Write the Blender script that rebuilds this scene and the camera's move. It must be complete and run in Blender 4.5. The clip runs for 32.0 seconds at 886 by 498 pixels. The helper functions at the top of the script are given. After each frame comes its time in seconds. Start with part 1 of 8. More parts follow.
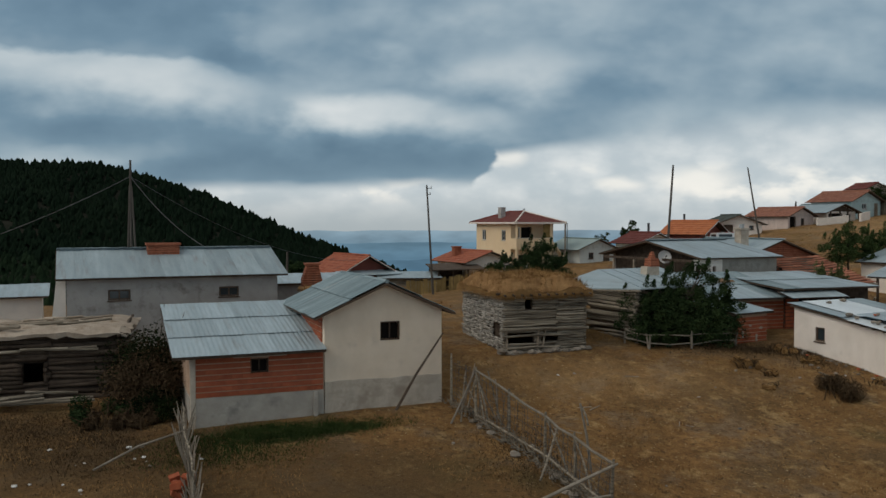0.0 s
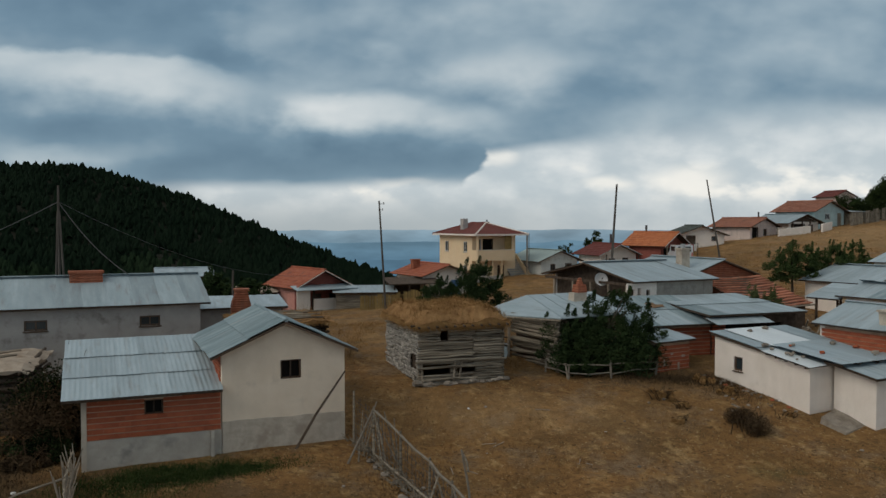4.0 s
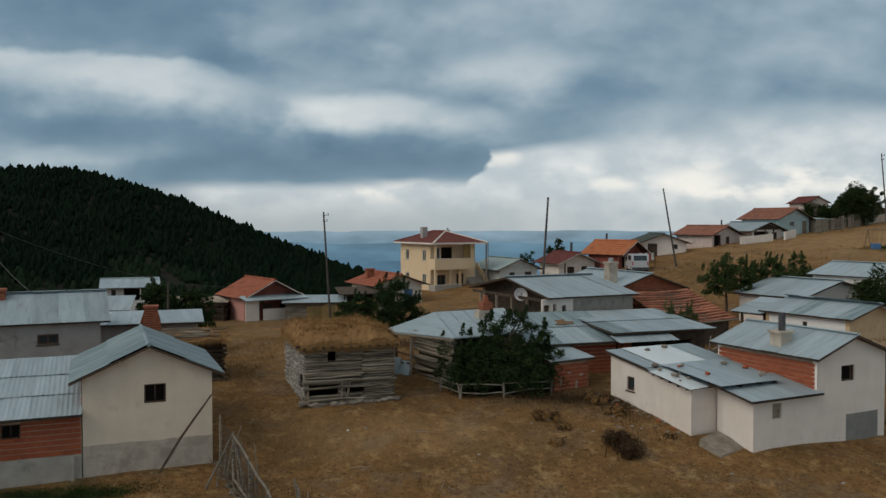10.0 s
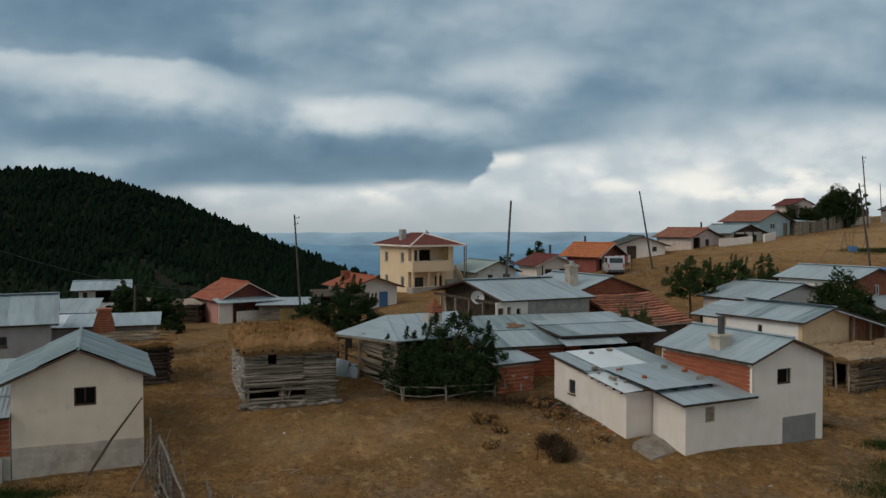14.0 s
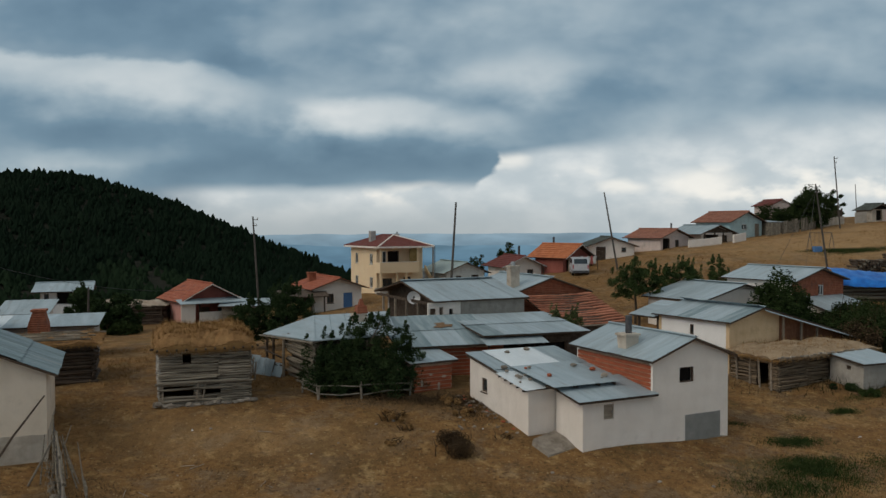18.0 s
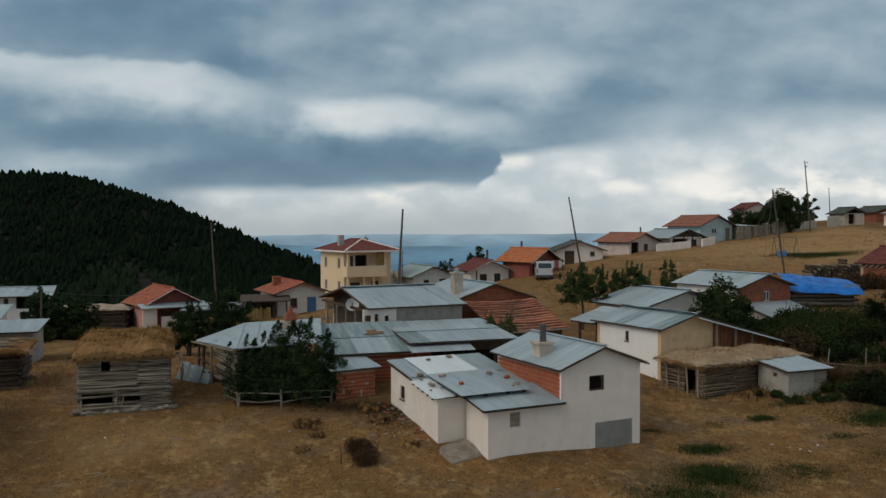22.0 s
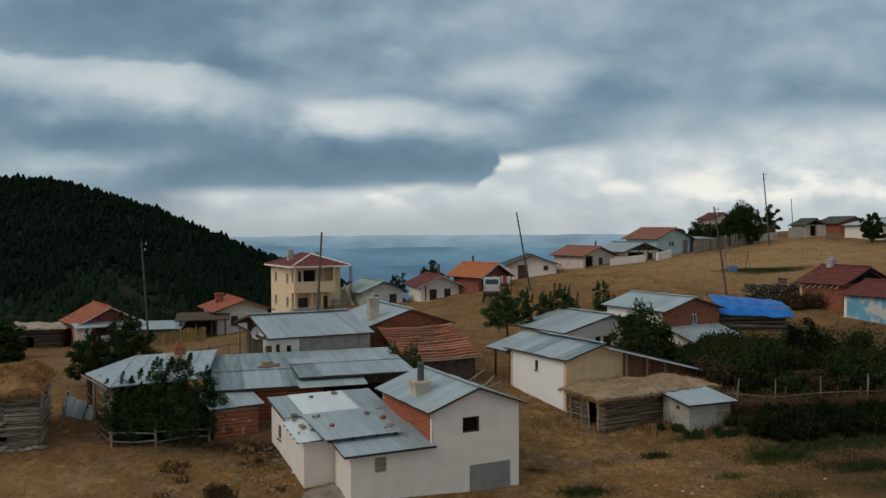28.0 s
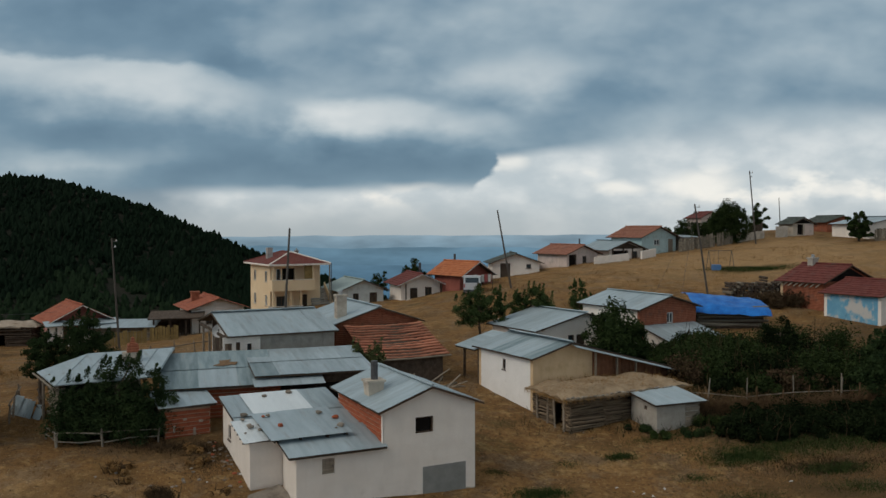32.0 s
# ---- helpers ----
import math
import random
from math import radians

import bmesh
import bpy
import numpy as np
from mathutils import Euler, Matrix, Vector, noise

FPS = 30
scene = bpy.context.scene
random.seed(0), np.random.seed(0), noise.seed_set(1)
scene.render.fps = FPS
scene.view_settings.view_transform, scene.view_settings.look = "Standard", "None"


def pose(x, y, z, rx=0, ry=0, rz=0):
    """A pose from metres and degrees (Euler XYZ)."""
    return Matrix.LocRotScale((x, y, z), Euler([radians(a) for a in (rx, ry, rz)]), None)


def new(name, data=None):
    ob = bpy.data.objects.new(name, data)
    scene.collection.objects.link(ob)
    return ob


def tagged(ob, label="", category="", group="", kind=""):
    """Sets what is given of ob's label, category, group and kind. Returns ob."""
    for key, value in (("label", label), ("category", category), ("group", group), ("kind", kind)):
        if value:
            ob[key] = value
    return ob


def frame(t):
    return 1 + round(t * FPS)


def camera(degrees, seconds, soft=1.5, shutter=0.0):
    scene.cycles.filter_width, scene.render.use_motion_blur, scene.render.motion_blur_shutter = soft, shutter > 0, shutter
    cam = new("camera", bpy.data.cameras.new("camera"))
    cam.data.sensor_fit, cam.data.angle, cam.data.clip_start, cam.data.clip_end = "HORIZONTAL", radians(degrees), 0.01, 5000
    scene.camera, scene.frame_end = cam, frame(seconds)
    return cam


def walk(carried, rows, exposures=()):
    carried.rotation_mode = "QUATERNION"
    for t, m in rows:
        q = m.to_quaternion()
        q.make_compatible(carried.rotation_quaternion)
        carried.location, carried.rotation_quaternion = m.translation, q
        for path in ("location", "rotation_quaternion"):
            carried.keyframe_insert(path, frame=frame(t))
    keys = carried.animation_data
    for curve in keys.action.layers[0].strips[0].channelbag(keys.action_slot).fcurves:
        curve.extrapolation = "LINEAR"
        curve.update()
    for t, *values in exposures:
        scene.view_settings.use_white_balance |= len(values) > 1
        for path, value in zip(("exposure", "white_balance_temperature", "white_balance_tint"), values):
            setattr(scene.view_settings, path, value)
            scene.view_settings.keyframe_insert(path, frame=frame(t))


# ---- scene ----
cam = camera(55.5, 32.0)
METRES, EYE, TILT, LEAN, TURN = 28.0, 6.7, -1.8, 0.0, 0.0
ROWS = [
    (0.0, 0.0, 0.0, 0.0, 0.0, 0.0, -0.0),
    (0.5, 0.0086, 0.0001, 0.0018, -0.41, 0.01, -0.03),
    (1.0, 0.0218, -0.0004, 0.0054, -0.55, -0.01, 0.01),
    (1.5, 0.0399, -0.001, 0.0102, -0.69, -0.02, 0.01),
    (2.0, 0.0521, -0.0018, 0.0156, -0.74, -0.03, 0.03),
    (2.5, 0.0644, -0.0018, 0.0214, -0.76, -0.02, 0.05),
    (3.0, 0.0818, -0.0002, 0.0302, -0.74, -0.04, -0.02),
    (3.5, 0.0982, 0.0009, 0.039, -0.69, -0.06, 0.02),
    (5.5, 0.1537, 0.0009, 0.0698, -0.55, -0.03, 0.06),
    (6.0, 0.1685, 0.0017, 0.0705, -0.53, -0.03, 0.08),
    (6.5, 0.1833, 0.0022, 0.0733, -0.51, -0.03, 0.06),
    (7.0, 0.1997, 0.0008, 0.075, -0.47, -0.02, 0.06),
    (7.5, 0.2173, -0.0016, 0.0763, -0.45, -0.04, 0.04),
    (8.0, 0.2332, -0.0043, 0.0775, -0.43, -0.04, 0.04),
    (8.5, 0.2506, -0.0067, 0.0789, -0.41, -0.03, 0.02),
    (9.0, 0.267, -0.0077, 0.0801, -0.4, -0.04, 0.03),
    (9.5, 0.2788, -0.0051, 0.0794, -0.36, -0.02, 0.05),
    (10.0, 0.2892, -0.0028, 0.0784, -0.36, -0.0, 0.05),
    (10.5, 0.3011, 0.0004, 0.0766, -0.35, 0.03, 0.04),
    (11.0, 0.3106, 0.003, 0.0757, -0.33, 0.04, 0.04),
    (11.5, 0.3197, 0.0045, 0.0766, -0.32, 0.04, 0.04),
    (12.0, 0.3295, 0.0047, 0.0768, -0.32, 0.08, 0.02),
    (12.5, 0.3411, 0.0001, 0.0805, -0.31, 0.06, 0.02),
    (13.0, 0.3525, -0.0032, 0.0839, -0.28, 0.07, 0.02),
    (13.5, 0.3687, -0.0062, 0.0823, -0.23, 0.11, 0.05),
    (14.0, 0.3845, -0.0123, 0.0824, -0.19, 0.09, 0.04),
    (14.5, 0.4021, -0.0187, 0.0828, -0.15, 0.11, 0.06),
    (16.5, 0.4844, -0.0363, 0.0823, 0.1, 0.16, 0.12),
    (17.0, 0.4993, -0.0385, 0.0828, 0.13, 0.15, 0.14),
    (17.5, 0.5178, -0.039, 0.0829, 0.19, 0.18, 0.15),
    (18.0, 0.5331, -0.039, 0.0818, 0.23, 0.18, 0.16),
    (18.5, 0.5504, -0.0391, 0.0821, 0.26, 0.18, 0.14),
    (19.0, 0.5697, -0.0398, 0.0842, 0.3, 0.19, 0.16),
    (19.5, 0.584, -0.0411, 0.087, 0.32, 0.2, 0.16),
    (20.0, 0.6027, -0.0435, 0.0881, 0.34, 0.21, 0.14),
    (20.5, 0.6154, -0.0458, 0.0878, 0.35, 0.21, 0.14),
    (21.0, 0.6301, -0.0484, 0.0877, 0.36, 0.22, 0.16),
    (21.5, 0.6524, -0.0525, 0.0902, 0.35, 0.23, 0.15),
    (22.0, 0.6699, -0.0554, 0.0955, 0.36, 0.22, 0.13),
    (22.5, 0.689, -0.0578, 0.1042, 0.36, 0.21, 0.14),
    (23.0, 0.7112, -0.059, 0.1164, 0.35, 0.2, 0.16),
    (23.5, 0.7285, -0.0602, 0.1269, 0.35, 0.21, 0.14),
    (24.0, 0.7504, -0.0627, 0.1343, 0.33, 0.19, 0.17),
    (24.5, 0.7711, -0.0638, 0.1425, 0.33, 0.21, 0.17),
    (25.0, 0.7849, -0.0634, 0.1479, 0.33, 0.23, 0.18),
    (25.5, 0.8015, -0.0621, 0.1494, 0.32, 0.23, 0.16),
    (26.0, 0.8186, -0.0573, 0.1494, 0.3, 0.23, 0.17),
    (26.5, 0.8339, -0.0503, 0.1492, 0.29, 0.23, 0.18),
    (28.5, 0.8714, -0.0109, 0.1528, 0.25, 0.27, 0.2),
    (29.0, 0.8803, -0.004, 0.1544, 0.24, 0.27, 0.17),
    (29.5, 0.887, -0.0013, 0.1556, 0.22, 0.27, 0.16),
    (30.0, 0.898, 0.002, 0.1565, 0.21, 0.27, 0.14),
    (30.5, 0.9044, 0.0048, 0.1548, 0.19, 0.28, 0.14),
    (31.0, 0.9132, 0.0098, 0.1491, 0.17, 0.28, 0.14),
    (31.5, 0.92, 0.0143, 0.1463, 0.14, 0.29, 0.13),
    (32.0, 0.928, 0.0205, 0.1427, 0.1, 0.28, 0.12),
]
walk(cam, [(t, pose(0, 0, EYE, TILT, LEAN, TURN) @ pose(METRES * x, METRES * y, METRES * z, 90 + pitch, roll, yaw)) for t, x, y, z, yaw, pitch, roll in ROWS])

# ---- world and light ----
SUN_EL, SUN_AZ = 42.0, 240.0


def sky_world():
    w = bpy.data.worlds.new("overcast_sky")
    scene.world = w
    w.use_nodes = True
    nt = w.node_tree
    nt.nodes.clear()
    N, L = nt.nodes.new, nt.links.new

    def m(op, a, b=None, c=None):
        n = N("ShaderNodeMath")
        n.operation = op
        for k, v in enumerate((a, b, c)):
            if v is None:
                continue
            if isinstance(v, (int, float)):
                n.inputs[k].default_value = v
            else:
                L(v, n.inputs[k])
        return n.outputs[0]

    def step(x, lo, hi):
        n = N("ShaderNodeMapRange")
        n.interpolation_type = "SMOOTHSTEP"
        L(x, n.inputs[0])
        n.inputs[1].default_value, n.inputs[2].default_value = lo, hi
        return n.outputs[0]

    def mix(f, a, b):
        n = N("ShaderNodeMix")
        n.data_type = "RGBA"
        L(f, n.inputs[0])
        for k, v in ((6, a), (7, b)):
            if isinstance(v, tuple):
                n.inputs[k].default_value = (*v, 1)
            else:
                L(v, n.inputs[k])
        return n.outputs[2]

    def noise_at(vec, scale, detail, rough=0.55):
        n = N("ShaderNodeTexNoise")
        n.inputs["Scale"].default_value, n.inputs["Detail"].default_value = scale, detail
        n.inputs["Roughness"].default_value = rough
        L(vec, n.inputs["Vector"])
        return n.outputs["Fac"]

    tc = N("ShaderNodeTexCoord").outputs["Generated"]
    sep = N("ShaderNodeSeparateXYZ")
    L(tc, sep.inputs[0])
    depth = m("MAXIMUM", m("ABSOLUTE", sep.outputs[1]), 0.25)
    u, v = m("DIVIDE", sep.outputs[0], depth), m("DIVIDE", sep.outputs[2], depth)
    def plane(du, dv, lift):
        c = N("ShaderNodeCombineXYZ")
        L(m("MULTIPLY_ADD", u, 1.0, du), c.inputs[0]), L(m("MULTIPLY_ADD", v, 1.75, dv + lift), c.inputs[1])
        return c.outputs[0]

    flat, over = plane(0.0, 0.0, 0.0), plane(-0.012, 0.0, 0.035)
    n1, n1up = noise_at(flat, 4.6, 4.0, 0.46), noise_at(over, 4.6, 4.0, 0.46)
    n2 = noise_at(flat, 13.0, 4.0, 0.5)
    n3 = noise_at(plane(3.1, 1.7, 0.0), 2.4, 4.0)
    billow = m("SUBTRACT", n1, n1up)
    wob = m("MULTIPLY_ADD", m("SUBTRACT", n1, 0.5), 0.05, m("MULTIPLY", m("SUBTRACT", n2, 0.5), 0.03))
    vw = m("ADD", v, wob)
    uw = m("ADD", u, m("MULTIPLY_ADD", m("SUBTRACT", n3, 0.5), 0.1, m("MULTIPLY", m("SUBTRACT", n2, 0.5), 0.05)))

    def band(x, a, b, c, d):
        return m("MULTIPLY", step(x, a, b), m("SUBTRACT", 1.0, step(x, c, d)))

    # lumps of the deck: across, up, half width, half height, lighter or darker
    lumps = ((-0.39, 0.248, 0.23, 0.055, -0.20), (-0.255, 0.19, 0.05, 0.034, -0.14), (-0.42, 0.165, 0.2, 0.03, 0.14), (-0.27, 0.15, 0.09, 0.022, 0.1),
             (-0.37, 0.108, 0.24, 0.026, -0.18), (-0.465, 0.079, 0.11, 0.011, 0.1), (-0.09, 0.13, 0.12, 0.028, 0.46), (-0.15, 0.144, 0.06, 0.017, 0.14),
             (-0.12, 0.075, 0.25, 0.03, -0.26), (0.085, 0.178, 0.12, 0.034, 0.27), (0.035, 0.121, 0.055, 0.021, 0.18), (0.16, 0.142, 0.12, 0.04, -0.08),
             (-0.2, 0.22, 0.08, 0.042, 0.1), (-0.07, 0.2, 0.036, 0.018, 0.12), (0.235, 0.228, 0.1, 0.05, 0.07), (0.46, 0.18, 0.24, 0.08, 0.02),
             (0.4, 0.118, 0.3, 0.03, 0.1), (-0.2, 0.098, 0.1, 0.03, -0.12), (0.1, 0.25, 0.16, 0.05, 0.12), (-0.33, 0.046, 0.12, 0.042, -0.12))

    def lump(cu, cv, ru, rv, lo=0.2):
        a, b = m("MULTIPLY", m("SUBTRACT", uw, cu), 1 / ru), m("MULTIPLY", m("SUBTRACT", vw, cv), 1 / rv)
        d = m("SQRT", m("MULTIPLY_ADD", a, a, m("MULTIPLY", b, b)))
        return m("SUBTRACT", 1.0, step(d, lo, 1.15))

    body = m("MULTIPLY_ADD", step(vw, 0.22, 0.42), 0.05, 0.40)
    for cu, cv, ru, rv, k in lumps:
        body = m("MULTIPLY_ADD", lump(cu, cv, ru, rv), k, body)
    line = m("MULTIPLY_ADD", m("MAXIMUM", m("ADD", u, 0.3), 0.0), -0.25, m("MULTIPLY_ADD", m("ADD", u, 0.49), -0.126, 0.212))
    off = m("SUBTRACT", m("MULTIPLY_ADD", wob, 1.0, v), line)
    top = m("MULTIPLY", band(off, -0.062, -0.014, -0.004, 0.007), m("SUBTRACT", 1.0, step(uw, -0.33, -0.19)))
    body = m("MULTIPLY_ADD", top, 0.30, body)
    body = m("MULTIPLY_ADD", billow, 0.75, body)
    body = m("MULTIPLY_ADD", m("SUBTRACT", n1, 0.5), 0.2, body)
    body = m("MULTIPLY_ADD", m("SUBTRACT", n3, 0.5), 0.12, body)
    body = m("MULTIPLY_ADD", m("SUBTRACT", n2, 0.5), 0.22, body)
    rmp = N("ShaderNodeValToRGB")
    L(body, rmp.inputs[0])
    el = rmp.color_ramp.elements
    el[0].position, el[0].color = 0.05, (0.095, 0.172, 0.248, 1)
    el[1].position, el[1].color = 1.0, (0.74, 0.77, 0.77, 1)
    for pos, col in ((0.30, (0.166, 0.263, 0.346)), (0.50, (0.315, 0.41, 0.475)), (0.72, (0.52, 0.588, 0.62))):
        e = el.new(pos)
        e.color = (*col, 1)
    deck = mix(m("MULTIPLY", step(v, 0.34, 1.1), 0.9), rmp.outputs[0], (0.395, 0.405, 0.395))
    # the open band under the deck
    edge = N("ShaderNodeMapRange")
    L(uw, edge.inputs[0])
    edge.interpolation_type = "SMOOTHSTEP"
    edge.inputs[1].default_value, edge.inputs[2].default_value = 0.034, 0.056
    edge.inputs[3].default_value, edge.inputs[4].default_value = 0.049, 0.086
    rise = m("MULTIPLY", m("MAXIMUM", m("SUBTRACT", uw, 0.06), 0.0), 0.125)
    under = m("SUBTRACT", m("ADD", edge.outputs[0], rise), m("MULTIPLY_ADD", wob, 0.4, v))
    glow = (0.93, 0.91, 0.85)
    open_sky = mix(step(n2, 0.35, 0.7), (0.50, 0.57, 0.61), (0.70, 0.74, 0.75))
    puffs = m("MULTIPLY", step(m("MULTIPLY_ADD", billow, 1.6, n2), 0.52, 0.70), m("MULTIPLY", step(uw, -0.27, -0.15), band(v, 0.018, 0.036, 0.055, 0.078)))
    open_sky = mix(puffs, open_sky, glow)
    open_sky = mix(m("MULTIPLY", m("SUBTRACT", 1.0, step(uw, -0.36, -0.25)), 0.9), open_sky, (0.17, 0.25, 0.32))
    open_sky = mix(m("MULTIPLY", m("SUBTRACT", 1.0, step(v, -0.012, 0.045)), m("MULTIPLY_ADD", step(uw, 0.02, 0.22), -0.4, 0.9)), open_sky, (0.40, 0.45, 0.47))
    for cu, cv, ru, rv, k in ((0.30, 0.049, 0.06, 0.02, 0.9), (0.205, 0.042, 0.04, 0.011, 0.8), (0.065, 0.074, 0.03, 0.016, 0.7), (-0.035, 0.044, 0.04, 0.008, 0.7), (0.47, 0.04, 0.05, 0.011, 0.6)):
        open_sky = mix(m("MULTIPLY", lump(cu, cv, ru, rv), k), open_sky, glow)
    soft = m("MULTIPLY_ADD", m("MAXIMUM", m("SUBTRACT", uw, 0.12), 0.0), 9.0, 1.0)
    clouds = mix(step(m("DIVIDE", under, soft), -0.005, 0.012), deck, open_sky)
    sky = N("ShaderNodeTexSky")
    sky.sky_type, sky.sun_disc = "NISHITA", False
    sky.sun_elevation, sky.sun_rotation = radians(SUN_EL), radians(SUN_AZ)
    high = N("ShaderNodeMix")
    high.data_type = "RGBA"
    high.inputs[0].default_value = 0.93
    scaled = N("ShaderNodeVectorMath")
    scaled.operation = "SCALE"
    L(sky.outputs[0], scaled.inputs[0])
    scaled.inputs["Scale"].default_value = 0.08
    L(scaled.outputs[0], high.inputs[6]), L(clouds, high.inputs[7])
    bg = N("ShaderNodeBackground")
    L(high.outputs[2], bg.inputs[0])
    bg.inputs[1].default_value = 1.0
    L(bg.outputs[0], N("ShaderNodeOutputWorld").inputs[0])


sky_world()
sun = new("sun", bpy.data.lights.new("sun", "SUN"))
sun.data.energy, sun.data.angle, sun.data.color = 1.1, radians(40), (1.0, 0.93, 0.82)
sun.rotation_euler = (radians(90 - SUN_EL), 0, radians(180 - SUN_AZ))

# ---- materials ----


def material(name, dark, light, scale=6.0, rough=0.85, metal=0.0, bump=0.3, fine=60.0, stain=None, stain_at=(0.55, 0.7), stain_scale=1.2, stretch=(1, 1, 1),
             vary=0.0, wave=None, spec=0.25, drip=None):
    """Two tones mixed by coarse and fine noise, stains with a shape of their own, bump, and a random tone for each piece."""
    mt = bpy.data.materials.new(name)
    mt.use_nodes = True
    nt = mt.node_tree
    N, L = nt.nodes.new, nt.links.new
    bsdf = nt.nodes["Principled BSDF"]
    tc = N("ShaderNodeTexCoord").outputs["Object"]
    mp = N("ShaderNodeMapping")
    mp.inputs["Scale"].default_value = stretch
    L(tc, mp.inputs[0])
    if vary:
        oi = N("ShaderNodeObjectInfo").outputs["Random"]
        shift = N("ShaderNodeVectorMath")
        shift.operation = "SCALE"
        shift.inputs[0].default_value = (17, 31, 23)
        L(oi, shift.inputs["Scale"])
        L(shift.outputs[0], mp.inputs["Location"])

    def tex(sc, det, rg=0.6):
        n = N("ShaderNodeTexNoise")
        n.inputs["Scale"].default_value, n.inputs["Detail"].default_value, n.inputs["Roughness"].default_value = sc, det, rg
        L(mp.outputs[0], n.inputs["Vector"])
        return n.outputs["Fac"]

    def ramp(f, lo, hi, a, b):
        n = N("ShaderNodeMapRange")
        L(f, n.inputs[0])
        for k, v in zip((1, 2, 3, 4), (lo, hi, a, b)):
            n.inputs[k].default_value = v
        return n.outputs[0]

    def mix(f, a, b, mode="MIX"):
        n = N("ShaderNodeMix")
        n.data_type, n.blend_type = "RGBA", mode
        if isinstance(f, float):
            n.inputs[0].default_value = f
        else:
            L(f, n.inputs[0])
        for k, v in ((6, a), (7, b)):
            if isinstance(v, tuple):
                n.inputs[k].default_value = (*v, 1)
            else:
                L(v, n.inputs[k])
        return n.outputs[2]

    coarse, grain = tex(scale, 5.0), tex(fine, 4.0, 0.7)
    col = mix(ramp(coarse, 0.3, 0.7, 0, 1), dark, light)
    g = ramp(grain, 0.25, 0.75, 0.72, 1.2)
    gc = N("ShaderNodeCombineColor")
    for k in range(3):
        L(g, gc.inputs[k])
    col = mix(0.8, col, gc.outputs[0], "MULTIPLY")
    if stain:
        s = tex(stain_scale, 6.0, 0.65)
        col = mix(ramp(s, stain_at[0], stain_at[1], 0, 1), col, stain)
    if drip:
        dm = N("ShaderNodeMapping")
        dm.inputs["Scale"].default_value = (1.6, 1.6, 0.7)
        L(tc, dm.inputs[0])
        dn = N("ShaderNodeTexNoise")
        dn.inputs["Scale"].default_value, dn.inputs["Detail"].default_value, dn.inputs["Roughness"].default_value = 1.0, 5.0, 0.65
        L(dm.outputs[0], dn.inputs["Vector"])
        col = mix(ramp(dn.outputs["Fac"], 0.45, 0.85, 0, 0.22), col, drip)
        blot = tex(0.9, 7.0, 0.72)
        col = mix(ramp(blot, 0.5, 0.78, 0, 0.2), col, drip)
    if vary:
        vv = ramp(oi, 0, 1, 1 - vary, 1 + vary)
        vc = N("ShaderNodeCombineColor")
        for k in range(3):
            L(vv, vc.inputs[k])
        col = mix(1.0, col, vc.outputs[0], "MULTIPLY")
    L(col, bsdf.inputs["Base Color"])
    L(ramp(coarse, 0.3, 0.7, min(1, rough * 1.1), rough * 0.85), bsdf.inputs["Roughness"])
    bsdf.inputs["Metallic"].default_value = metal
    bsdf.inputs["Specular IOR Level"].default_value = spec
    height = grain
    if wave:
        wv = N("ShaderNodeTexWave")
        wv.bands_direction = wave[1]
        wv.inputs["Scale"].default_value = wave[0]
        wv.inputs["Distortion"].default_value = 0.6
        L(tc, wv.inputs["Vector"])
        ad = N("ShaderNodeMath")
        ad.operation = "MULTIPLY_ADD"
        L(wv.outputs["Fac"], ad.inputs[0])
        ad.inputs[1].default_value = 2.0
        L(grain, ad.inputs[2])
        height = ad.outputs[0]
    if bump:
        bp = N("ShaderNodeBump")
        bp.inputs["Strength"].default_value, bp.inputs["Distance"].default_value = bump, 0.03
        L(height, bp.inputs["Height"])
        L(bp.outputs[0], bsdf.inputs["Normal"])
    return mt


def plain_glass():
    mt = bpy.data.materials.new("window_glass")
    mt.use_nodes = True
    b = mt.node_tree.nodes["Principled BSDF"]
    b.inputs["Base Color"].default_value = (0.03, 0.04, 0.045, 1)
    b.inputs["Roughness"].default_value = 0.12
    b.inputs["Specular IOR Level"].default_value = 0.6
    return mt


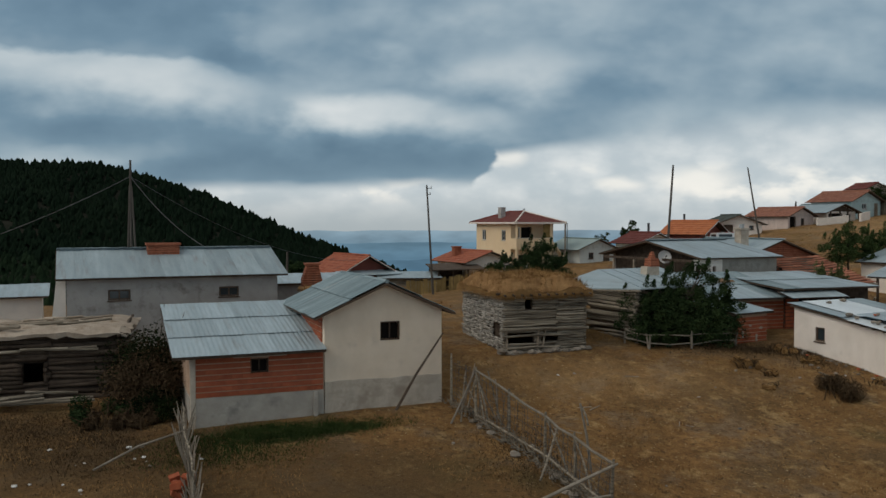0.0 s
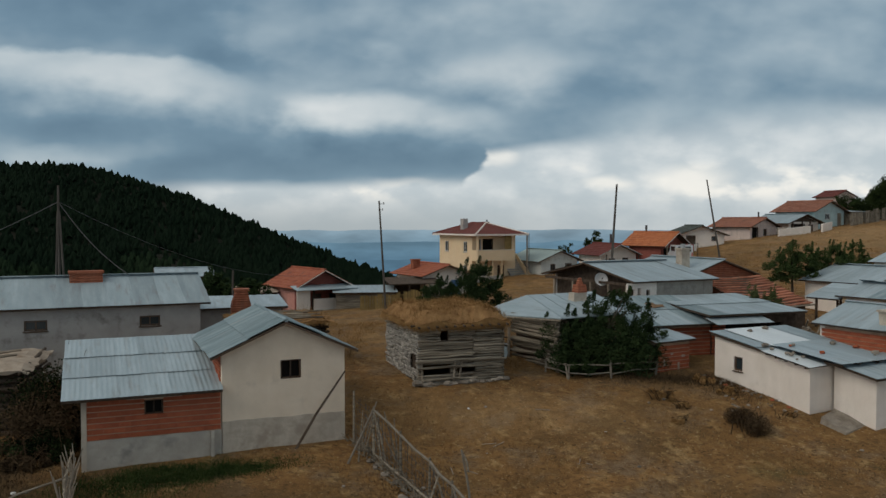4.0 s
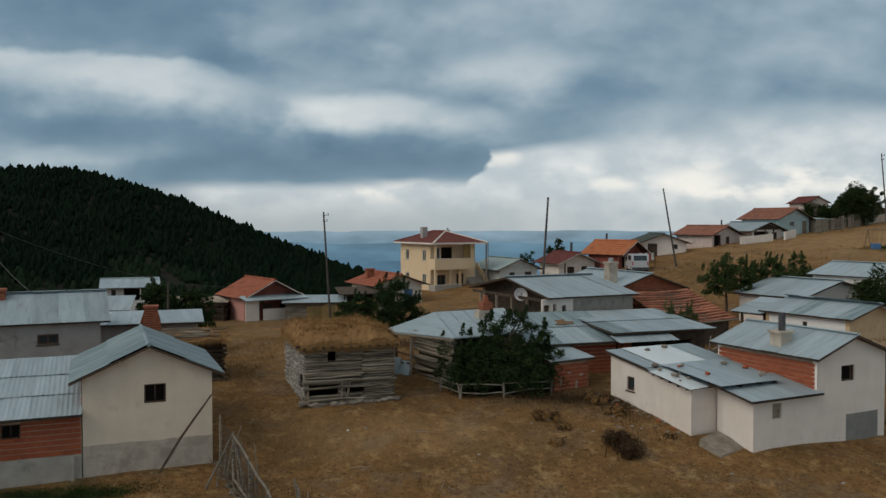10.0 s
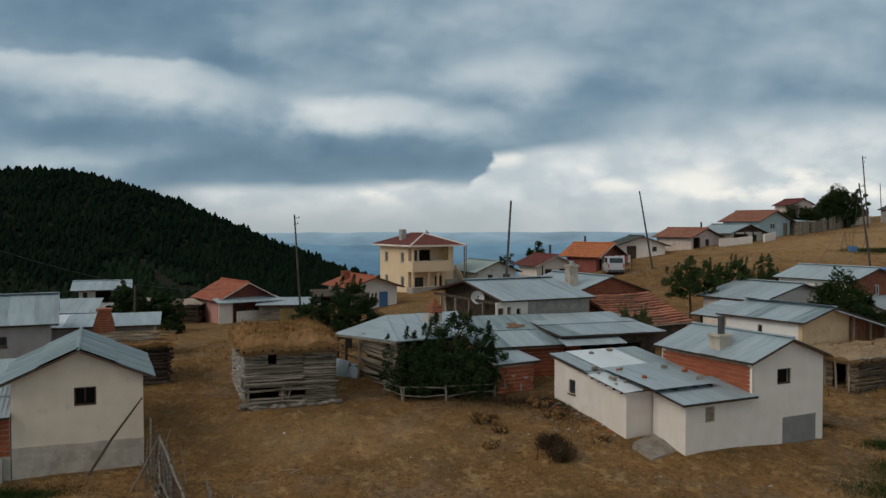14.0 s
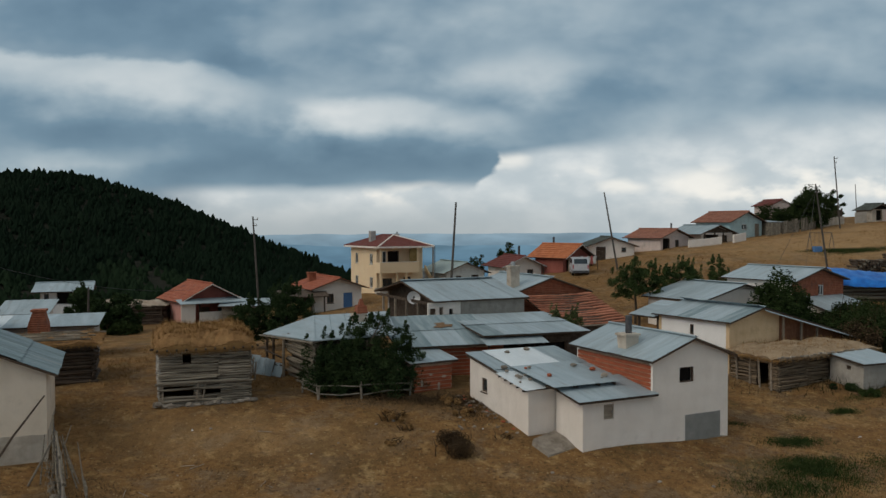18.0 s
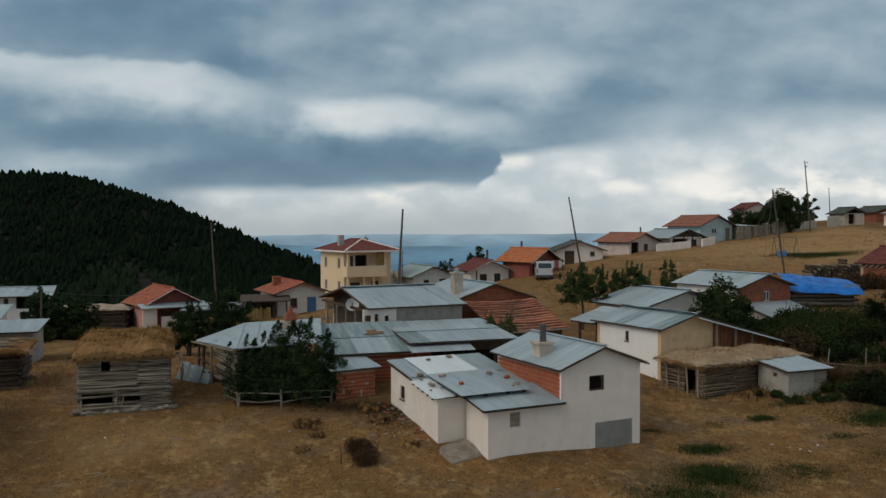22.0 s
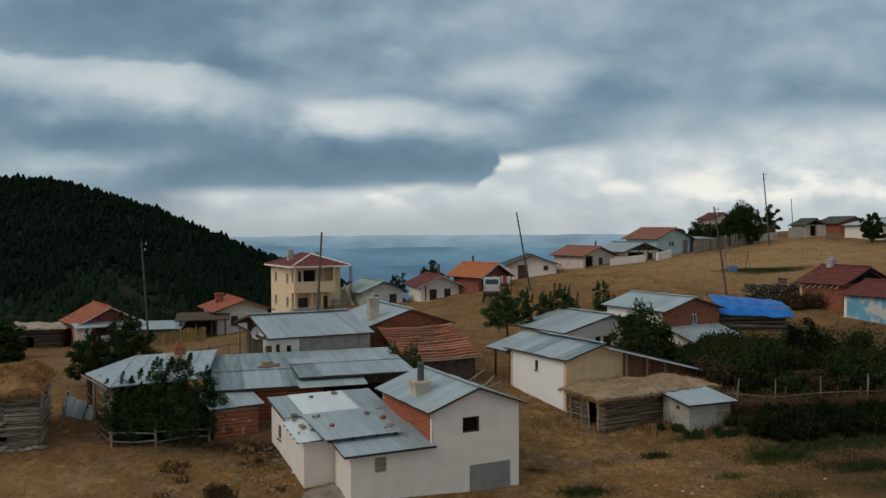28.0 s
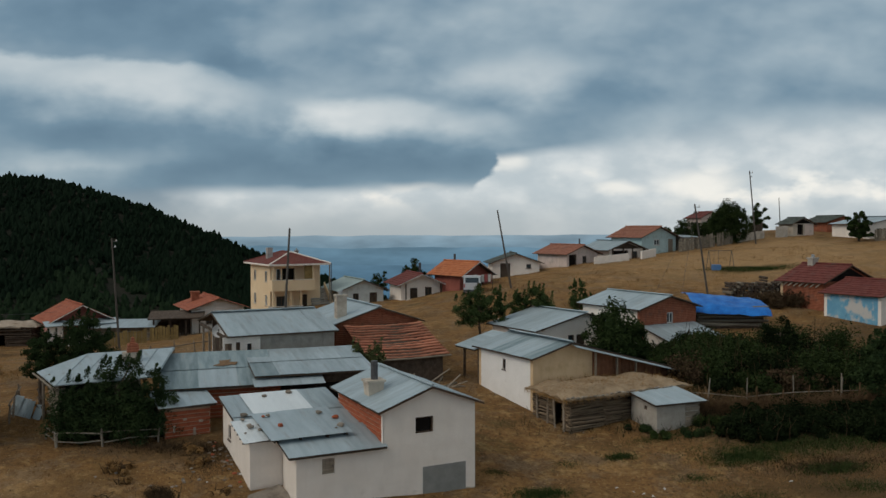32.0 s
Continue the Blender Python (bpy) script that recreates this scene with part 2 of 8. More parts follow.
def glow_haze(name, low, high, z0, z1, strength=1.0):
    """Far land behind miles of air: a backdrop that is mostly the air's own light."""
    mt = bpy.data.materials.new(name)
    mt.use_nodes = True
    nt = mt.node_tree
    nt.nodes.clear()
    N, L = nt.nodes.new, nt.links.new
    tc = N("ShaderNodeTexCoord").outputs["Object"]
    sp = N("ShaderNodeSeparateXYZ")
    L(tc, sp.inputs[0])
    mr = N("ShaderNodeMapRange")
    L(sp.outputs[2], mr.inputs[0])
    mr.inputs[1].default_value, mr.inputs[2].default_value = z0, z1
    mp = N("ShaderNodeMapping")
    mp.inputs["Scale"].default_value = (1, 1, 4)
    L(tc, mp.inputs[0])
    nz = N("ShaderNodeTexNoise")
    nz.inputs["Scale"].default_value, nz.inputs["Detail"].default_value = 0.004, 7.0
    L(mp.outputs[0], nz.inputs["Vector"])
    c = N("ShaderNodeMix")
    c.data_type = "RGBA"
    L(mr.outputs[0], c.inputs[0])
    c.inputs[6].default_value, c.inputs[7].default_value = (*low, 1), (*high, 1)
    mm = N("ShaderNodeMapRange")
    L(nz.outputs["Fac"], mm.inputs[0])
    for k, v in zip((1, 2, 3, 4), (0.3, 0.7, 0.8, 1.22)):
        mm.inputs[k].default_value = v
    # haze painted as emission: the land glows by itself, toned by height
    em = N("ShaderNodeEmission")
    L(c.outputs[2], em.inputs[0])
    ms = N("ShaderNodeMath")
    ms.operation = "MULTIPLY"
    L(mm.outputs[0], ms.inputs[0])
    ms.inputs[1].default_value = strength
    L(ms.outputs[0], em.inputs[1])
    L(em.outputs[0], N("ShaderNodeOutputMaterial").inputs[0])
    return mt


def earth_material():
    """Dry trodden earth with straw-coloured turf, bare brown patches and a few green ones."""
    mt = bpy.data.materials.new("dry_earth")
    mt.use_nodes = True
    nt = mt.node_tree
    N, L = nt.nodes.new, nt.links.new
    bsdf = nt.nodes["Principled BSDF"]
    tc = N("ShaderNodeTexCoord").outputs["Object"]

    def tex(sc, det, rg=0.6, off=0.0):
        mp = N("ShaderNodeMapping")
        mp.inputs["Location"].default_value = (off, off * 1.7, 0)
        L(tc, mp.inputs[0])
        n = N("ShaderNodeTexNoise")
        n.inputs["Scale"].default_value, n.inputs["Detail"].default_value, n.inputs["Roughness"].default_value = sc, det, rg
        L(mp.outputs[0], n.inputs["Vector"])
        return n.outputs["Fac"]

    def ramp(f, lo, hi, a=0.0, b=1.0):
        n = N("ShaderNodeMapRange")
        L(f, n.inputs[0])
        for k, v in zip((1, 2, 3, 4), (lo, hi, a, b)):
            n.inputs[k].default_value = v
        return n.outputs[0]

    def mix(f, a, b, mode="MIX"):
        n = N("ShaderNodeMix")
        n.data_type, n.blend_type = "RGBA", mode
        if isinstance(f, float):
            n.inputs[0].default_value = f
        else:
            L(f, n.inputs[0])
        for k, v in ((6, a), (7, b)):
            if isinstance(v, tuple):
                n.inputs[k].default_value = (*v, 1)
            else:
                L(v, n.inputs[k])
        return n.outputs[2]

    big, mid, small, fine = tex(0.09, 5), tex(0.6, 6, 0.68, 7), tex(3.5, 6, 0.72, 3), tex(26, 5, 0.75)
    col = mix(ramp(mid, 0.36, 0.64), (0.155, 0.08, 0.03), (0.335, 0.182, 0.07))
    col = mix(ramp(tex(0.17, 4, 0.6, 83), 0.52, 0.64, 0, 0.6), col, (0.38, 0.235, 0.10))
    col = mix(ramp(big, 0.42, 0.6), col, (0.245, 0.135, 0.052))
    # grey dust, dark trodden blotches, straw lying about, clods and pale bits
    col = mix(ramp(tex(0.42, 7, 0.72, 31), 0.5, 0.6, 0, 0.75), col, (0.205, 0.145, 0.092))
    col = mix(ramp(small, 0.46, 0.66, 0, 0.85), col, (0.12, 0.064, 0.026))
    col = mix(ramp(tex(0.3, 7, 0.72, 57), 0.47, 0.62, 0, 0.65), col, (0.125, 0.075, 0.032))
    col = mix(ramp(tex(1.4, 6, 0.72, 19), 0.54, 0.68, 0, 0.8), col, (0.40, 0.26, 0.115))
    col = mix(ramp(tex(0.22, 5, 0.65, 41), 0.58, 0.70, 0, 0.6), col, (0.085, 0.078, 0.03))
    col = mix(ramp(tex(5.5, 3, 0.6, 67), 0.60, 0.66, 0, 0.8), col, (0.07, 0.04, 0.018))
    col = mix(ramp(tex(9.0, 2, 0.55, 71), 0.66, 0.70, 0, 0.75), col, (0.46, 0.34, 0.19))
    # paler worn turf on the open slope
    for cx, cy, rx, ry, k in ((60.0, 93.0, 27.0, 17.0, 0.75), (68.0, 104.0, 7.0, 14.0, 0.6), (6.0, 33.0, 9.0, 2.6, 0.3)):
        mp = N("ShaderNodeMapping")
        mp.vector_type = "TEXTURE"
        mp.inputs["Location"].default_value, mp.inputs["Scale"].default_value = (cx, cy, 0), (rx, ry, 50)
        L(tc, mp.inputs[0])
        ln = N("ShaderNodeVectorMath")
        ln.operation = "LENGTH"
        L(mp.outputs[0], ln.inputs[0])
        dd = N("ShaderNodeMath")
        dd.operation = "MULTIPLY_ADD"
        L(mid, dd.inputs[0])
        dd.inputs[1].default_value = -1.2
        L(ln.outputs["Value"], dd.inputs[2])
        col = mix(ramp(dd.outputs[0], -0.5, 0.4, k, 0.0), col, (0.40, 0.255, 0.125))
    # darker brown soil in ellipses with noise-broken edges, by the pens and round the gardens
    for cx, cy, rx, ry, k in ((-4.5, 22.8, 8.5, 3.6, 0.7), (-12.0, 26.0, 5.0, 4.0, 0.75), (47.0, 40.8, 6.5, 3.2, 0.8), (43.5, 35.6, 6.0, 2.4, 0.75), (14.0, 37.2, 5.0, 1.6, 0.6), (57.0, 58.5, 9.0, 4.5, 0.75), (49.0, 41.4, 12.0, 1.6, 0.7)):
        mp = N("ShaderNodeMapping")
        mp.vector_type = "TEXTURE"
        mp.inputs["Location"].default_value, mp.inputs["Scale"].default_value = (cx, cy, 0), (rx, ry, 50)
        L(tc, mp.inputs[0])
        ln = N("ShaderNodeVectorMath")
        ln.operation = "LENGTH"
        L(mp.outputs[0], ln.inputs[0])
        dd = N("ShaderNodeMath")
        dd.operation = "MULTIPLY_ADD"
        L(mid, dd.inputs[0])
        dd.inputs[1].default_value = -1.6
        L(ln.outputs["Value"], dd.inputs[2])
        col = mix(ramp(dd.outputs[0], -0.35, 0.45, k, 0.0), col, (0.085, 0.054, 0.026))
    g = ramp(fine, 0.25, 0.75, 0.42, 1.5)
    gc = N("ShaderNodeCombineColor")
    for k in range(3):
        L(g, gc.inputs[k])
    col = mix(0.85, col, gc.outputs[0], "MULTIPLY")
    L(col, bsdf.inputs["Base Color"])
    bsdf.inputs["Roughness"].default_value = 0.95
    bsdf.inputs["Specular IOR Level"].default_value = 0.1
    ad = N("ShaderNodeMath")
    ad.operation = "MULTIPLY_ADD"
    L(small, ad.inputs[0])
    ad.inputs[1].default_value = 2.0
    L(fine, ad.inputs[2])
    bp = N("ShaderNodeBump")
    bp.inputs["Strength"].default_value, bp.inputs["Distance"].default_value = 0.7, 0.06
    L(ad.outputs[0], bp.inputs["Height"])
    L(bp.outputs[0], bsdf.inputs["Normal"])
    return mt


EARTH = earth_material()
CREAM = material("cream_plaster", (0.72, 0.60, 0.465), (0.79, 0.67, 0.54), 1.3, 0.9, bump=0.15, stain=(0.50, 0.42, 0.34), stain_at=(0.58, 0.8), drip=(0.43, 0.35, 0.28))
WHITE = material("whitewash", (0.79, 0.705, 0.625), (0.87, 0.79, 0.715), 1.1, 0.9, bump=0.15, stain=(0.56, 0.50, 0.43), stain_at=(0.62, 0.85), drip=(0.47, 0.42, 0.36))
LIMEWHITE = material("fresh_limewash", (0.82, 0.80, 0.775), (0.89, 0.87, 0.85), 1.1, 0.9, bump=0.12, stain=(0.66, 0.63, 0.59), stain_at=(0.62, 0.85))
GREYWALL = material("grey_render", (0.345, 0.325, 0.305), (0.455, 0.43, 0.405), 1.0, 0.92, bump=0.2, stain=(0.2, 0.18, 0.16), drip=(0.22, 0.20, 0.18))
CEMENT = material("cement_render", (0.35, 0.315, 0.27), (0.48, 0.44, 0.385), 1.6, 0.92, bump=0.3, stain=(0.25, 0.235, 0.21), drip=(0.24, 0.22, 0.2))
FOOTING = material("pale_footing_render", (0.44, 0.38, 0.31), (0.63, 0.555, 0.46), 1.4, 0.93, bump=0.35, stain=(0.36, 0.30, 0.24), stain_at=(0.45, 0.65), drip=(0.33, 0.29, 0.24))
PATCH = material("grey_cement_patch", (0.21, 0.21, 0.195), (0.285, 0.28, 0.262), 1.6, 0.9, bump=0.2)
TANWALL = material("tan_plaster", (0.61, 0.43, 0.25), (0.70, 0.52, 0.325), 1.5, 0.92, bump=0.25, stain=(0.50, 0.35, 0.205), drip=(0.46, 0.32, 0.19))
YELLOW = material("yellow_plaster", (0.78, 0.585, 0.365), (0.84, 0.655, 0.435), 0.6, 0.88, bump=0.05, stain=(0.55, 0.43, 0.27), stain_at=(0.6, 0.85))
PINK = material("pink_plaster", (0.55, 0.26, 0.22), (0.63, 0.33, 0.28), 1.0, 0.9, bump=0.1, stain=(0.45, 0.3, 0.26), drip=(0.42, 0.22, 0.19))
PALEPINK = material("pale_pink_plaster", (0.58, 0.47, 0.42), (0.68, 0.57, 0.52), 1.0, 0.9, bump=0.1, stain=(0.42, 0.36, 0.32), drip=(0.45, 0.36, 0.32))
MINT = material("pale_blue_green_plaster", (0.37, 0.49, 0.50), (0.47, 0.59, 0.59), 1.0, 0.9, bump=0.1, stain=(0.3, 0.34, 0.33), drip=(0.28, 0.34, 0.33))
REDWALL = material("red_painted_wall", (0.22, 0.07, 0.055), (0.30, 0.10, 0.075), 1.0, 0.9, bump=0.1)
BLUEWALL = material("peeling_blue_paint", (0.12, 0.32, 0.48), (0.2, 0.42, 0.56), 1.4, 0.85, bump=0.15, stain=(0.52, 0.5, 0.47), stain_at=(0.5, 0.58), stain_scale=0.7)
BRICK = material("hollow_red_brick", (0.28, 0.068, 0.033), (0.41, 0.115, 0.052), 5, 0.9, bump=0.35, fine=40, vary=0.13)
MORTAR = material("brick_mortar", (0.40, 0.26, 0.18), (0.52, 0.37, 0.27), 3, 0.95, bump=0.4, fine=30)
BRICKWALL = material("red_brickwork", (0.25, 0.078, 0.042), (0.37, 0.135, 0.075), 3, 0.95, bump=0.5, fine=14, stain=(0.17, 0.085, 0.06), wave=(2.6, "Z"))
ZINC = material("galvanised_sheet", (0.32, 0.395, 0.43), (0.42, 0.495, 0.53), 1.0, 0.5, 0.22, bump=0.05, stain=(0.27, 0.285, 0.285), stain_at=(0.54, 0.74), stretch=(2.6, 0.35, 1), vary=0.1, drip=(0.25, 0.29, 0.31))
ZINCMID = material("dull_galvanised_sheet", (0.25, 0.315, 0.345), (0.35, 0.42, 0.45), 1.0, 0.6, 0.15, bump=0.05, stain=(0.22, 0.225, 0.225), stain_at=(0.54, 0.74), stretch=(2.6, 0.35, 1), vary=0.12, drip=(0.2, 0.24, 0.26))
ZINCOLD = material("weathered_sheet", (0.14, 0.20, 0.222), (0.31, 0.385, 0.41), 1.2, 0.7, 0.1, bump=0.05, stain=(0.24, 0.22, 0.20), stain_at=(0.6, 0.76), stretch=(2.6, 0.35, 1), vary=0.11, drip=(0.17, 0.205, 0.22))
ZINCNEW = material("bright_new_sheet", (0.66, 0.71, 0.73), (0.76, 0.80, 0.81), 0.8, 0.4, 0.2, bump=0.03, vary=0.05, stretch=(2.6, 0.35, 1))
TILE = material("red_clay_tile", (0.30, 0.085, 0.05), (0.42, 0.14, 0.075), 2.2, 0.85, bump=0.5, fine=25, stain=(0.2, 0.08, 0.055), wave=(3.2, "X"))
TILEDARK = material("dark_red_tile", (0.125, 0.034, 0.029), (0.19, 0.054, 0.042), 2.2, 0.85, bump=0.5, fine=25, stain=(0.13, 0.06, 0.05), wave=(3.2, "X"))
TILEORANGE = material("orange_clay_tile", (0.42, 0.13, 0.055), (0.52, 0.19, 0.08), 2.2, 0.85, bump=0.5, fine=25, stain=(0.3, 0.1, 0.05), wave=(3.2, "X"))
TILEFADED = material("faded_clay_tile", (0.25, 0.10, 0.066), (0.36, 0.165, 0.108), 2.2, 0.85, bump=0.5, fine=25, stain=(0.18, 0.09, 0.07), wave=(3.2, "X"))
TILEPIECE = material("old_clay_tile", (0.28, 0.10, 0.06), (0.45, 0.19, 0.115), 1.6, 0.9, bump=0.3, stain=(0.2, 0.14, 0.1), vary=0.25)
WOOD = material("weathered_grey_timber", (0.075, 0.061, 0.045), (0.38, 0.325, 0.25), 4, 0.9, bump=0.6, fine=30, stretch=(0.25, 3, 3), vary=0.3)
WOODPALE = material("pale_dry_timber", (0.22, 0.175, 0.13), (0.36, 0.30, 0.235), 4, 0.9, bump=0.5, fine=30, stretch=(0.25, 3, 3), vary=0.25)
WOODDARK = material("dark_timber", (0.045, 0.032, 0.024), (0.10, 0.072, 0.052), 4, 0.9, bump=0.5, fine=30, vary=0.25)
POLEWOOD = material("pole_timber", (0.06, 0.051, 0.045), (0.12, 0.105, 0.09), 4, 0.9, bump=0.4, fine=20, stretch=(3, 3, 0.3))
PLANKY = material("yellowish_board", (0.2, 0.135, 0.05), (0.29, 0.20, 0.078), 3, 0.9, bump=0.3, vary=0.2)
DARKROOF = material("dark_green_grey_roofing", (0.05, 0.058, 0.05), (0.10, 0.115, 0.10), 2.2, 0.85, bump=0.3, fine=25, stain=(0.06, 0.05, 0.04))
PALEMINT = material("pale_mint_plaster", (0.60, 0.63, 0.60), (0.70, 0.72, 0.69), 1.0, 0.9, bump=0.1, stain=(0.42, 0.43, 0.4), drip=(0.40, 0.40, 0.37))
THATCH = material("dry_straw", (0.20, 0.105, 0.045), (0.355, 0.21, 0.095), 2.0, 0.97, bump=0.9, fine=45, stain=(0.13, 0.075, 0.035), stain_at=(0.55, 0.75), spec=0.03)
CLAY = material("dried_clay", (0.31, 0.25, 0.195), (0.47, 0.395, 0.32), 1.6, 0.96, bump=0.6, fine=18, stain=(0.2, 0.14, 0.09), spec=0.03)
STONE = material("field_stone", (0.17, 0.14, 0.11), (0.33, 0.285, 0.235), 3, 0.92, bump=0.5, vary=0.3)
LEAF = material("dark_leaf", (0.013, 0.023, 0.008), (0.042, 0.062, 0.020), 1.5, 0.8, bump=0.0, spec=0.03)
TREEDARK = material("deep_green_leaf", (0.014, 0.027, 0.012), (0.046, 0.070, 0.026), 1.5, 0.85, bump=0.0, spec=0.02)
CLAYTAN = material("tan_clay_and_straw", (0.25, 0.175, 0.108), (0.385, 0.29, 0.19), 1.8, 0.97, bump=0.7, fine=40, stain=(0.2, 0.13, 0.075), stain_at=(0.55, 0.75), spec=0.03)
DARKSTONE = material("dull_field_stone", (0.12, 0.095, 0.07), (0.24, 0.195, 0.15), 5, 0.95, bump=0.5)
YOUNGLEAF = material("young_leaf", (0.025, 0.045, 0.016), (0.078, 0.108, 0.038), 1.5, 0.85, bump=0.0, spec=0.03)
WEEDOLIVE = material("olive_weed", (0.05, 0.068, 0.026), (0.135, 0.15, 0.066), 1.5, 0.9, bump=0.0, spec=0.03)
# LEAF at about half its tone: shade among dense leaves put into the colour
SHADEDLEAF = material("shaded_leaf", (0.006, 0.011, 0.005), (0.02, 0.029, 0.011), 0.9, 0.9, bump=0.0, spec=0.02)
BRUSH = material("dry_brushwood", (0.04, 0.028, 0.017), (0.10, 0.066, 0.038), 2, 0.95, bump=0.0, spec=0.03)
GRASSGREEN = material("weedy_green", (0.022, 0.040, 0.012), (0.055, 0.075, 0.024), 2, 0.9, bump=0.0, spec=0.03)
STRAW = material("straw_blade", (0.19, 0.105, 0.042), (0.36, 0.215, 0.09), 0.7, 0.95, bump=0.0, spec=0.03)
BARK = material("bark", (0.05, 0.038, 0.028), (0.11, 0.085, 0.06), 6, 0.95, bump=0.5)
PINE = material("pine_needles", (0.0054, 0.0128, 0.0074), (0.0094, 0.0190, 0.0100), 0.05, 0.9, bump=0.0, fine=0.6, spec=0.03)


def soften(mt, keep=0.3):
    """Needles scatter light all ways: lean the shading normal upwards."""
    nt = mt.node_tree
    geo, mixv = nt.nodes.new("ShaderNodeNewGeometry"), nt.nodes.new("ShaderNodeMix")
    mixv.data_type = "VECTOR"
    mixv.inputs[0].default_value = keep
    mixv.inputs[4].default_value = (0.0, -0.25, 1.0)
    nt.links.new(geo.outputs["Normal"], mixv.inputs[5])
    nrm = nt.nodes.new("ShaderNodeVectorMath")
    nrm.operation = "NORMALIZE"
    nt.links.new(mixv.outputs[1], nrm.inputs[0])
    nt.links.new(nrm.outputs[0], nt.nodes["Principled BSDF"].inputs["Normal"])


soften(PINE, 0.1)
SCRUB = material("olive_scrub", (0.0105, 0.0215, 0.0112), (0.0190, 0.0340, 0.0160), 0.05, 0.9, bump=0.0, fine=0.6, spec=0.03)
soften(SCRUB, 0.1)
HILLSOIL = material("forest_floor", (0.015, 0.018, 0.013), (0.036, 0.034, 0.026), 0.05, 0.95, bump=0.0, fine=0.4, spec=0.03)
# near-black colour standing in for the shade inside openings
OPENINGSHADE = material("opening_shade", (0.012, 0.010, 0.009), (0.02, 0.017, 0.015), 2, 0.95, bump=0.0, spec=0.03)
FRAMEDARK = material("brown_window_frame", (0.07, 0.045, 0.03), (0.12, 0.08, 0.055), 6, 0.7, bump=0.1)
FRAMEWHITE = material("white_window_frame", (0.55, 0.55, 0.54), (0.66, 0.66, 0.65), 6, 0.6, bump=0.05)
BLUEDOOR = material("blue_painted_door", (0.07, 0.16, 0.34), (0.11, 0.23, 0.43), 4, 0.7, bump=0.1)
TARP = material("blue_tarpaulin", (0.01, 0.10, 0.40), (0.022, 0.21, 0.64), 1.5, 0.45, bump=0.1, fine=12)
IRON = material("dull_iron", (0.06, 0.06, 0.062), (0.13, 0.13, 0.135), 5, 0.6, 0.5, bump=0.1)
STEEL = material("pale_steel_pipe", (0.33, 0.35, 0.36), (0.45, 0.47, 0.48), 5, 0.45, 0.5, bump=0.05)
DISHGREY = material("pale_dish_enamel", (0.68, 0.68, 0.67), (0.76, 0.76, 0.75), 3, 0.5, bump=0.0)
CARPAINT = material("silver_white_car_paint", (0.5, 0.52, 0.54), (0.58, 0.6, 0.62), 2, 0.3, 0.1, bump=0.0)
RUBBER = material("black_rubber", (0.012, 0.012, 0.012), (0.02, 0.02, 0.02), 5, 0.8, bump=0.0)
CLOTHRED = material("red_cloth", (0.35, 0.08, 0.08), (0.5, 0.14, 0.13), 3, 0.9, bump=0.1)
PALE = material("pale_litter", (0.5, 0.48, 0.45), (0.68, 0.66, 0.63), 3, 0.8, bump=0.0)
GLASS = plain_glass()

# ---- geometry helpers ----


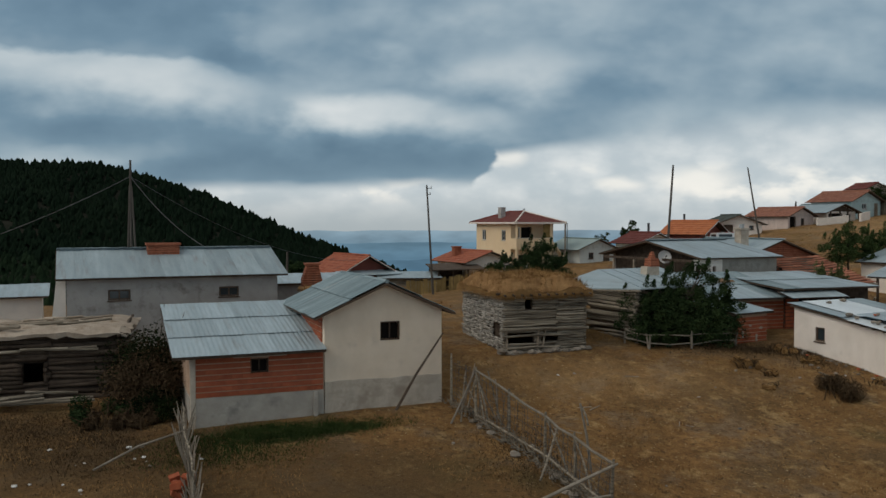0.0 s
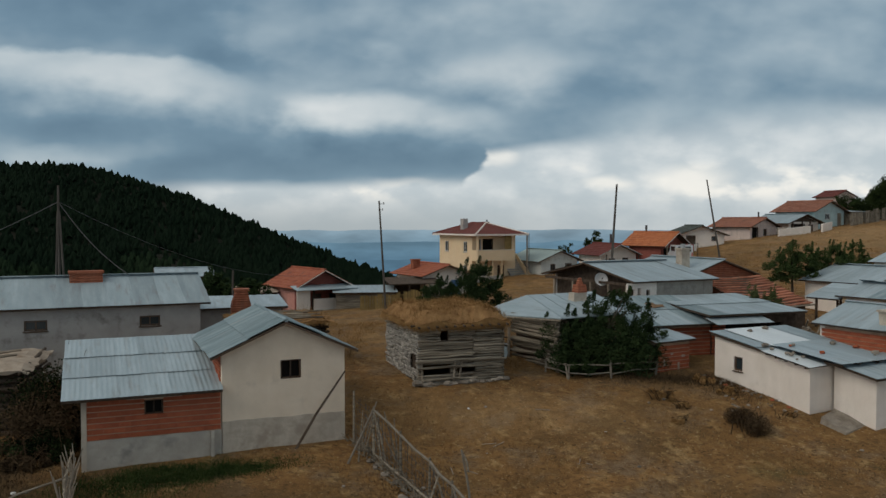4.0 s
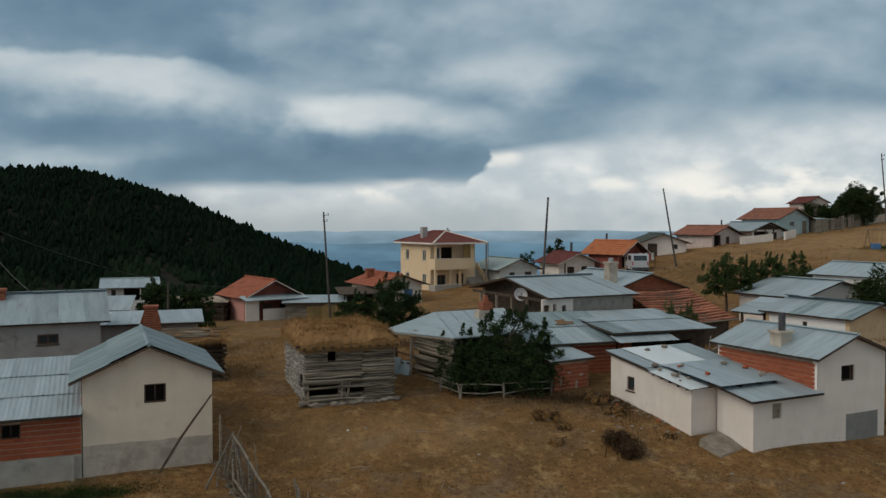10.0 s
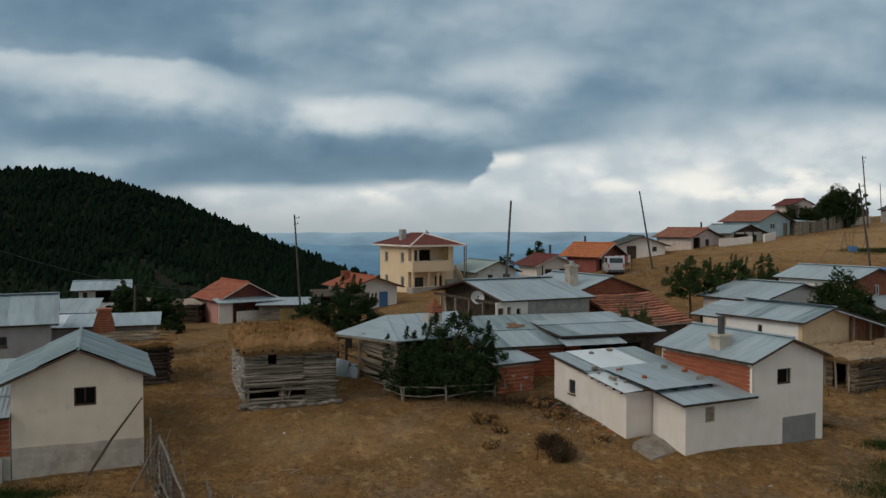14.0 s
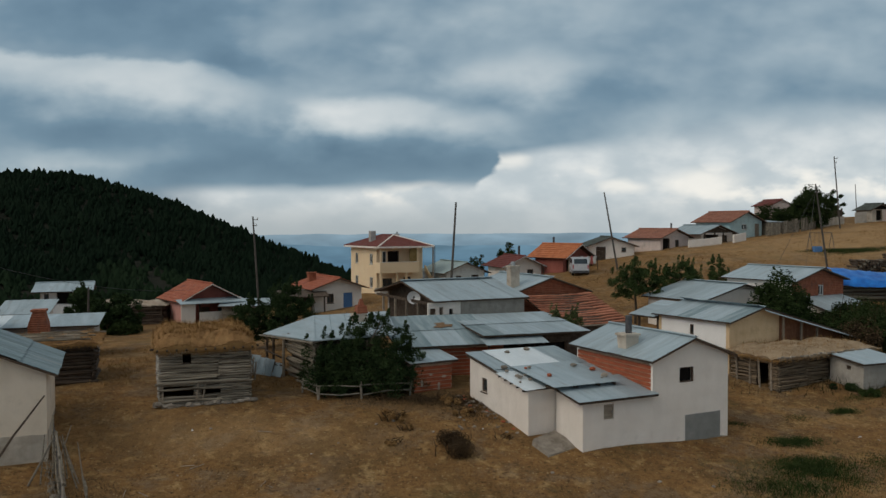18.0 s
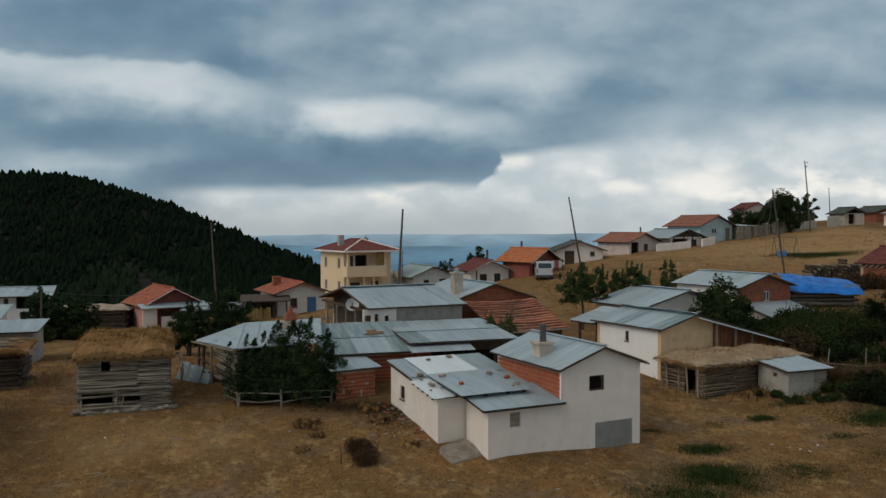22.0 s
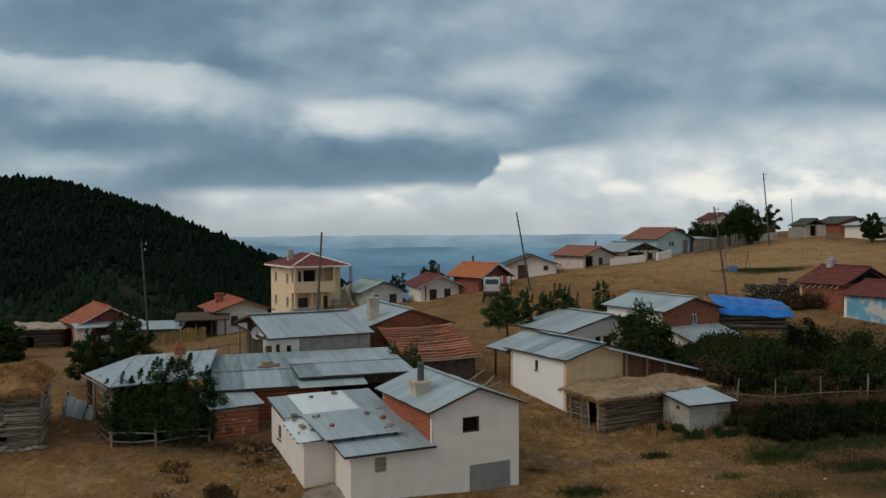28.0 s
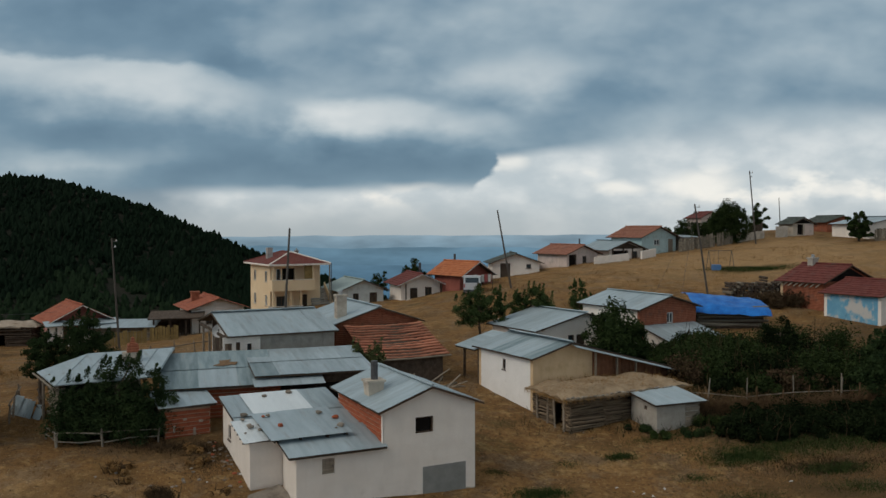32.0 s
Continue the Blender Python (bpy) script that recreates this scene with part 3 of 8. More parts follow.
class Geo:
    """Vertices and faces of one mesh."""

    def __init__(self):
        self.v, self.f = [], []

    def face(self, *pts):
        n = len(self.v)
        self.v += [tuple(p) for p in pts]
        self.f.append(tuple(range(n, n + len(pts))))

    def hexa(self, p):
        n = len(self.v)
        self.v += [tuple(q) for q in p]
        for a in ((3, 2, 1, 0), (4, 5, 6, 7), (0, 1, 5, 4), (1, 2, 6, 5), (2, 3, 7, 6), (3, 0, 4, 7)):
            self.f.append(tuple(n + k for k in a))
        return self

    def box(self, x0, x1, y0, y1, z0, z1):
        return self.hexa([(x0, y0, z0), (x1, y0, z0), (x1, y1, z0), (x0, y1, z0), (x0, y0, z1), (x1, y0, z1), (x1, y1, z1), (x0, y1, z1)])

    def slab(self, p, t):
        """A quad, counted anticlockwise from above, with the thickness t below it."""
        p = [Vector(q) for q in p]
        n = (p[1] - p[0]).cross(p[3] - p[0]).normalized() * t
        return self.hexa([q - n for q in p] + p)

    def prism(self, poly, off):
        """A polygon of 3D points pushed along off."""
        n, k = len(self.v), len(poly)
        off = Vector(off)
        self.v += [tuple(Vector(q)) for q in poly] + [tuple(Vector(q) + off) for q in poly]
        self.f.append(tuple(n + i for i in reversed(range(k))))
        self.f.append(tuple(n + k + i for i in range(k)))
        for i in range(k):
            j = (i + 1) % k
            self.f.append((n + i, n + j, n + k + j, n + k + i))
        return self

    def tube(self, pts, radii, sides=6):
        pts = [Vector(p) for p in pts]
        if isinstance(radii, (int, float)):
            radii = [radii] * len(pts)
        n0 = len(self.v)
        for i, p in enumerate(pts):
            d = (pts[min(i + 1, len(pts) - 1)] - pts[max(i - 1, 0)]).normalized()
            a = d.cross(Vector((0.31, 0.17, 0.93)) if abs(d.z) < 0.9 else Vector((1, 0, 0))).normalized()
            b = d.cross(a)
            for s in range(sides):
                an = 2 * math.pi * s / sides
                self.v.append(tuple(p + (a * math.cos(an) + b * math.sin(an)) * radii[i]))
        for i in range(len(pts) - 1):
            for s in range(sides):
                t = (s + 1) % sides
                self.f.append((n0 + i * sides + s, n0 + i * sides + t, n0 + (i + 1) * sides + t, n0 + (i + 1) * sides + s))
        self.f.append(tuple(n0 + s for s in reversed(range(sides))))
        self.f.append(tuple(n0 + (len(pts) - 1) * sides + s for s in range(sides)))
        return self

    def blob(self, c, r, rng, squash=(1, 1, 1), rough=0.25, rings=4, sides=7):
        n0 = len(self.v)
        self.v.append((c[0], c[1], c[2] + r * squash[2]))
        for i in range(1, rings):
            th = math.pi * i / rings
            for s in range(sides):
                k = r * (1 + rng.uniform(-rough, rough))
                an = 2 * math.pi * (s + 0.5 * (i % 2)) / sides
                self.v.append((c[0] + k * squash[0] * math.sin(th) * math.cos(an), c[1] + k * squash[1] * math.sin(th) * math.sin(an), c[2] + k * squash[2] * math.cos(th)))
        self.v.append((c[0], c[1], c[2] - r * squash[2]))
        last = len(self.v) - 1
        for s in range(sides):
            t = (s + 1) % sides
            self.f.append((n0, n0 + 1 + s, n0 + 1 + t))
            for i in range(rings - 2):
                a, b = n0 + 1 + i * sides, n0 + 1 + (i + 1) * sides
                self.f.append((a + s, b + s, b + t, a + t))
            a = n0 + 1 + (rings - 2) * sides
            self.f.append((a + s, last, a + t))
        return self

    def weld(self):
        """Join equal corners and drop the faces between touching pieces."""
        at, idx, vs = {}, [], []
        for p in self.v:
            k = tuple(round(c, 4) for c in p)
            if k not in at:
                at[k] = len(vs)
                vs.append(p)
            idx.append(at[k])
        count = {}
        fs = [tuple(idx[i] for i in f) for f in self.f]
        for f in fs:
            count[frozenset(f)] = count.get(frozenset(f), 0) + 1
        self.v, self.f = vs, [f for f in fs if count[frozenset(f)] == 1 and len(set(f)) > 2]
        return self

    def mesh(self, name, mat, smooth=False):
        me = bpy.data.meshes.new(name)
        me.from_pydata(self.v, [], self.f)
        me.materials.append(mat)
        if smooth:
            me.polygons.foreach_set("use_smooth", [True] * len(me.polygons))
        me.update()
        return me


def part(name, geo, mat, parent, label="", smooth=False):
    if isinstance(geo, Geo) and name in ("wall", "plinth"):
        geo.weld()
    ob = new(name, geo.mesh(name, mat, smooth) if isinstance(geo, Geo) else geo)
    ob.parent = parent
    if label:
        tagged(ob, label)
    return ob


def thing(name, x, y, z, a, label, category, group=""):
    """An Empty at the base of a thing, turned by a degrees, that parents its parts."""
    ob = new(name)
    ob.matrix_world = pose(x, y, z, 0, 0, a)
    ob.empty_display_size = 0.2
    return tagged(ob, label, category, group)


def single(name, geo, mat, label, category, group="", kind="", smooth=False, at=(0, 0, 0), a=0):
    ob = new(name, geo.mesh(name, mat, smooth))
    ob.matrix_world = pose(*at, 0, 0, a)
    return tagged(ob, label, category, group, kind)


# ---- ground ----
GX = (-45, -20, -3, 10, 20, 30, 42, 65, 100)
GY = (5, 22, 30, 35, 40, 50, 65, 80, 100, 130)
PROFILE = {
    -45: (-2.6, -0.8, -0.1, 0.3, 0.6, 0.4, -0.5, -1.5, -4.0, -11.0),
    -20: (-2.4, -0.6, 0.2, 0.6, 1.0, 0.9, 0.2, -0.6, -3.0, -10.0),
    -3: (-2.2, -0.7, 0.3, 1.2, 1.6, 1.5, 0.8, 0.1, -0.8, -8.0),
    10: (-2.6, -1.5, -0.3, 0.85, 1.4, 2.0, 1.8, 1.5, 1.4, -5.0),
    20: (-3.2, -2.0, -0.55, 0.4, 1.1, 1.9, 2.2, 2.3, 2.2, -2.0),
    30: (-3.6, -2.4, -1.25, -0.5, 0.0, 1.1, 2.5, 3.6, 4.4, 2.0),
    42: (-3.4, -2.2, -1.1, -0.3, 0.25, 1.7, 3.5, 4.7, 6.3, 6.0),
    65: (-3.0, -1.2, 0.0, 0.8, 1.5, 2.7, 4.2, 5.6, 8.1, 9.5),
    100: (-2.0, 0.0, 1.2, 2.0, 2.9, 4.4, 6.0, 7.5, 9.5, 10.9),
}
GRID = np.array([PROFILE[k] for k in GX])


def cubic(t, p0, p1, p2, p3):
    return p1 + 0.5 * t * (p2 - p0 + t * (2 * p0 - 5 * p1 + 4 * p2 - p3 + t * (3 * (p1 - p2) + p3 - p0)))


def ground_z(x, y):
    cx, cy = min(max(x, GX[0]), GX[-1] - 1e-6), min(max(y, GY[0]), GY[-1] - 1e-6)
    i = max(k for k in range(len(GX) - 1) if GX[k] <= cx)
    j = max(k for k in range(len(GY) - 1) if GY[k] <= cy)
    tx, ty = (cx - GX[i]) / (GX[i + 1] - GX[i]), (cy - GY[j]) / (GY[j + 1] - GY[j])
    col = []
    for k in range(-1, 3):
        r = GRID[min(max(i + k, 0), len(GX) - 1)]
        col.append(cubic(ty, *(r[min(max(j + q, 0), len(GY) - 1)] for q in range(-1, 3))))
    z = cubic(tx, *col)
    far = max(y - 128, 0, (-45 - x) * 0.8, (x - 150) * 0.8, -25 - y)
    z -= min(420.0, 0.22 * far)
    near = max(0.0, 1 - far / 40)
    return z + near * (0.10 * noise.noise((x * 0.21, y * 0.21, 0)) + 0.05 * noise.noise((x * 0.8, y * 0.8, 3)))


def spaced(a, b, first, grow):
    out, d = [a], first
    while out[-1] < b:
        out.append(min(b, out[-1] + d))
        d *= grow
    return out


def build_ground():
    near_x = list(np.arange(-46, 72, 0.7))
    xs = [-k for k in reversed(spaced(46.7, 4700, 1.2, 1.2))] + near_x + spaced(72, 4700, 1.2, 1.2)
    ys = [-k for k in reversed(spaced(1.0, 900, 2, 1.5))] + list(np.arange(0, 20, 2)) + list(np.arange(20, 72, 0.7)) + list(np.arange(72, 132, 1.4)) + spaced(132, 4700, 2, 1.2)
    g = Geo()
    g.v = [(x, y, ground_z(x, y)) for y in ys for x in xs]
    n = len(xs)
    g.f = [(j * n + i, j * n + i + 1, (j + 1) * n + i + 1, (j + 1) * n + i) for j in range(len(ys) - 1) for i in range(n - 1)]
    return single("ground", g, EARTH, "dry brown trodden earth with straw-coloured turf", "ground", kind="structure", smooth=True)


build_ground()

RIDGE = ((-700, 31), (-330, 34), (-200, 32.5), (-150, 31), (-111, 17.8), (-60, -3.4), (-21, -16.8), (20, -32), (90, -70))


def hill_z(x, y):
    top = np.interp(x, [p[0] for p in RIDGE], [p[1] for p in RIDGE])
    t = min(max((y - 105) / 265, 0), 1)
    back = max(0.0, y - 385) * 0.25
    rough = 2.2 * noise.noise((x * 0.02, y * 0.02, 5)) + 1.0 * noise.noise((x * 0.07, y * 0.07, 9))
    return -16 + (top + 16) * (t ** 1.15) - back + rough * t


def build_hill():
    rng = random.Random(5)
    hill = thing("wooded_hill", -100, 250, 0, 0, "steep hillside densely covered with dark pine forest", "hill")
    hill["kind"] = "structure"
    g = Geo()
    xs, ys = list(np.arange(-700, 91, 10)), list(np.arange(105, 470, 8))
    g.v = [(x + 100, y - 250, hill_z(x, y)) for y in ys for x in xs]
    n = len(xs)
    g.f = [(j * n + i, j * n + i + 1, (j + 1) * n + i + 1, (j + 1) * n + i) for j in range(len(ys) - 1) for i in range(n - 1)]
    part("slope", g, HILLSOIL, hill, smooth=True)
    pines, scrub = Geo(), Geo()
    for _ in range(33000):
        x, y = rng.uniform(-400, 60), 108 + 285 * rng.random()
        if x < 12 - 0.62 * y and rng.random() < 0.75:
            continue
        if noise.noise((x * 0.03, y * 0.03, 2)) > 0.56 and y < 300 and rng.random() < 0.6:
            continue
        along = ((x + 86) * 31 - (y - 275) * 50) / 3461
        if -0.1 < along < 1.1 and abs((x + 86) * 50 + (y - 275) * 31) / 58.8 < 5 + 7 * noise.noise((x * 0.08, y * 0.08, 4)) and rng.random() < 0.8:
            continue
        z = hill_z(x, y) - 0.4
        h = rng.uniform(1.9, 3.3) * (1.45 if rng.random() < 0.12 else 1.0)
        if y < 210:
            h *= 0.8
        t = scrub if y < 225 + 70 * noise.noise((x * 0.02, y * 0.02, 7)) else pines
        r = h * rng.uniform(0.34, 0.5)
        cx, cy, sides = x + 100, y - 250, 5
        for lo, hi, wide in ((0.05, 0.66, 1.0), (0.4, 1.05, 0.7)):
            n0 = len(t.v)
            lx, ly = rng.uniform(-0.3, 0.3) * r, rng.uniform(-0.3, 0.3) * r
            t.v.append((cx + lx, cy + ly, z + h * hi))
            an0 = rng.uniform(0, 6.28)
            ring = []
            for q in range(sides * 2):
                an = an0 + math.pi * q / sides
                rr = r * wide * (rng.uniform(0.8, 1.3) if q % 2 else rng.uniform(0.5, 0.9))
                ring.append((cx + lx + math.cos(an) * rr, cy + ly + math.sin(an) * rr, z + h * (lo + rng.uniform(-0.1, 0.12) + (0.0 if q % 2 else 0.1))))
            mid = [(cx + lx + (p[0] - cx - lx) * 0.6 * rng.uniform(0.8, 1.2), cy + ly + (p[1] - cy - ly) * 0.6 * rng.uniform(0.8, 1.2), p[2] + (z + h * hi - p[2]) * rng.uniform(0.5, 0.85)) for p in ring[::2]]
            t.v += ring + mid
            m = n0 + 1 + sides * 2
            for q in range(sides):
                w = (q + 1) % sides
                t.f += [(n0, m + q, m + w), (m + q, n0 + 1 + 2 * q, n0 + 2 + 2 * q), (m + q, n0 + 2 + 2 * q, m + w), (m + w, n0 + 2 + 2 * q, n0 + 1 + (2 * w))]
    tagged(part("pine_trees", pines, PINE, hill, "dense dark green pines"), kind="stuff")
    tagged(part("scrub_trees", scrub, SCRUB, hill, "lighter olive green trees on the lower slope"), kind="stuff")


build_hill()


def build_distance():
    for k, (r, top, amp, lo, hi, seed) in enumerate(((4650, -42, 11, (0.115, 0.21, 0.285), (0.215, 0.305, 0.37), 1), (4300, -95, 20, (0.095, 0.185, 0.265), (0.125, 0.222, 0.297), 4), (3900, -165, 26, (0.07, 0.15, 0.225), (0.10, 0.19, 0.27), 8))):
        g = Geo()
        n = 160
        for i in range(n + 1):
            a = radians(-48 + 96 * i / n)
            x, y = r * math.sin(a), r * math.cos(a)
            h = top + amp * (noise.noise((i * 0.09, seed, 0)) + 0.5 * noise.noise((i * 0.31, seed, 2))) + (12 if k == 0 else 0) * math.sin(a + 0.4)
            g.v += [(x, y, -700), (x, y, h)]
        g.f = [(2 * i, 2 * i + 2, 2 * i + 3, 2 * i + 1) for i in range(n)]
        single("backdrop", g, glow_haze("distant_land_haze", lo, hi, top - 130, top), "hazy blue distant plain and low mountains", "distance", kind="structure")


build_distance()

# ---- building kit ----


def wall_map(side, w, d, t):
    """From (along, inward, up) on a wall of a w by d building to its local x, y, z."""
    return {"f": lambda u, i, z: (u, i, z), "b": lambda u, i, z: (u, d - i, z), "l": lambda u, i, z: (i, u, z), "r": lambda u, i, z: (w - i, u, z)}[side]


def wall_with_holes(g, fm, u0, u1, z0, z1, t, holes):
    us = sorted({u0, u1, *[k for h in holes for k in (h[0], h[0] + h[2])]})
    zs = sorted({z0, z1, *[k for h in holes for k in (h[1], h[1] + h[3])]})
    for a, b in zip(us, us[1:]):
        for c, e in zip(zs, zs[1:]):
            if any(h[0] - 1e-6 <= a and b <= h[0] + h[2] + 1e-6 and h[1] - 1e-6 <= c and e <= h[1] + h[3] + 1e-6 for h in holes):
                continue
            g.hexa([fm(a, 0, c), fm(b, 0, c), fm(b, t, c), fm(a, t, c), fm(a, 0, e), fm(b, 0, e), fm(b, t, e), fm(a, t, e)])


def bar(g, fm, u0, u1, i0, i1, z0, z1):
    g.hexa([fm(u0, i0, z0), fm(u1, i0, z0), fm(u1, i1, z0), fm(u0, i1, z0), fm(u0, i0, z1), fm(u1, i0, z1), fm(u1, i1, z1), fm(u0, i1, z1)])


def add_window(parent, fm, u, z, w, h, kind):
    """kind: dark (old brown sash), white (white frame), open (hole with one post), hole, door, bluedoor, board."""
    if kind in ("open", "hole"):
        g = Geo()
        for a, b, c, e in ((0, w, 0, 0.05), (0, w, h - 0.05, h), (0, 0.05, 0.05, h - 0.05), (w - 0.05, w, 0.05, h - 0.05)):
            bar(g, fm, u + a, u + b, 0.06, 0.14, z + c, z + e)
        win = part("window", g, FRAMEDARK, parent)
        # a near-black sheet closes the hole in place of the unlit room
        g = Geo()
        bar(g, fm, u + 0.05, u + w - 0.05, 0.2, 0.22, z + 0.05, z + h - 0.05)
        part("pane", g, OPENINGSHADE, win)
        if kind == "hole":
            return
        g = Geo()
        bar(g, fm, u + w / 2 - 0.025, u + w / 2 + 0.025, 0.08, 0.12, z + 0.05, z + h - 0.05)
        part("mullion", g, WOODDARK, win)
        return
    if kind in ("door", "bluedoor", "board"):
        mt = {"door": WOODDARK, "bluedoor": BLUEDOOR, "board": WOODPALE}[kind]
        g = Geo()
        n = max(2, round(w / 0.18))
        for k in range(n):
            bar(g, fm, u + w * k / n + 0.006, u + w * (k + 1) / n - 0.006, 0.08 + 0.006 * (k % 2), 0.13, z, z + h)
        d = part("door" if kind != "board" else "shutter", g, mt, parent)
        g = Geo()
        bar(g, fm, u + w * 0.82, u + w * 0.9, 0.03, 0.08, z + h * 0.45, z + h * 0.5)
        part("handle", g, IRON, d)
        return
    mt = FRAMEWHITE if kind == "white" else FRAMEDARK
    fw = 0.07
    g = Geo()
    for a, b, c, e in ((0, w, 0, fw), (0, w, h - fw, h), (0, fw, fw, h - fw), (w - fw, w, fw, h - fw)):
        bar(g, fm, u + a, u + b, 0.05, 0.13, z + c, z + e)
    if w > 0.55:
        bar(g, fm, u + w / 2 - 0.03, u + w / 2 + 0.03, 0.055, 0.12, z + fw, z + h - fw)
    win = part("window", g, mt, parent)
    g = Geo()
    bar(g, fm, u + fw, u + w - fw, 0.09, 0.1, z + fw, z + h - fw)
    part("pane", g, GLASS, win)
    g = Geo()
    bar(g, fm, u - 0.05, u + w + 0.05, -0.05, 0.05, z - 0.06, z - 0.004)
    part("sill", g, CEMENT if kind == "white" else FRAMEDARK, win)


def sheet_mesh(w, l, mat, period=0.14):
    """One corrugated sheet, w along x, l along y, with a slightly curled edge."""
    g = Geo()
    amp = 0.011 if period < 0.13 else 0.006 if period < 0.2 else 0.0035
    n = max(8, int(round(w / period)) * 4)
    cols = []
    for i in range(n + 1):
        x = w * i / n
        z = amp * math.sin(2 * math.pi * x / period)
        cols.append((x, z))
    for y in (0, l):
        g.v += [(x, y, z) for x, z in cols]
    for y in (0, l):
        g.v += [(x, y, z - 0.004) for x, z in cols]
    m = n + 1
    for i in range(n):
        g.f += [(i, i + 1, m + i + 1, m + i), (2 * m + i + 1, 2 * m + i, 3 * m + i, 3 * m + i + 1), (i, 2 * m + i, 2 * m + i + 1, i + 1)]
    return g.mesh("roof_sheet", mat)


def frame_of(p, u, v):
    u, v = Vector(u), Vector(v)
    x = u.normalized()
    n = x.cross(v).normalized()
    y = n.cross(x)
    m = Matrix((x, y, n)).transposed().to_4x4()
    m.translation = Vector(p)
    return m


def sheeted(roof, p, u, v, nu, nv, mat, rng, odd=(), lift=0.03, period=0.14):
    """Corrugated sheets laid from the eave corner p along u and up v, the upper ones over the lower."""
    u, v = Vector(u), Vector(v)
    lu, lv = u.length / nu, v.length / nv
    skew = v - u.normalized() * v.dot(u.normalized())
    meshes = {}
    for j in range(nv):
        for i in range(nu):
            mt = odd[rng.randrange(len(odd))] if odd and rng.random() < 0.13 else mat
            if mt.name not in meshes:
                meshes[mt.name] = sheet_mesh(lu * 1.035, (skew.length / nv) * 1.06, mt, period)
            ob = part("roof_sheet", meshes[mt.name], mt, roof)
            q = Vector(p) + u * (i / nu) + v * (j / nv)
            m = frame_of(q, u, v)
            ob.matrix_basis = m @ pose(rng.uniform(-0.012, 0.012), rng.uniform(-0.025, 0.012), lift + 0.035 * j + 0.006 * (i % 2), rng.uniform(-0.15, 0.25), 0, rng.uniform(-0.25, 0.25))


def roof_slope(parent, p, u, v, mat, rng, sheets=None, tiles=False, odd=(), thick=0.07, period=0.14):
    """One slope: boards below and sheets, or a tiled slab with stepped courses."""
    p, u, v = Vector(p), Vector(u), Vector(v)
    if tiles:
        n = max(4, int(v.length / 0.42))
        nrm = u.cross(v).normalized()
        roof = part("roof", Geo().slab([p, p + u, p + u + v, p + v], 0.05), WOODDARK, parent)
        for k in range(n):
            a, b = p + v * (k / n), p + v * min(1.0, (k + 1.12) / n)
            part("tile_course", Geo().slab([a + nrm * 0.05, a + u + nrm * 0.05, b + u + nrm * 0.012, b + nrm * 0.012], 0.04), mat, roof)
        return roof
    g = Geo().slab([p, p + u, p + u + v, p + v], thick)
    roof = part("roof", g, WOODDARK, parent)
    sheeted(roof, p, u, v, sheets[0], sheets[1], mat, rng, odd, period=period)
    return roof


def ragged(g, fm, u0, u1, z0, z1, proud=0.012, wave=0.05):
    """A thin coat of render with an uneven edge."""
    n = max(8, int((u1 - u0) / 0.16))
    for k in range(n):
        ua, ub = u0 + (u1 - u0) * k / n, u0 + (u1 - u0) * (k + 1) / n
        za, zb = (z1 + wave * (noise.noise((q * 2.3, u1, z1)) + 0.5 * noise.noise((q * 7, u1, 3))) for q in (ua, ub))
        g.hexa([fm(ua, -proud, z0), fm(ub, -proud, z0), fm(ub, 0.02, z0), fm(ua, 0.02, z0), fm(ua, -proud, za), fm(ub, -proud, zb), fm(ub, 0.02, zb), fm(ua, 0.02, za)])
    g.weld()


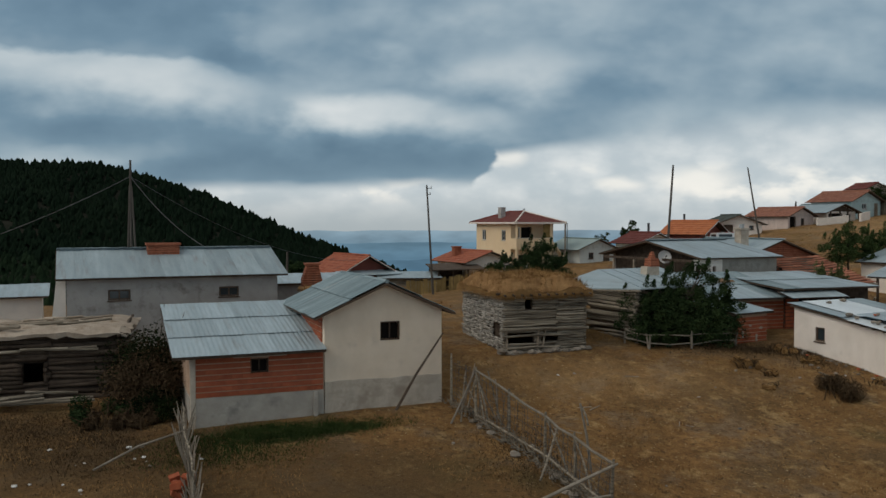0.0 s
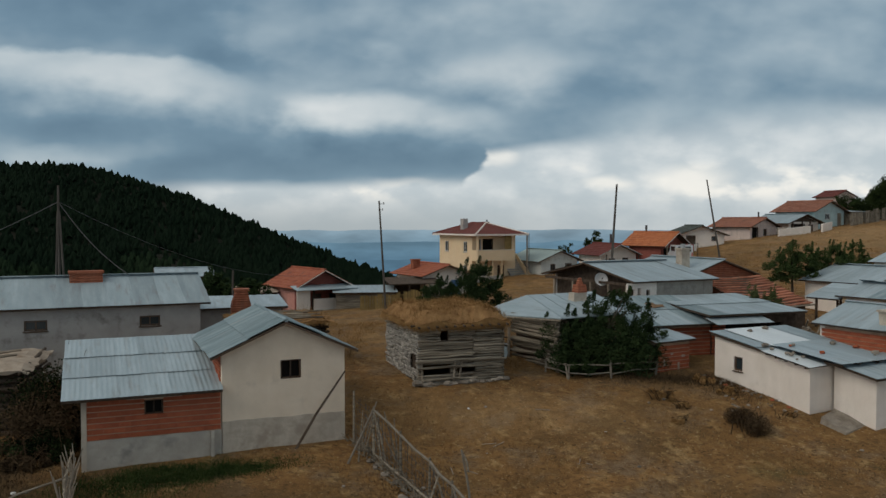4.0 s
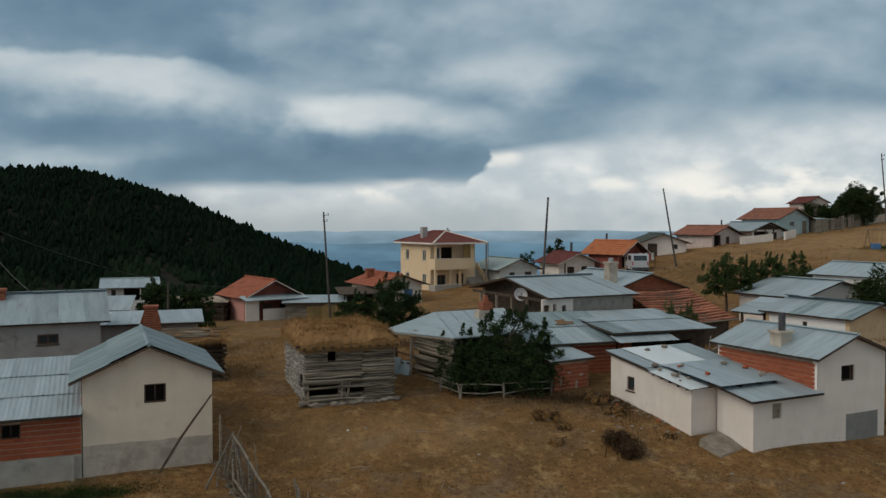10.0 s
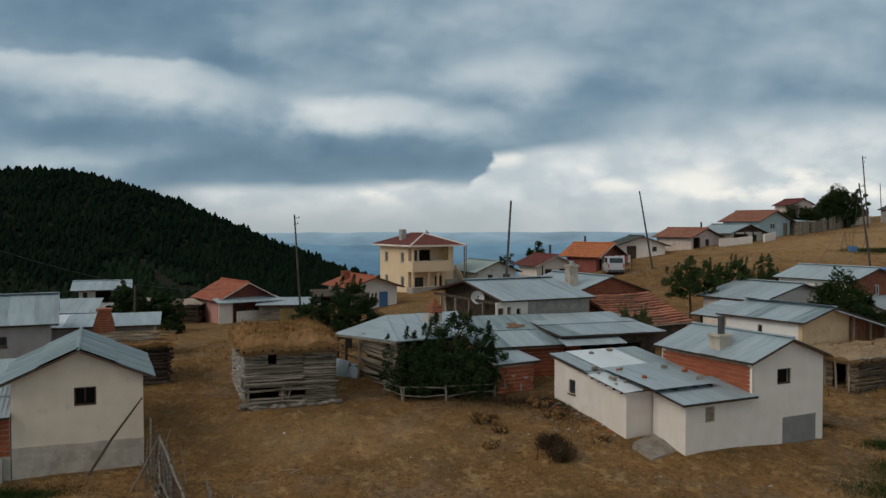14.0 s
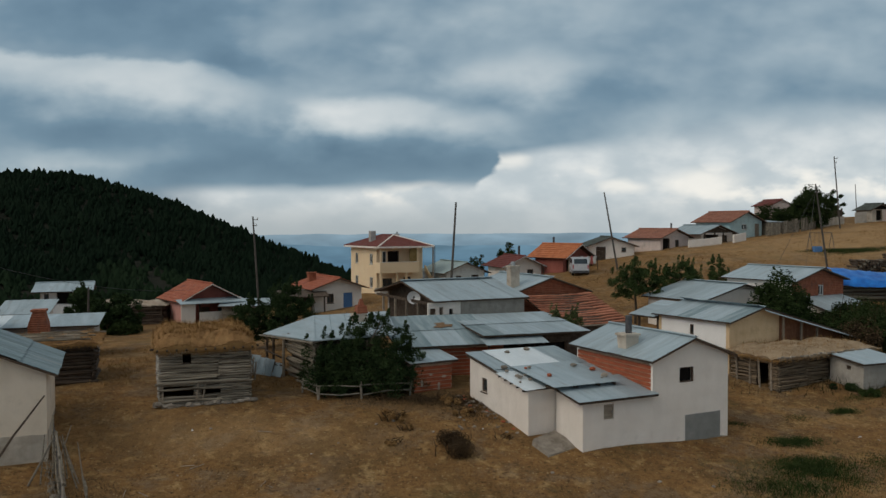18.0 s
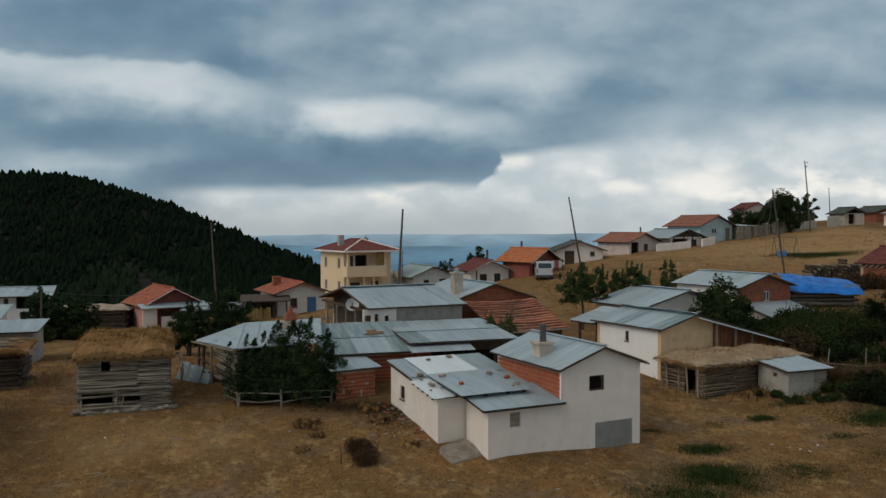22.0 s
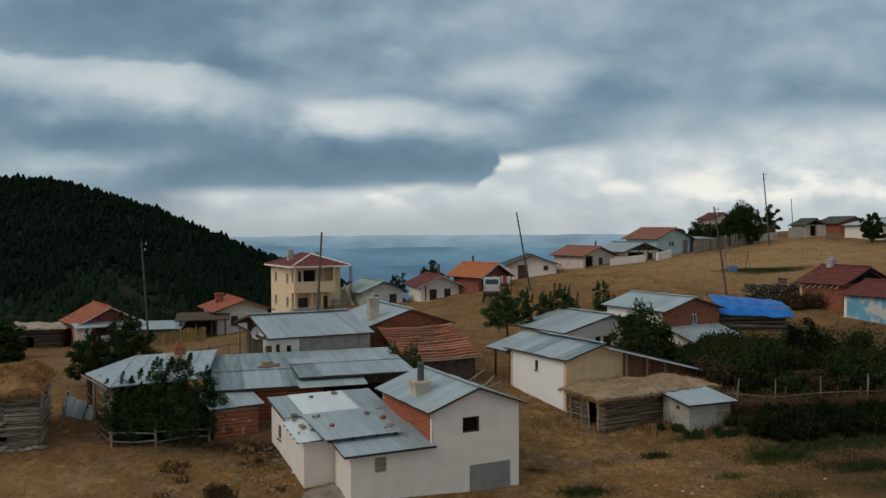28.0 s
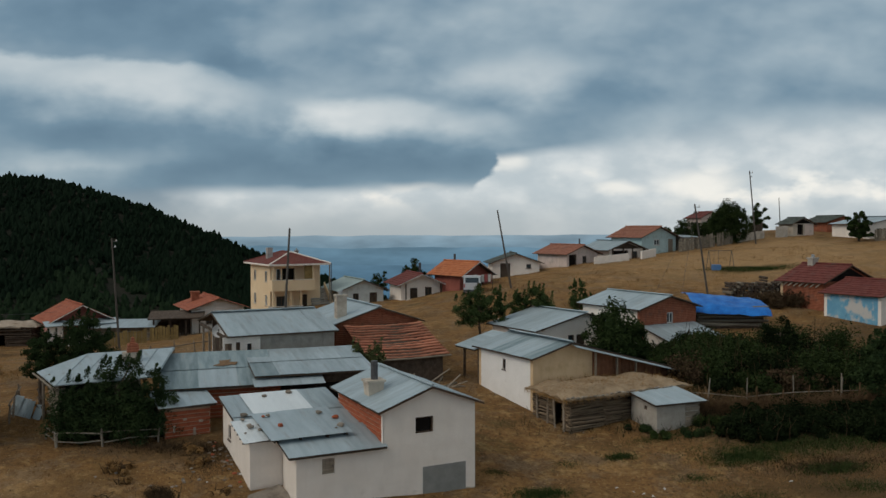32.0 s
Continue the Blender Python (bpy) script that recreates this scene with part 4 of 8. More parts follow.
def gable_house(name, x, y, z, a, w, d, h, rise, wall, label, roof_mat=None, tiles=False, axis="y", windows=(), over=0.4, gover=0.3, sheets=(5, 2), ridge=0.5,
                plinth=None, sink=0.7, odd=(), category="house", group="", chimneys=(), walls=None, period=0.2, hr=None, gable_mat=None, cap=True):
    """A house whose front wall starts at x, y and runs along the direction a; axis: the way its ridge runs; hr: the right eave's own height."""
    rng = random.Random(sum(ord(c) for c in name + label))
    ob = thing(name, x, y, z, a, label, category, group)
    t = 0.25
    walls = walls or {}
    hr = h if hr is None else hr
    for side in "fblr":
        fm = wall_map(side, w, d, t)
        u0, u1 = (0, w) if side in "fb" else (t, d - t)
        holes = [q[1:5] for q in windows if q[0] == side]
        top = hr if (side == "r" and axis == "y") else h
        if side in "fb" and axis == "y" and hr != h:
            top = min(h, hr)
        g = Geo()
        wall_with_holes(g, fm, u0, u1, -sink, top, t, holes)
        if axis == "y" and side in "fb":
            g.prism([fm(0, 0, top), fm(w, 0, top), fm(w * ridge, 0, h + rise), fm(0, 0, h)] if hr < h else [fm(0, 0, h), fm(w, 0, h), fm(w * ridge, 0, h + rise)],
                    Vector(fm(0, t, 0)) - Vector(fm(0, 0, 0)))
        if axis == "x" and side in "lr":
            g.prism([fm(0, 0, h), fm(d, 0, h), fm(d * ridge, 0, h + rise)], Vector(fm(0, t, 0)) - Vector(fm(0, 0, 0)))
        wp = part("wall", g, walls.get(side, wall), ob)
        for q in windows:
            if q[0] == side:
                add_window(wp, fm, *q[1:5], q[5])
        if plinth and side in "flr":
            g = Geo()
            ragged(g, fm, u0, u1, -sink, plinth[0], 0.02, 0.035)
            part("plinth", g, plinth[1], ob)
    lift = 0.075
    if axis == "y":
        kl, kr = rise / (w * ridge), (h + rise - hr) / (w * (1 - ridge))
        for side in (0, 1):
            if side == 0:
                p, v = Vector((-over, d + gover, h - kl * over + lift)), Vector((w * ridge + over, 0, kl * (w * ridge + over)))
                u = Vector((0, -(d + 2 * gover), 0))
            else:
                p, v = Vector((w + over, -gover, hr - kr * over + lift)), Vector((-(w * (1 - ridge) + over), 0, kr * (w * (1 - ridge) + over)))
                u = Vector((0, d + 2 * gover, 0))
            roof_slope(ob, p, u, v, roof_mat, rng, sheets, tiles, odd, period=period)
        ra, rb = Vector((w * ridge, -gover, h + rise + lift)), Vector((w * ridge, d + gover, h + rise + lift))
    else:
        k = rise / (d * ridge)
        k2 = rise / (d * (1 - ridge))
        roof_slope(ob, (-gover, -over, h - k * over + lift), (w + 2 * gover, 0, 0), (0, d * ridge + over, k * (d * ridge + over)), roof_mat, rng, sheets, tiles, odd, period=period)
        roof_slope(ob, (w + gover, d + over, h - k2 * over + lift), (-(w + 2 * gover), 0, 0), (0, -(d * (1 - ridge) + over), k2 * (d * (1 - ridge) + over)), roof_mat, rng, sheets, tiles, odd, period=period)
        ra, rb = Vector((-gover, d * ridge, h + rise + lift)), Vector((w + gover, d * ridge, h + rise + lift))
    if cap:
        n = 8
        pts = [ra.lerp(rb, k / n) + Vector((0, 0, 0.05)) for k in range(n + 1)]
        part("ridge_cap", Geo().tube(pts, 0.075 if not tiles else 0.1, 6), roof_mat, ob)
    # barge boards on the gables
    bm_ = gable_mat or FRAMEDARK
    if axis == "y":
        for yy in (-gover - 0.03, d + gover + 0.004):
            for pa, pb in (((-over, h - kl * over), (w * ridge, h + rise)), ((w * ridge, h + rise), (w + over, hr - kr * over))):
                part("barge_board", Geo().prism([(pa[0], yy, pa[1] + 0.0), (pb[0], yy, pb[1] + 0.0), (pb[0], yy, pb[1] + 0.07), (pa[0], yy, pa[1] + 0.07)], (0, 0.026, 0)), bm_, ob)
    else:
        for xx in (-gover - 0.03, w + gover + 0.004):
            for pa, pb in (((-over, h - k * over), (d * ridge, h + rise)), ((d * ridge, h + rise), (d + over, h - k2 * over))):
                part("barge_board", Geo().prism([(xx, pa[0], pa[1] + 0.0), (xx, pb[0], pb[1] + 0.0), (xx, pb[0], pb[1] + 0.07), (xx, pa[0], pa[1] + 0.07)], (0.026, 0, 0)), bm_, ob)
    for cx, cy, cw, cd, c0, c1, mt in chimneys:
        chimney(ob, cx, cy, cw, cd, c0, c1, mt)
    return ob


def chimney(parent, cx, cy, cw, cd, z0, z1, mat):
    c = part("chimney", Geo().box(cx - cw / 2, cx + cw / 2, cy - cd / 2, cy + cd / 2, z0, z1 - 0.12), mat, parent)
    part("cap", Geo().box(cx - cw / 2 - 0.06, cx + cw / 2 + 0.06, cy - cd / 2 - 0.06, cy + cd / 2 + 0.06, z1 - 0.12, z1), mat, c)
    if mat in (BRICK, BRICKWALL):
        return c
    part("flue", Geo().tube([(cx, cy, z1 - 0.02), (cx, cy, z1 + 0.25)], min(cw, cd) * 0.28, 8), STEEL, c)
    return c


def brick_face(wall, fm, u0, u1, z0, z1, rng, holes=(), bw=0.33, bh=0.185, proud=0.03):
    """Single bricks laid in courses on the face of a wall."""
    me = Geo().box(0, bw - 0.004, 0, 0.1, 0, bh - 0.04).mesh("brick", BRICK)
    rows = int((z1 - z0) / bh)
    a, b = Vector(fm(0, 0, 0)), Vector(fm(1, 0, 0))
    inward = Vector(fm(0, 1, 0)) - a
    m = Matrix((b - a, inward, Vector((0, 0, 1)))).transposed().to_4x4()
    for r in range(rows):
        u = u0
        if r % 2:
            u = u0 - bw / 2
        while u < u1 - 0.05:
            z = z0 + r * bh
            spans = [(max(u, u0), min(u + bw, u1))]
            for h in holes:
                if h[1] - 0.1 < z < h[1] + h[3]:
                    spans = [q for p in spans for q in ((p[0], min(p[1], h[0])), (max(p[0], h[0] + h[2]), p[1])) if q[1] > q[0]]
            for ua, ub in spans:
                if ub - ua < 0.05:
                    continue
                ob = part("brick", me, BRICK, wall)
                mm = m.copy()
                mm.translation = Vector(fm(ua, -proud + rng.uniform(-0.008, 0.008), z))
                ob.matrix_basis = mm @ Matrix.Diagonal(((ub - ua) / bw, 1, 1, 1))
            u += bw


def log_mesh(rng, length, r, mat, sides=7):
    g = Geo()
    pts, rad = [], []
    for k in range(5):
        pts.append((length * k / 4, rng.uniform(-0.02, 0.02), rng.uniform(-0.025, 0.025)))
        rad.append(r * rng.uniform(0.82, 1.12))
    return g.tube(pts, rad, sides).mesh("log", mat, True)


def log_face(wall, fm, length, z0, z1, rng, mat=None, r=0.085, over=0.25, breaks=(), holes=(), messy=0.02):
    """Round logs laid one on another along a wall; breaks: where they are jointed."""
    mat = mat or WOOD
    bank = [log_mesh(rng, 1.0, r, mat) for _ in range(5)]
    a, b = Vector(fm(0, 0, 0)), Vector(fm(1, 0, 0))
    m = Matrix((b - a, Vector(fm(0, 1, 0)) - a, Vector((0, 0, 1)))).transposed().to_4x4()
    z = z0 + r
    while z < z1:
        cuts = [-over * rng.uniform(0.3, 1.2), *[c + rng.uniform(-0.08, 0.08) for c in breaks], length + over * rng.uniform(0.3, 1.2)]
        for ca, cb in zip(cuts, cuts[1:]):
            segs = [(ca, cb)]
            for h in holes:
                if h[1] < z < h[1] + h[3]:
                    segs = [s for q in segs for s in ((q[0], min(q[1], h[0])), (max(q[0], h[0] + h[2]), q[1])) if s[1] - s[0] > 0.12]
            for sa, sb in segs:
                ob = part("log", rng.choice(bank), mat, wall)
                mm = m.copy()
                mm.translation = Vector(fm(sa, rng.uniform(-messy, messy), z + rng.uniform(-messy, messy) * 0.6))
                ob.matrix_basis = mm @ Matrix.Diagonal((sb - sa, 1, rng.uniform(0.9, 1.1), 1)) @ pose(0, 0, 0, rng.uniform(0, 360), 0, 0) @ pose(0, 0, 0, 0, rng.uniform(-1, 1) * messy * 20, rng.uniform(-0.4, 0.4))
        z += r * rng.uniform(1.75, 2.0)


def log_barn(name, x, y, z, a, w, d, h, label, mat=None, r=0.085, breaks=(), holes=(), sides="fl", messy=0.02, sink=0.5, group="log barns", over=0.25):
    """A barn with log walls on a dark boarded core."""
    rng = random.Random(len(label) + int(abs(x) * 10))
    ob = thing(name, x, y, z, a, label, "barn", group)
    for side in "fblr":
        fm = wall_map(side, w, d, 0.12)
        ln = w if side in "fb" else d
        g = Geo()
        wall_with_holes(g, lambda u, i, q: fm(u, i + 0.09, q), 0.1, ln - 0.1, -sink, h, 0.08, [q[1:5] for q in holes if q[0] == side])
        wp = part("wall", g, WOODDARK, ob)
        if side in sides:
            log_face(wp, fm, ln, -0.1, h, rng, mat, r, over, breaks=breaks if side in "fb" else (), holes=[q[1:5] for q in holes if q[0] == side], messy=messy)
    return ob, rng


def straw_mound(parent, w, d, z, hh, rng, mat, over=0.25, blades=900, name="thatch", flat=0.35):
    """A heaped roof with a ragged edge, and loose stalks on it."""
    g = Geo()
    n, m = 22, 16

    def top(i, j):
        u, v = i / n, j / m
        e = min(1.0, min(u, 1 - u, v, 1 - v) / flat)
        e = math.sin(e * math.pi / 2)
        return z + hh * (0.2 + 0.8 * e) + 0.16 * noise.noise((u * 6 + w, v * 6, z)) + 0.05 * rng.uniform(-1, 1)

    xs = lambda i, j: -over + (w + 2 * over) * i / n + (0.1 * noise.noise((j * 0.9, i, w)) if i in (0, n) else 0)
    ys = lambda i, j: -over + (d + 2 * over) * j / m + (0.1 * noise.noise((i * 0.9, j, d)) if j in (0, m) else 0)
    g.v = [(xs(i, j), ys(i, j), top(i, j)) for j in range(m + 1) for i in range(n + 1)]
    k = n + 1
    g.f = [(j * k + i, j * k + i + 1, (j + 1) * k + i + 1, (j + 1) * k + i) for j in range(m) for i in range(n)]
    rim = [i for i in range(k)] + [j * k + n for j in range(1, m + 1)] + [m * k + i for i in reversed(range(n))] + [j * k for j in reversed(range(1, m))]
    base = len(g.v)
    for q in rim:
        px, py, pz = g.v[q]
        g.v.append((px * 0.985 + 0.015 * w / 2, py * 0.985 + 0.015 * d / 2, z - 0.06 + 0.06 * rng.uniform(-1, 1)))
    c = len(rim)
    for q in range(c):
        g.f.append((rim[(q + 1) % c], rim[q], base + q, base + (q + 1) % c))
    g.f.append(tuple(base + q for q in reversed(range(c))))
    mound = part(name, g, mat, parent)
    if blades:
        s = Geo()
        for _ in range(blades):
            u, v = rng.random(), rng.random()
            hang = rng.random() < 0.32
            if hang:
                if rng.random() < 0.6:
                    v = 0.0
                else:
                    u = 0.0
            i, j = int(u * n), int(v * m)
            px, py = -over + (w + 2 * over) * u, -over + (d + 2 * over) * v
            pz = top(i, j) if not hang else rng.uniform(z - 0.02, top(i, j))
            ln, an = rng.uniform(0.12, 0.42), rng.uniform(0, 6.28)
            q = Vector((math.cos(an) * ln * 0.5, math.sin(an) * ln * 0.5, rng.uniform(0.2, 0.9) * ln))
            if hang:
                q = Vector((rng.uniform(-0.1, 0.1), rng.uniform(-0.14, 0.02), -ln * rng.uniform(0.3, 0.9)))
                if u == 0.0:
                    q.x, q.y = q.y, q.x
            wd = Vector((-math.sin(an), math.cos(an), 0)) * 0.013
            if hang:
                wd = Vector((0.013, 0.0, 0)) if v == 0.0 else Vector((0, 0.013, 0))
            p = Vector((px, py, pz - 0.03))
            s.face(p - wd, p + wd, p + q)
        tagged(part("straw", s, STRAW, mound), kind="stuff")
    return mound


# ---- plants ----


def leaf_cloud(g, c, r, n, size, rng, squash=0.8):
    for _ in range(n):
        d = Vector((rng.gauss(0, 1), rng.gauss(0, 1), rng.gauss(0, 1))).normalized() * r * rng.random() ** 0.45
        p = Vector(c) + Vector((d.x, d.y, d.z * squash))
        a = Vector((rng.gauss(0, 1), rng.gauss(0, 1), rng.gauss(0, 0.6))).normalized()
        b = a.cross(Vector((rng.gauss(0, 1), rng.gauss(0, 1), rng.gauss(0, 1)))).normalized()
        s = size * rng.uniform(0.6, 1.3)
        g.face(p - a * s, p + b * s * 0.5, p + a * s, p - b * s * 0.5)


def tree(x, y, height, spread, label, leaf=None, seed=1, clumps=26, leaves=70, size=0.13, trunk=0.14, name="tree", bare=0.25, group="", lobes=None, shoots=0):
    """lobes: the crown's main masses, each as offset x, y, height and half width; shoots: upright sprigs above them."""
    rng = random.Random(seed)
    z = ground_z(x, y) - 0.1
    ob = thing(name, x, y, z, 0 if lobes else rng.uniform(0, 360), label, "tree", group)
    part("trunk", Geo().tube([(0, 0, 0), (0.05, 0.02, height * 0.25), (-0.03, -0.04, height * 0.5), (0, 0, height * 0.72)], [trunk * 1.25, trunk, trunk * 0.75, trunk * 0.35], 7), BARK, ob)
    if not lobes:
        lobes = [(0, 0, height, spread * 0.62)]
        for k in range(5):
            an, q = 1.26 * k + rng.uniform(-0.5, 0.5), spread * rng.uniform(0.4, 0.62)
            lobes.append((math.cos(an) * q, math.sin(an) * q, height * rng.uniform(0.6, 0.97), spread * rng.uniform(0.42, 0.62)))
    crown = Geo()
    for k in range(clumps):
        lx, ly, lh, lr = lobes[k % len(lobes)]
        an, t = 2.4 * k + rng.uniform(-0.5, 0.5), (k + 0.5) / clumps
        hz = lh * (bare + (0.96 - bare) * t)
        prof = math.sin(math.pi * (0.14 + 0.82 * t)) ** 0.7
        rad = lr * prof * rng.uniform(0.3, 1.1)
        tip = Vector((lx + math.cos(an) * rad, ly + math.sin(an) * rad, hz + lh * rng.uniform(-0.05, 0.05)))
        if k % max(2, clumps // 9) == 0:
            root = Vector((0, 0, max(height * 0.15, min(height * 0.6, hz - rad * 0.9))))
            part("limb", Geo().tube([root, root.lerp(tip, 0.5) + Vector((0, 0, 0.04 * height * rng.uniform(-0.3, 0.5))), tip], [trunk * 0.4, trunk * 0.25, 0.02], 5), BARK, ob)
        leaf_cloud(crown, tip, lr * rng.uniform(0.28, 0.55), leaves, size, rng)
        if k % 13 == 5:
            for s in range(2):
                leaf_cloud(crown, tip + Vector((0.05 * s, 0, lr * (0.45 + 0.22 * s))), lr * (0.22 - 0.05 * s), leaves // 4, size, rng, 1.4)
    for k in range(shoots):
        lx, ly, lh, lr = lobes[k % len(lobes)]
        sx, sy, up = lx + lr * rng.uniform(-0.8, 0.8), ly + lr * rng.uniform(-0.5, 0.5), rng.uniform(0.22, 0.6)
        for q in range(4):
            leaf_cloud(crown, (sx + 0.03 * q, sy, lh * 0.94 + up * q / 3), 0.17 - 0.035 * q, leaves // 5, size, rng, 1.5)
    part("crown", crown, leaf or LEAF, ob)
    return ob


def shrub(x, y, w, d, h, label, leaf=None, seed=1, n=900, size=0.1, a=0.0, name="shrub", group="", category="shrub", twigs=14):
    rng = random.Random(seed)
    ob = thing(name, x, y, ground_z(x, y) - 0.05, a, label, category, group)
    g, t = Geo(), Geo()
    lumps = max(4, int(w * d * 1.2) + 3)
    for k in range(lumps):
        cx, cy = rng.uniform(-0.42, 0.42) * w, rng.uniform(-0.42, 0.42) * d
        gz = ground_z(x + cx, y + cy) - ground_z(x, y)
        hh = h * rng.uniform(0.55, 1.0)
        leaf_cloud(g, (cx, cy, gz + hh * 0.5), hh * 0.52, n // lumps, size, rng, 0.95)
    for k in range(twigs):
        cx, cy = rng.uniform(-0.45, 0.45) * w, rng.uniform(-0.45, 0.45) * d
        gz = ground_z(x + cx, y + cy) - ground_z(x, y)
        t.tube([(cx, cy, gz), (cx + rng.uniform(-0.2, 0.2), cy + rng.uniform(-0.2, 0.2), gz + h * 0.6), (cx + rng.uniform(-0.4, 0.4), cy + rng.uniform(-0.4, 0.4), gz + h * rng.uniform(0.8, 1.15))], [0.025, 0.018, 0.006], 4)
    part("foliage", g, leaf or LEAF, ob)
    tagged(part("twig_growth", t, BRUSH, ob), kind="stuff")
    return ob


def utility_pole(x, y, top, lean, label, fittings=True, r=0.085, leany=0.0, z=None):
    z = ground_z(x, y) - 0.5 if z is None else z
    ob = thing("utility_pole", x, y, z, 0, label, "pole", "utility poles")
    h = top - z
    part("shaft", Geo().tube([(0, 0, 0), (lean * 0.5, leany * 0.5, h * 0.5), (lean, leany, h)], [r * 1.2, r, r * 0.75], 8), POLEWOOD, ob)
    if fittings:
        for k, dz in enumerate((0.25, 0.75)):
            b = part("bracket", Geo().box(lean - 0.05, lean + 0.45 - 0.1 * k, leany - 0.03, leany + 0.03, h - dz - 0.05, h - dz), IRON, ob)
            part("insulator", Geo().tube([(lean + 0.38 - 0.1 * k, leany, h - dz), (lean + 0.38 - 0.1 * k, leany, h - dz + 0.16)], [0.05, 0.035], 7), FRAMEWHITE, b)
    return ob


def wire(a, b, sag, label="thin sagging overhead wire", r=0.012):
    a, b = Vector(a), Vector(b)
    mid = (a + b) / 2
    pts = []
    for k in range(13):
        t = k / 12
        p = a.lerp(b, t)
        p.z -= sag * 4 * t * (1 - t)
        pts.append(p - mid)
    return single("wire", Geo().tube(pts, r, 4), IRON, label, "wire", "overhead wires", at=tuple(mid))


def satellite_dish(x, y, z, r, face, label):
    ob = thing("satellite_dish", x, y, z, face, label, "dish", "satellite dishes")
    g = Geo()
    rings, sides = 4, 16
    g.v.append((0, 0.0, 0))
    for i in range(1, rings + 1):
        q = r * i / rings
        for s in range(sides):
            an = 2 * math.pi * s / sides
            g.v.append((q * math.cos(an), -0.35 * q * q / r, q * math.sin(an)))
    for s in range(sides):
        t = (s + 1) % sides
        g.f.append((0, 1 + s, 1 + t))
        for i in range(rings - 1):
            g.f.append((1 + i * sides + s, 1 + (i + 1) * sides + s, 1 + (i + 1) * sides + t, 1 + i * sides + t))
    rot = Matrix.Rotation(radians(-18), 4, "X")
    g.v = [tuple(rot @ Vector(p)) for p in g.v]
    part("reflector", g, DISHGREY, ob, smooth=True)
    part("arm", Geo().tube([(0, 0, -r), (0, -0.5 * r, -0.4 * r), (0, -0.9 * r, 0.1)], 0.018, 5), IRON, ob)
    part("receiver", Geo().tube([(0, -0.85 * r, 0.08), (0, -1.0 * r, 0.12)], 0.05, 7), IRON, ob)
    part("mast", Geo().tube([(0, 0.06, 0), (0, 0.1, -r * 1.3)], 0.03, 6), IRON, ob)
    return ob

# ---- the farm buildings in front ----


def shed(name, x, y, z, a, w, d, hf, hb, wall, label, roof_mat, sheets=(4, 2), windows=(), over=(0.3, 0.25, 0.3, 0.3), walls=None, sink=0.6, plinth=None, odd=(),
         category="shed", period=0.2, skip="", group=""):
    """A building under one slope: hf high in front, hb behind; over: front, back, left, right."""
    rng = random.Random(int(abs(x * 100)) + len(label))
    ob = thing(name, x, y, z, a, label, category, group)
    t, walls, made = 0.22, walls or {}, {}
    k = (hb - hf) / d
    for side in "fblr":
        if side in skip:
            continue
        fm = wall_map(side, w, d, t)
        u0, u1 = (0, w) if side in "fb" else (t, d - t)
        top = {"f": hf, "b": hb}.get(side, min(hf, hb))
        g = Geo()
        wall_with_holes(g, fm, u0, u1, -sink, top, t, [q[1:5] for q in windows if q[0] == side])
        if side in "lr":
            lo, hi = hf + k * u0, hf + k * u1
            pts = [fm(u0, 0, top), fm(u1, 0, top), fm(u1, 0, hi)] if k > 0 else [fm(u0, 0, top), fm(u1, 0, top), fm(u0, 0, lo)]
            if k > 0:
                pts.append(fm(u0, 0, lo))
            g.prism(pts, Vector(fm(0, t, 0)) - Vector(fm(0, 0, 0)))
        made[side] = part("wall", g, walls.get(side, wall), ob)
        for q in windows:
            if q[0] == side:
                add_window(made[side], fm, *q[1:5], q[5])
        if plinth and side in "flr":
            g = Geo()
            ragged(g, fm, u0, u1, -sink, plinth[0], 0.03, 0.03)
            part("plinth", g, plinth[1], ob)
    fo, bo, lo, ro = over
    roof_slope(ob, (-lo, -fo, hf - k * fo + 0.08), (w + lo + ro, 0, 0), (0, d + fo + bo, k * (d + fo + bo)), roof_mat, rng, sheets, False, odd, period=period)
    return ob, made, rng


# cream gabled house with a brick stable built on to it
house_a = gable_house("farm_house", -4.05, 28.65, 0.3, 22, 4.31, 5.4, 3.28, 0.95, CREAM, "small cream plastered gabled farm house with grey corrugated roof", ZINCOLD,
                      windows=(("f", 2.0, 2.26, 0.73, 0.67, "open"),), plinth=(0.95, FOOTING), sheets=(7, 2), over=0.42, gover=0.3, walls={"l": MORTAR}, period=0.12)
stable, st_walls, rng = shed("brick_stable", -8.13, 27.0, 0.28, 22, 4.37, 5.3, 2.12, 3.1, MORTAR, "low red brick stable on a cement footing with tin roof", ZINC, (6, 3),
                             (("f", 1.9, 1.42, 0.6, 0.5, "open"),), (0.4, 0.1, 0.6, 0.0), plinth=(0.72, CEMENT), period=0.16, category="stable")
fm = wall_map("f", 4.37, 5.3, 0.22)
brick_face(st_walls["f"], fm, 0.15, 4.34, 0.74, 2.08, rng, [(1.9, 1.42, 0.6, 0.5)])
g = Geo()
bar(g, fm, 1.35, 3.1, -0.035, 0.05, 1.97, 2.04)
part("lintel", g, CEMENT, st_walls["f"], "pale concrete lintel")
g = Geo()
bar(g, fm, -0.02, 0.14, -0.05, 0.2, -0.5, 2.1)
part("corner_pier", g, FOOTING, stable)
g = Geo()
bar(g, fm, 4.0, 4.12, -0.16, -0.04, -0.4, 0.72)
part("corner_post", g, CEMENT, stable, "short pale concrete post")
fm = wall_map("l", 4.31, 5.4, 0.25)
up = [o for o in house_a.children if o.name.startswith("wall")][2]
brick_face(up, fm, 0.3, 5.1, 2.25, 3.25, random.Random(3), proud=0.03)

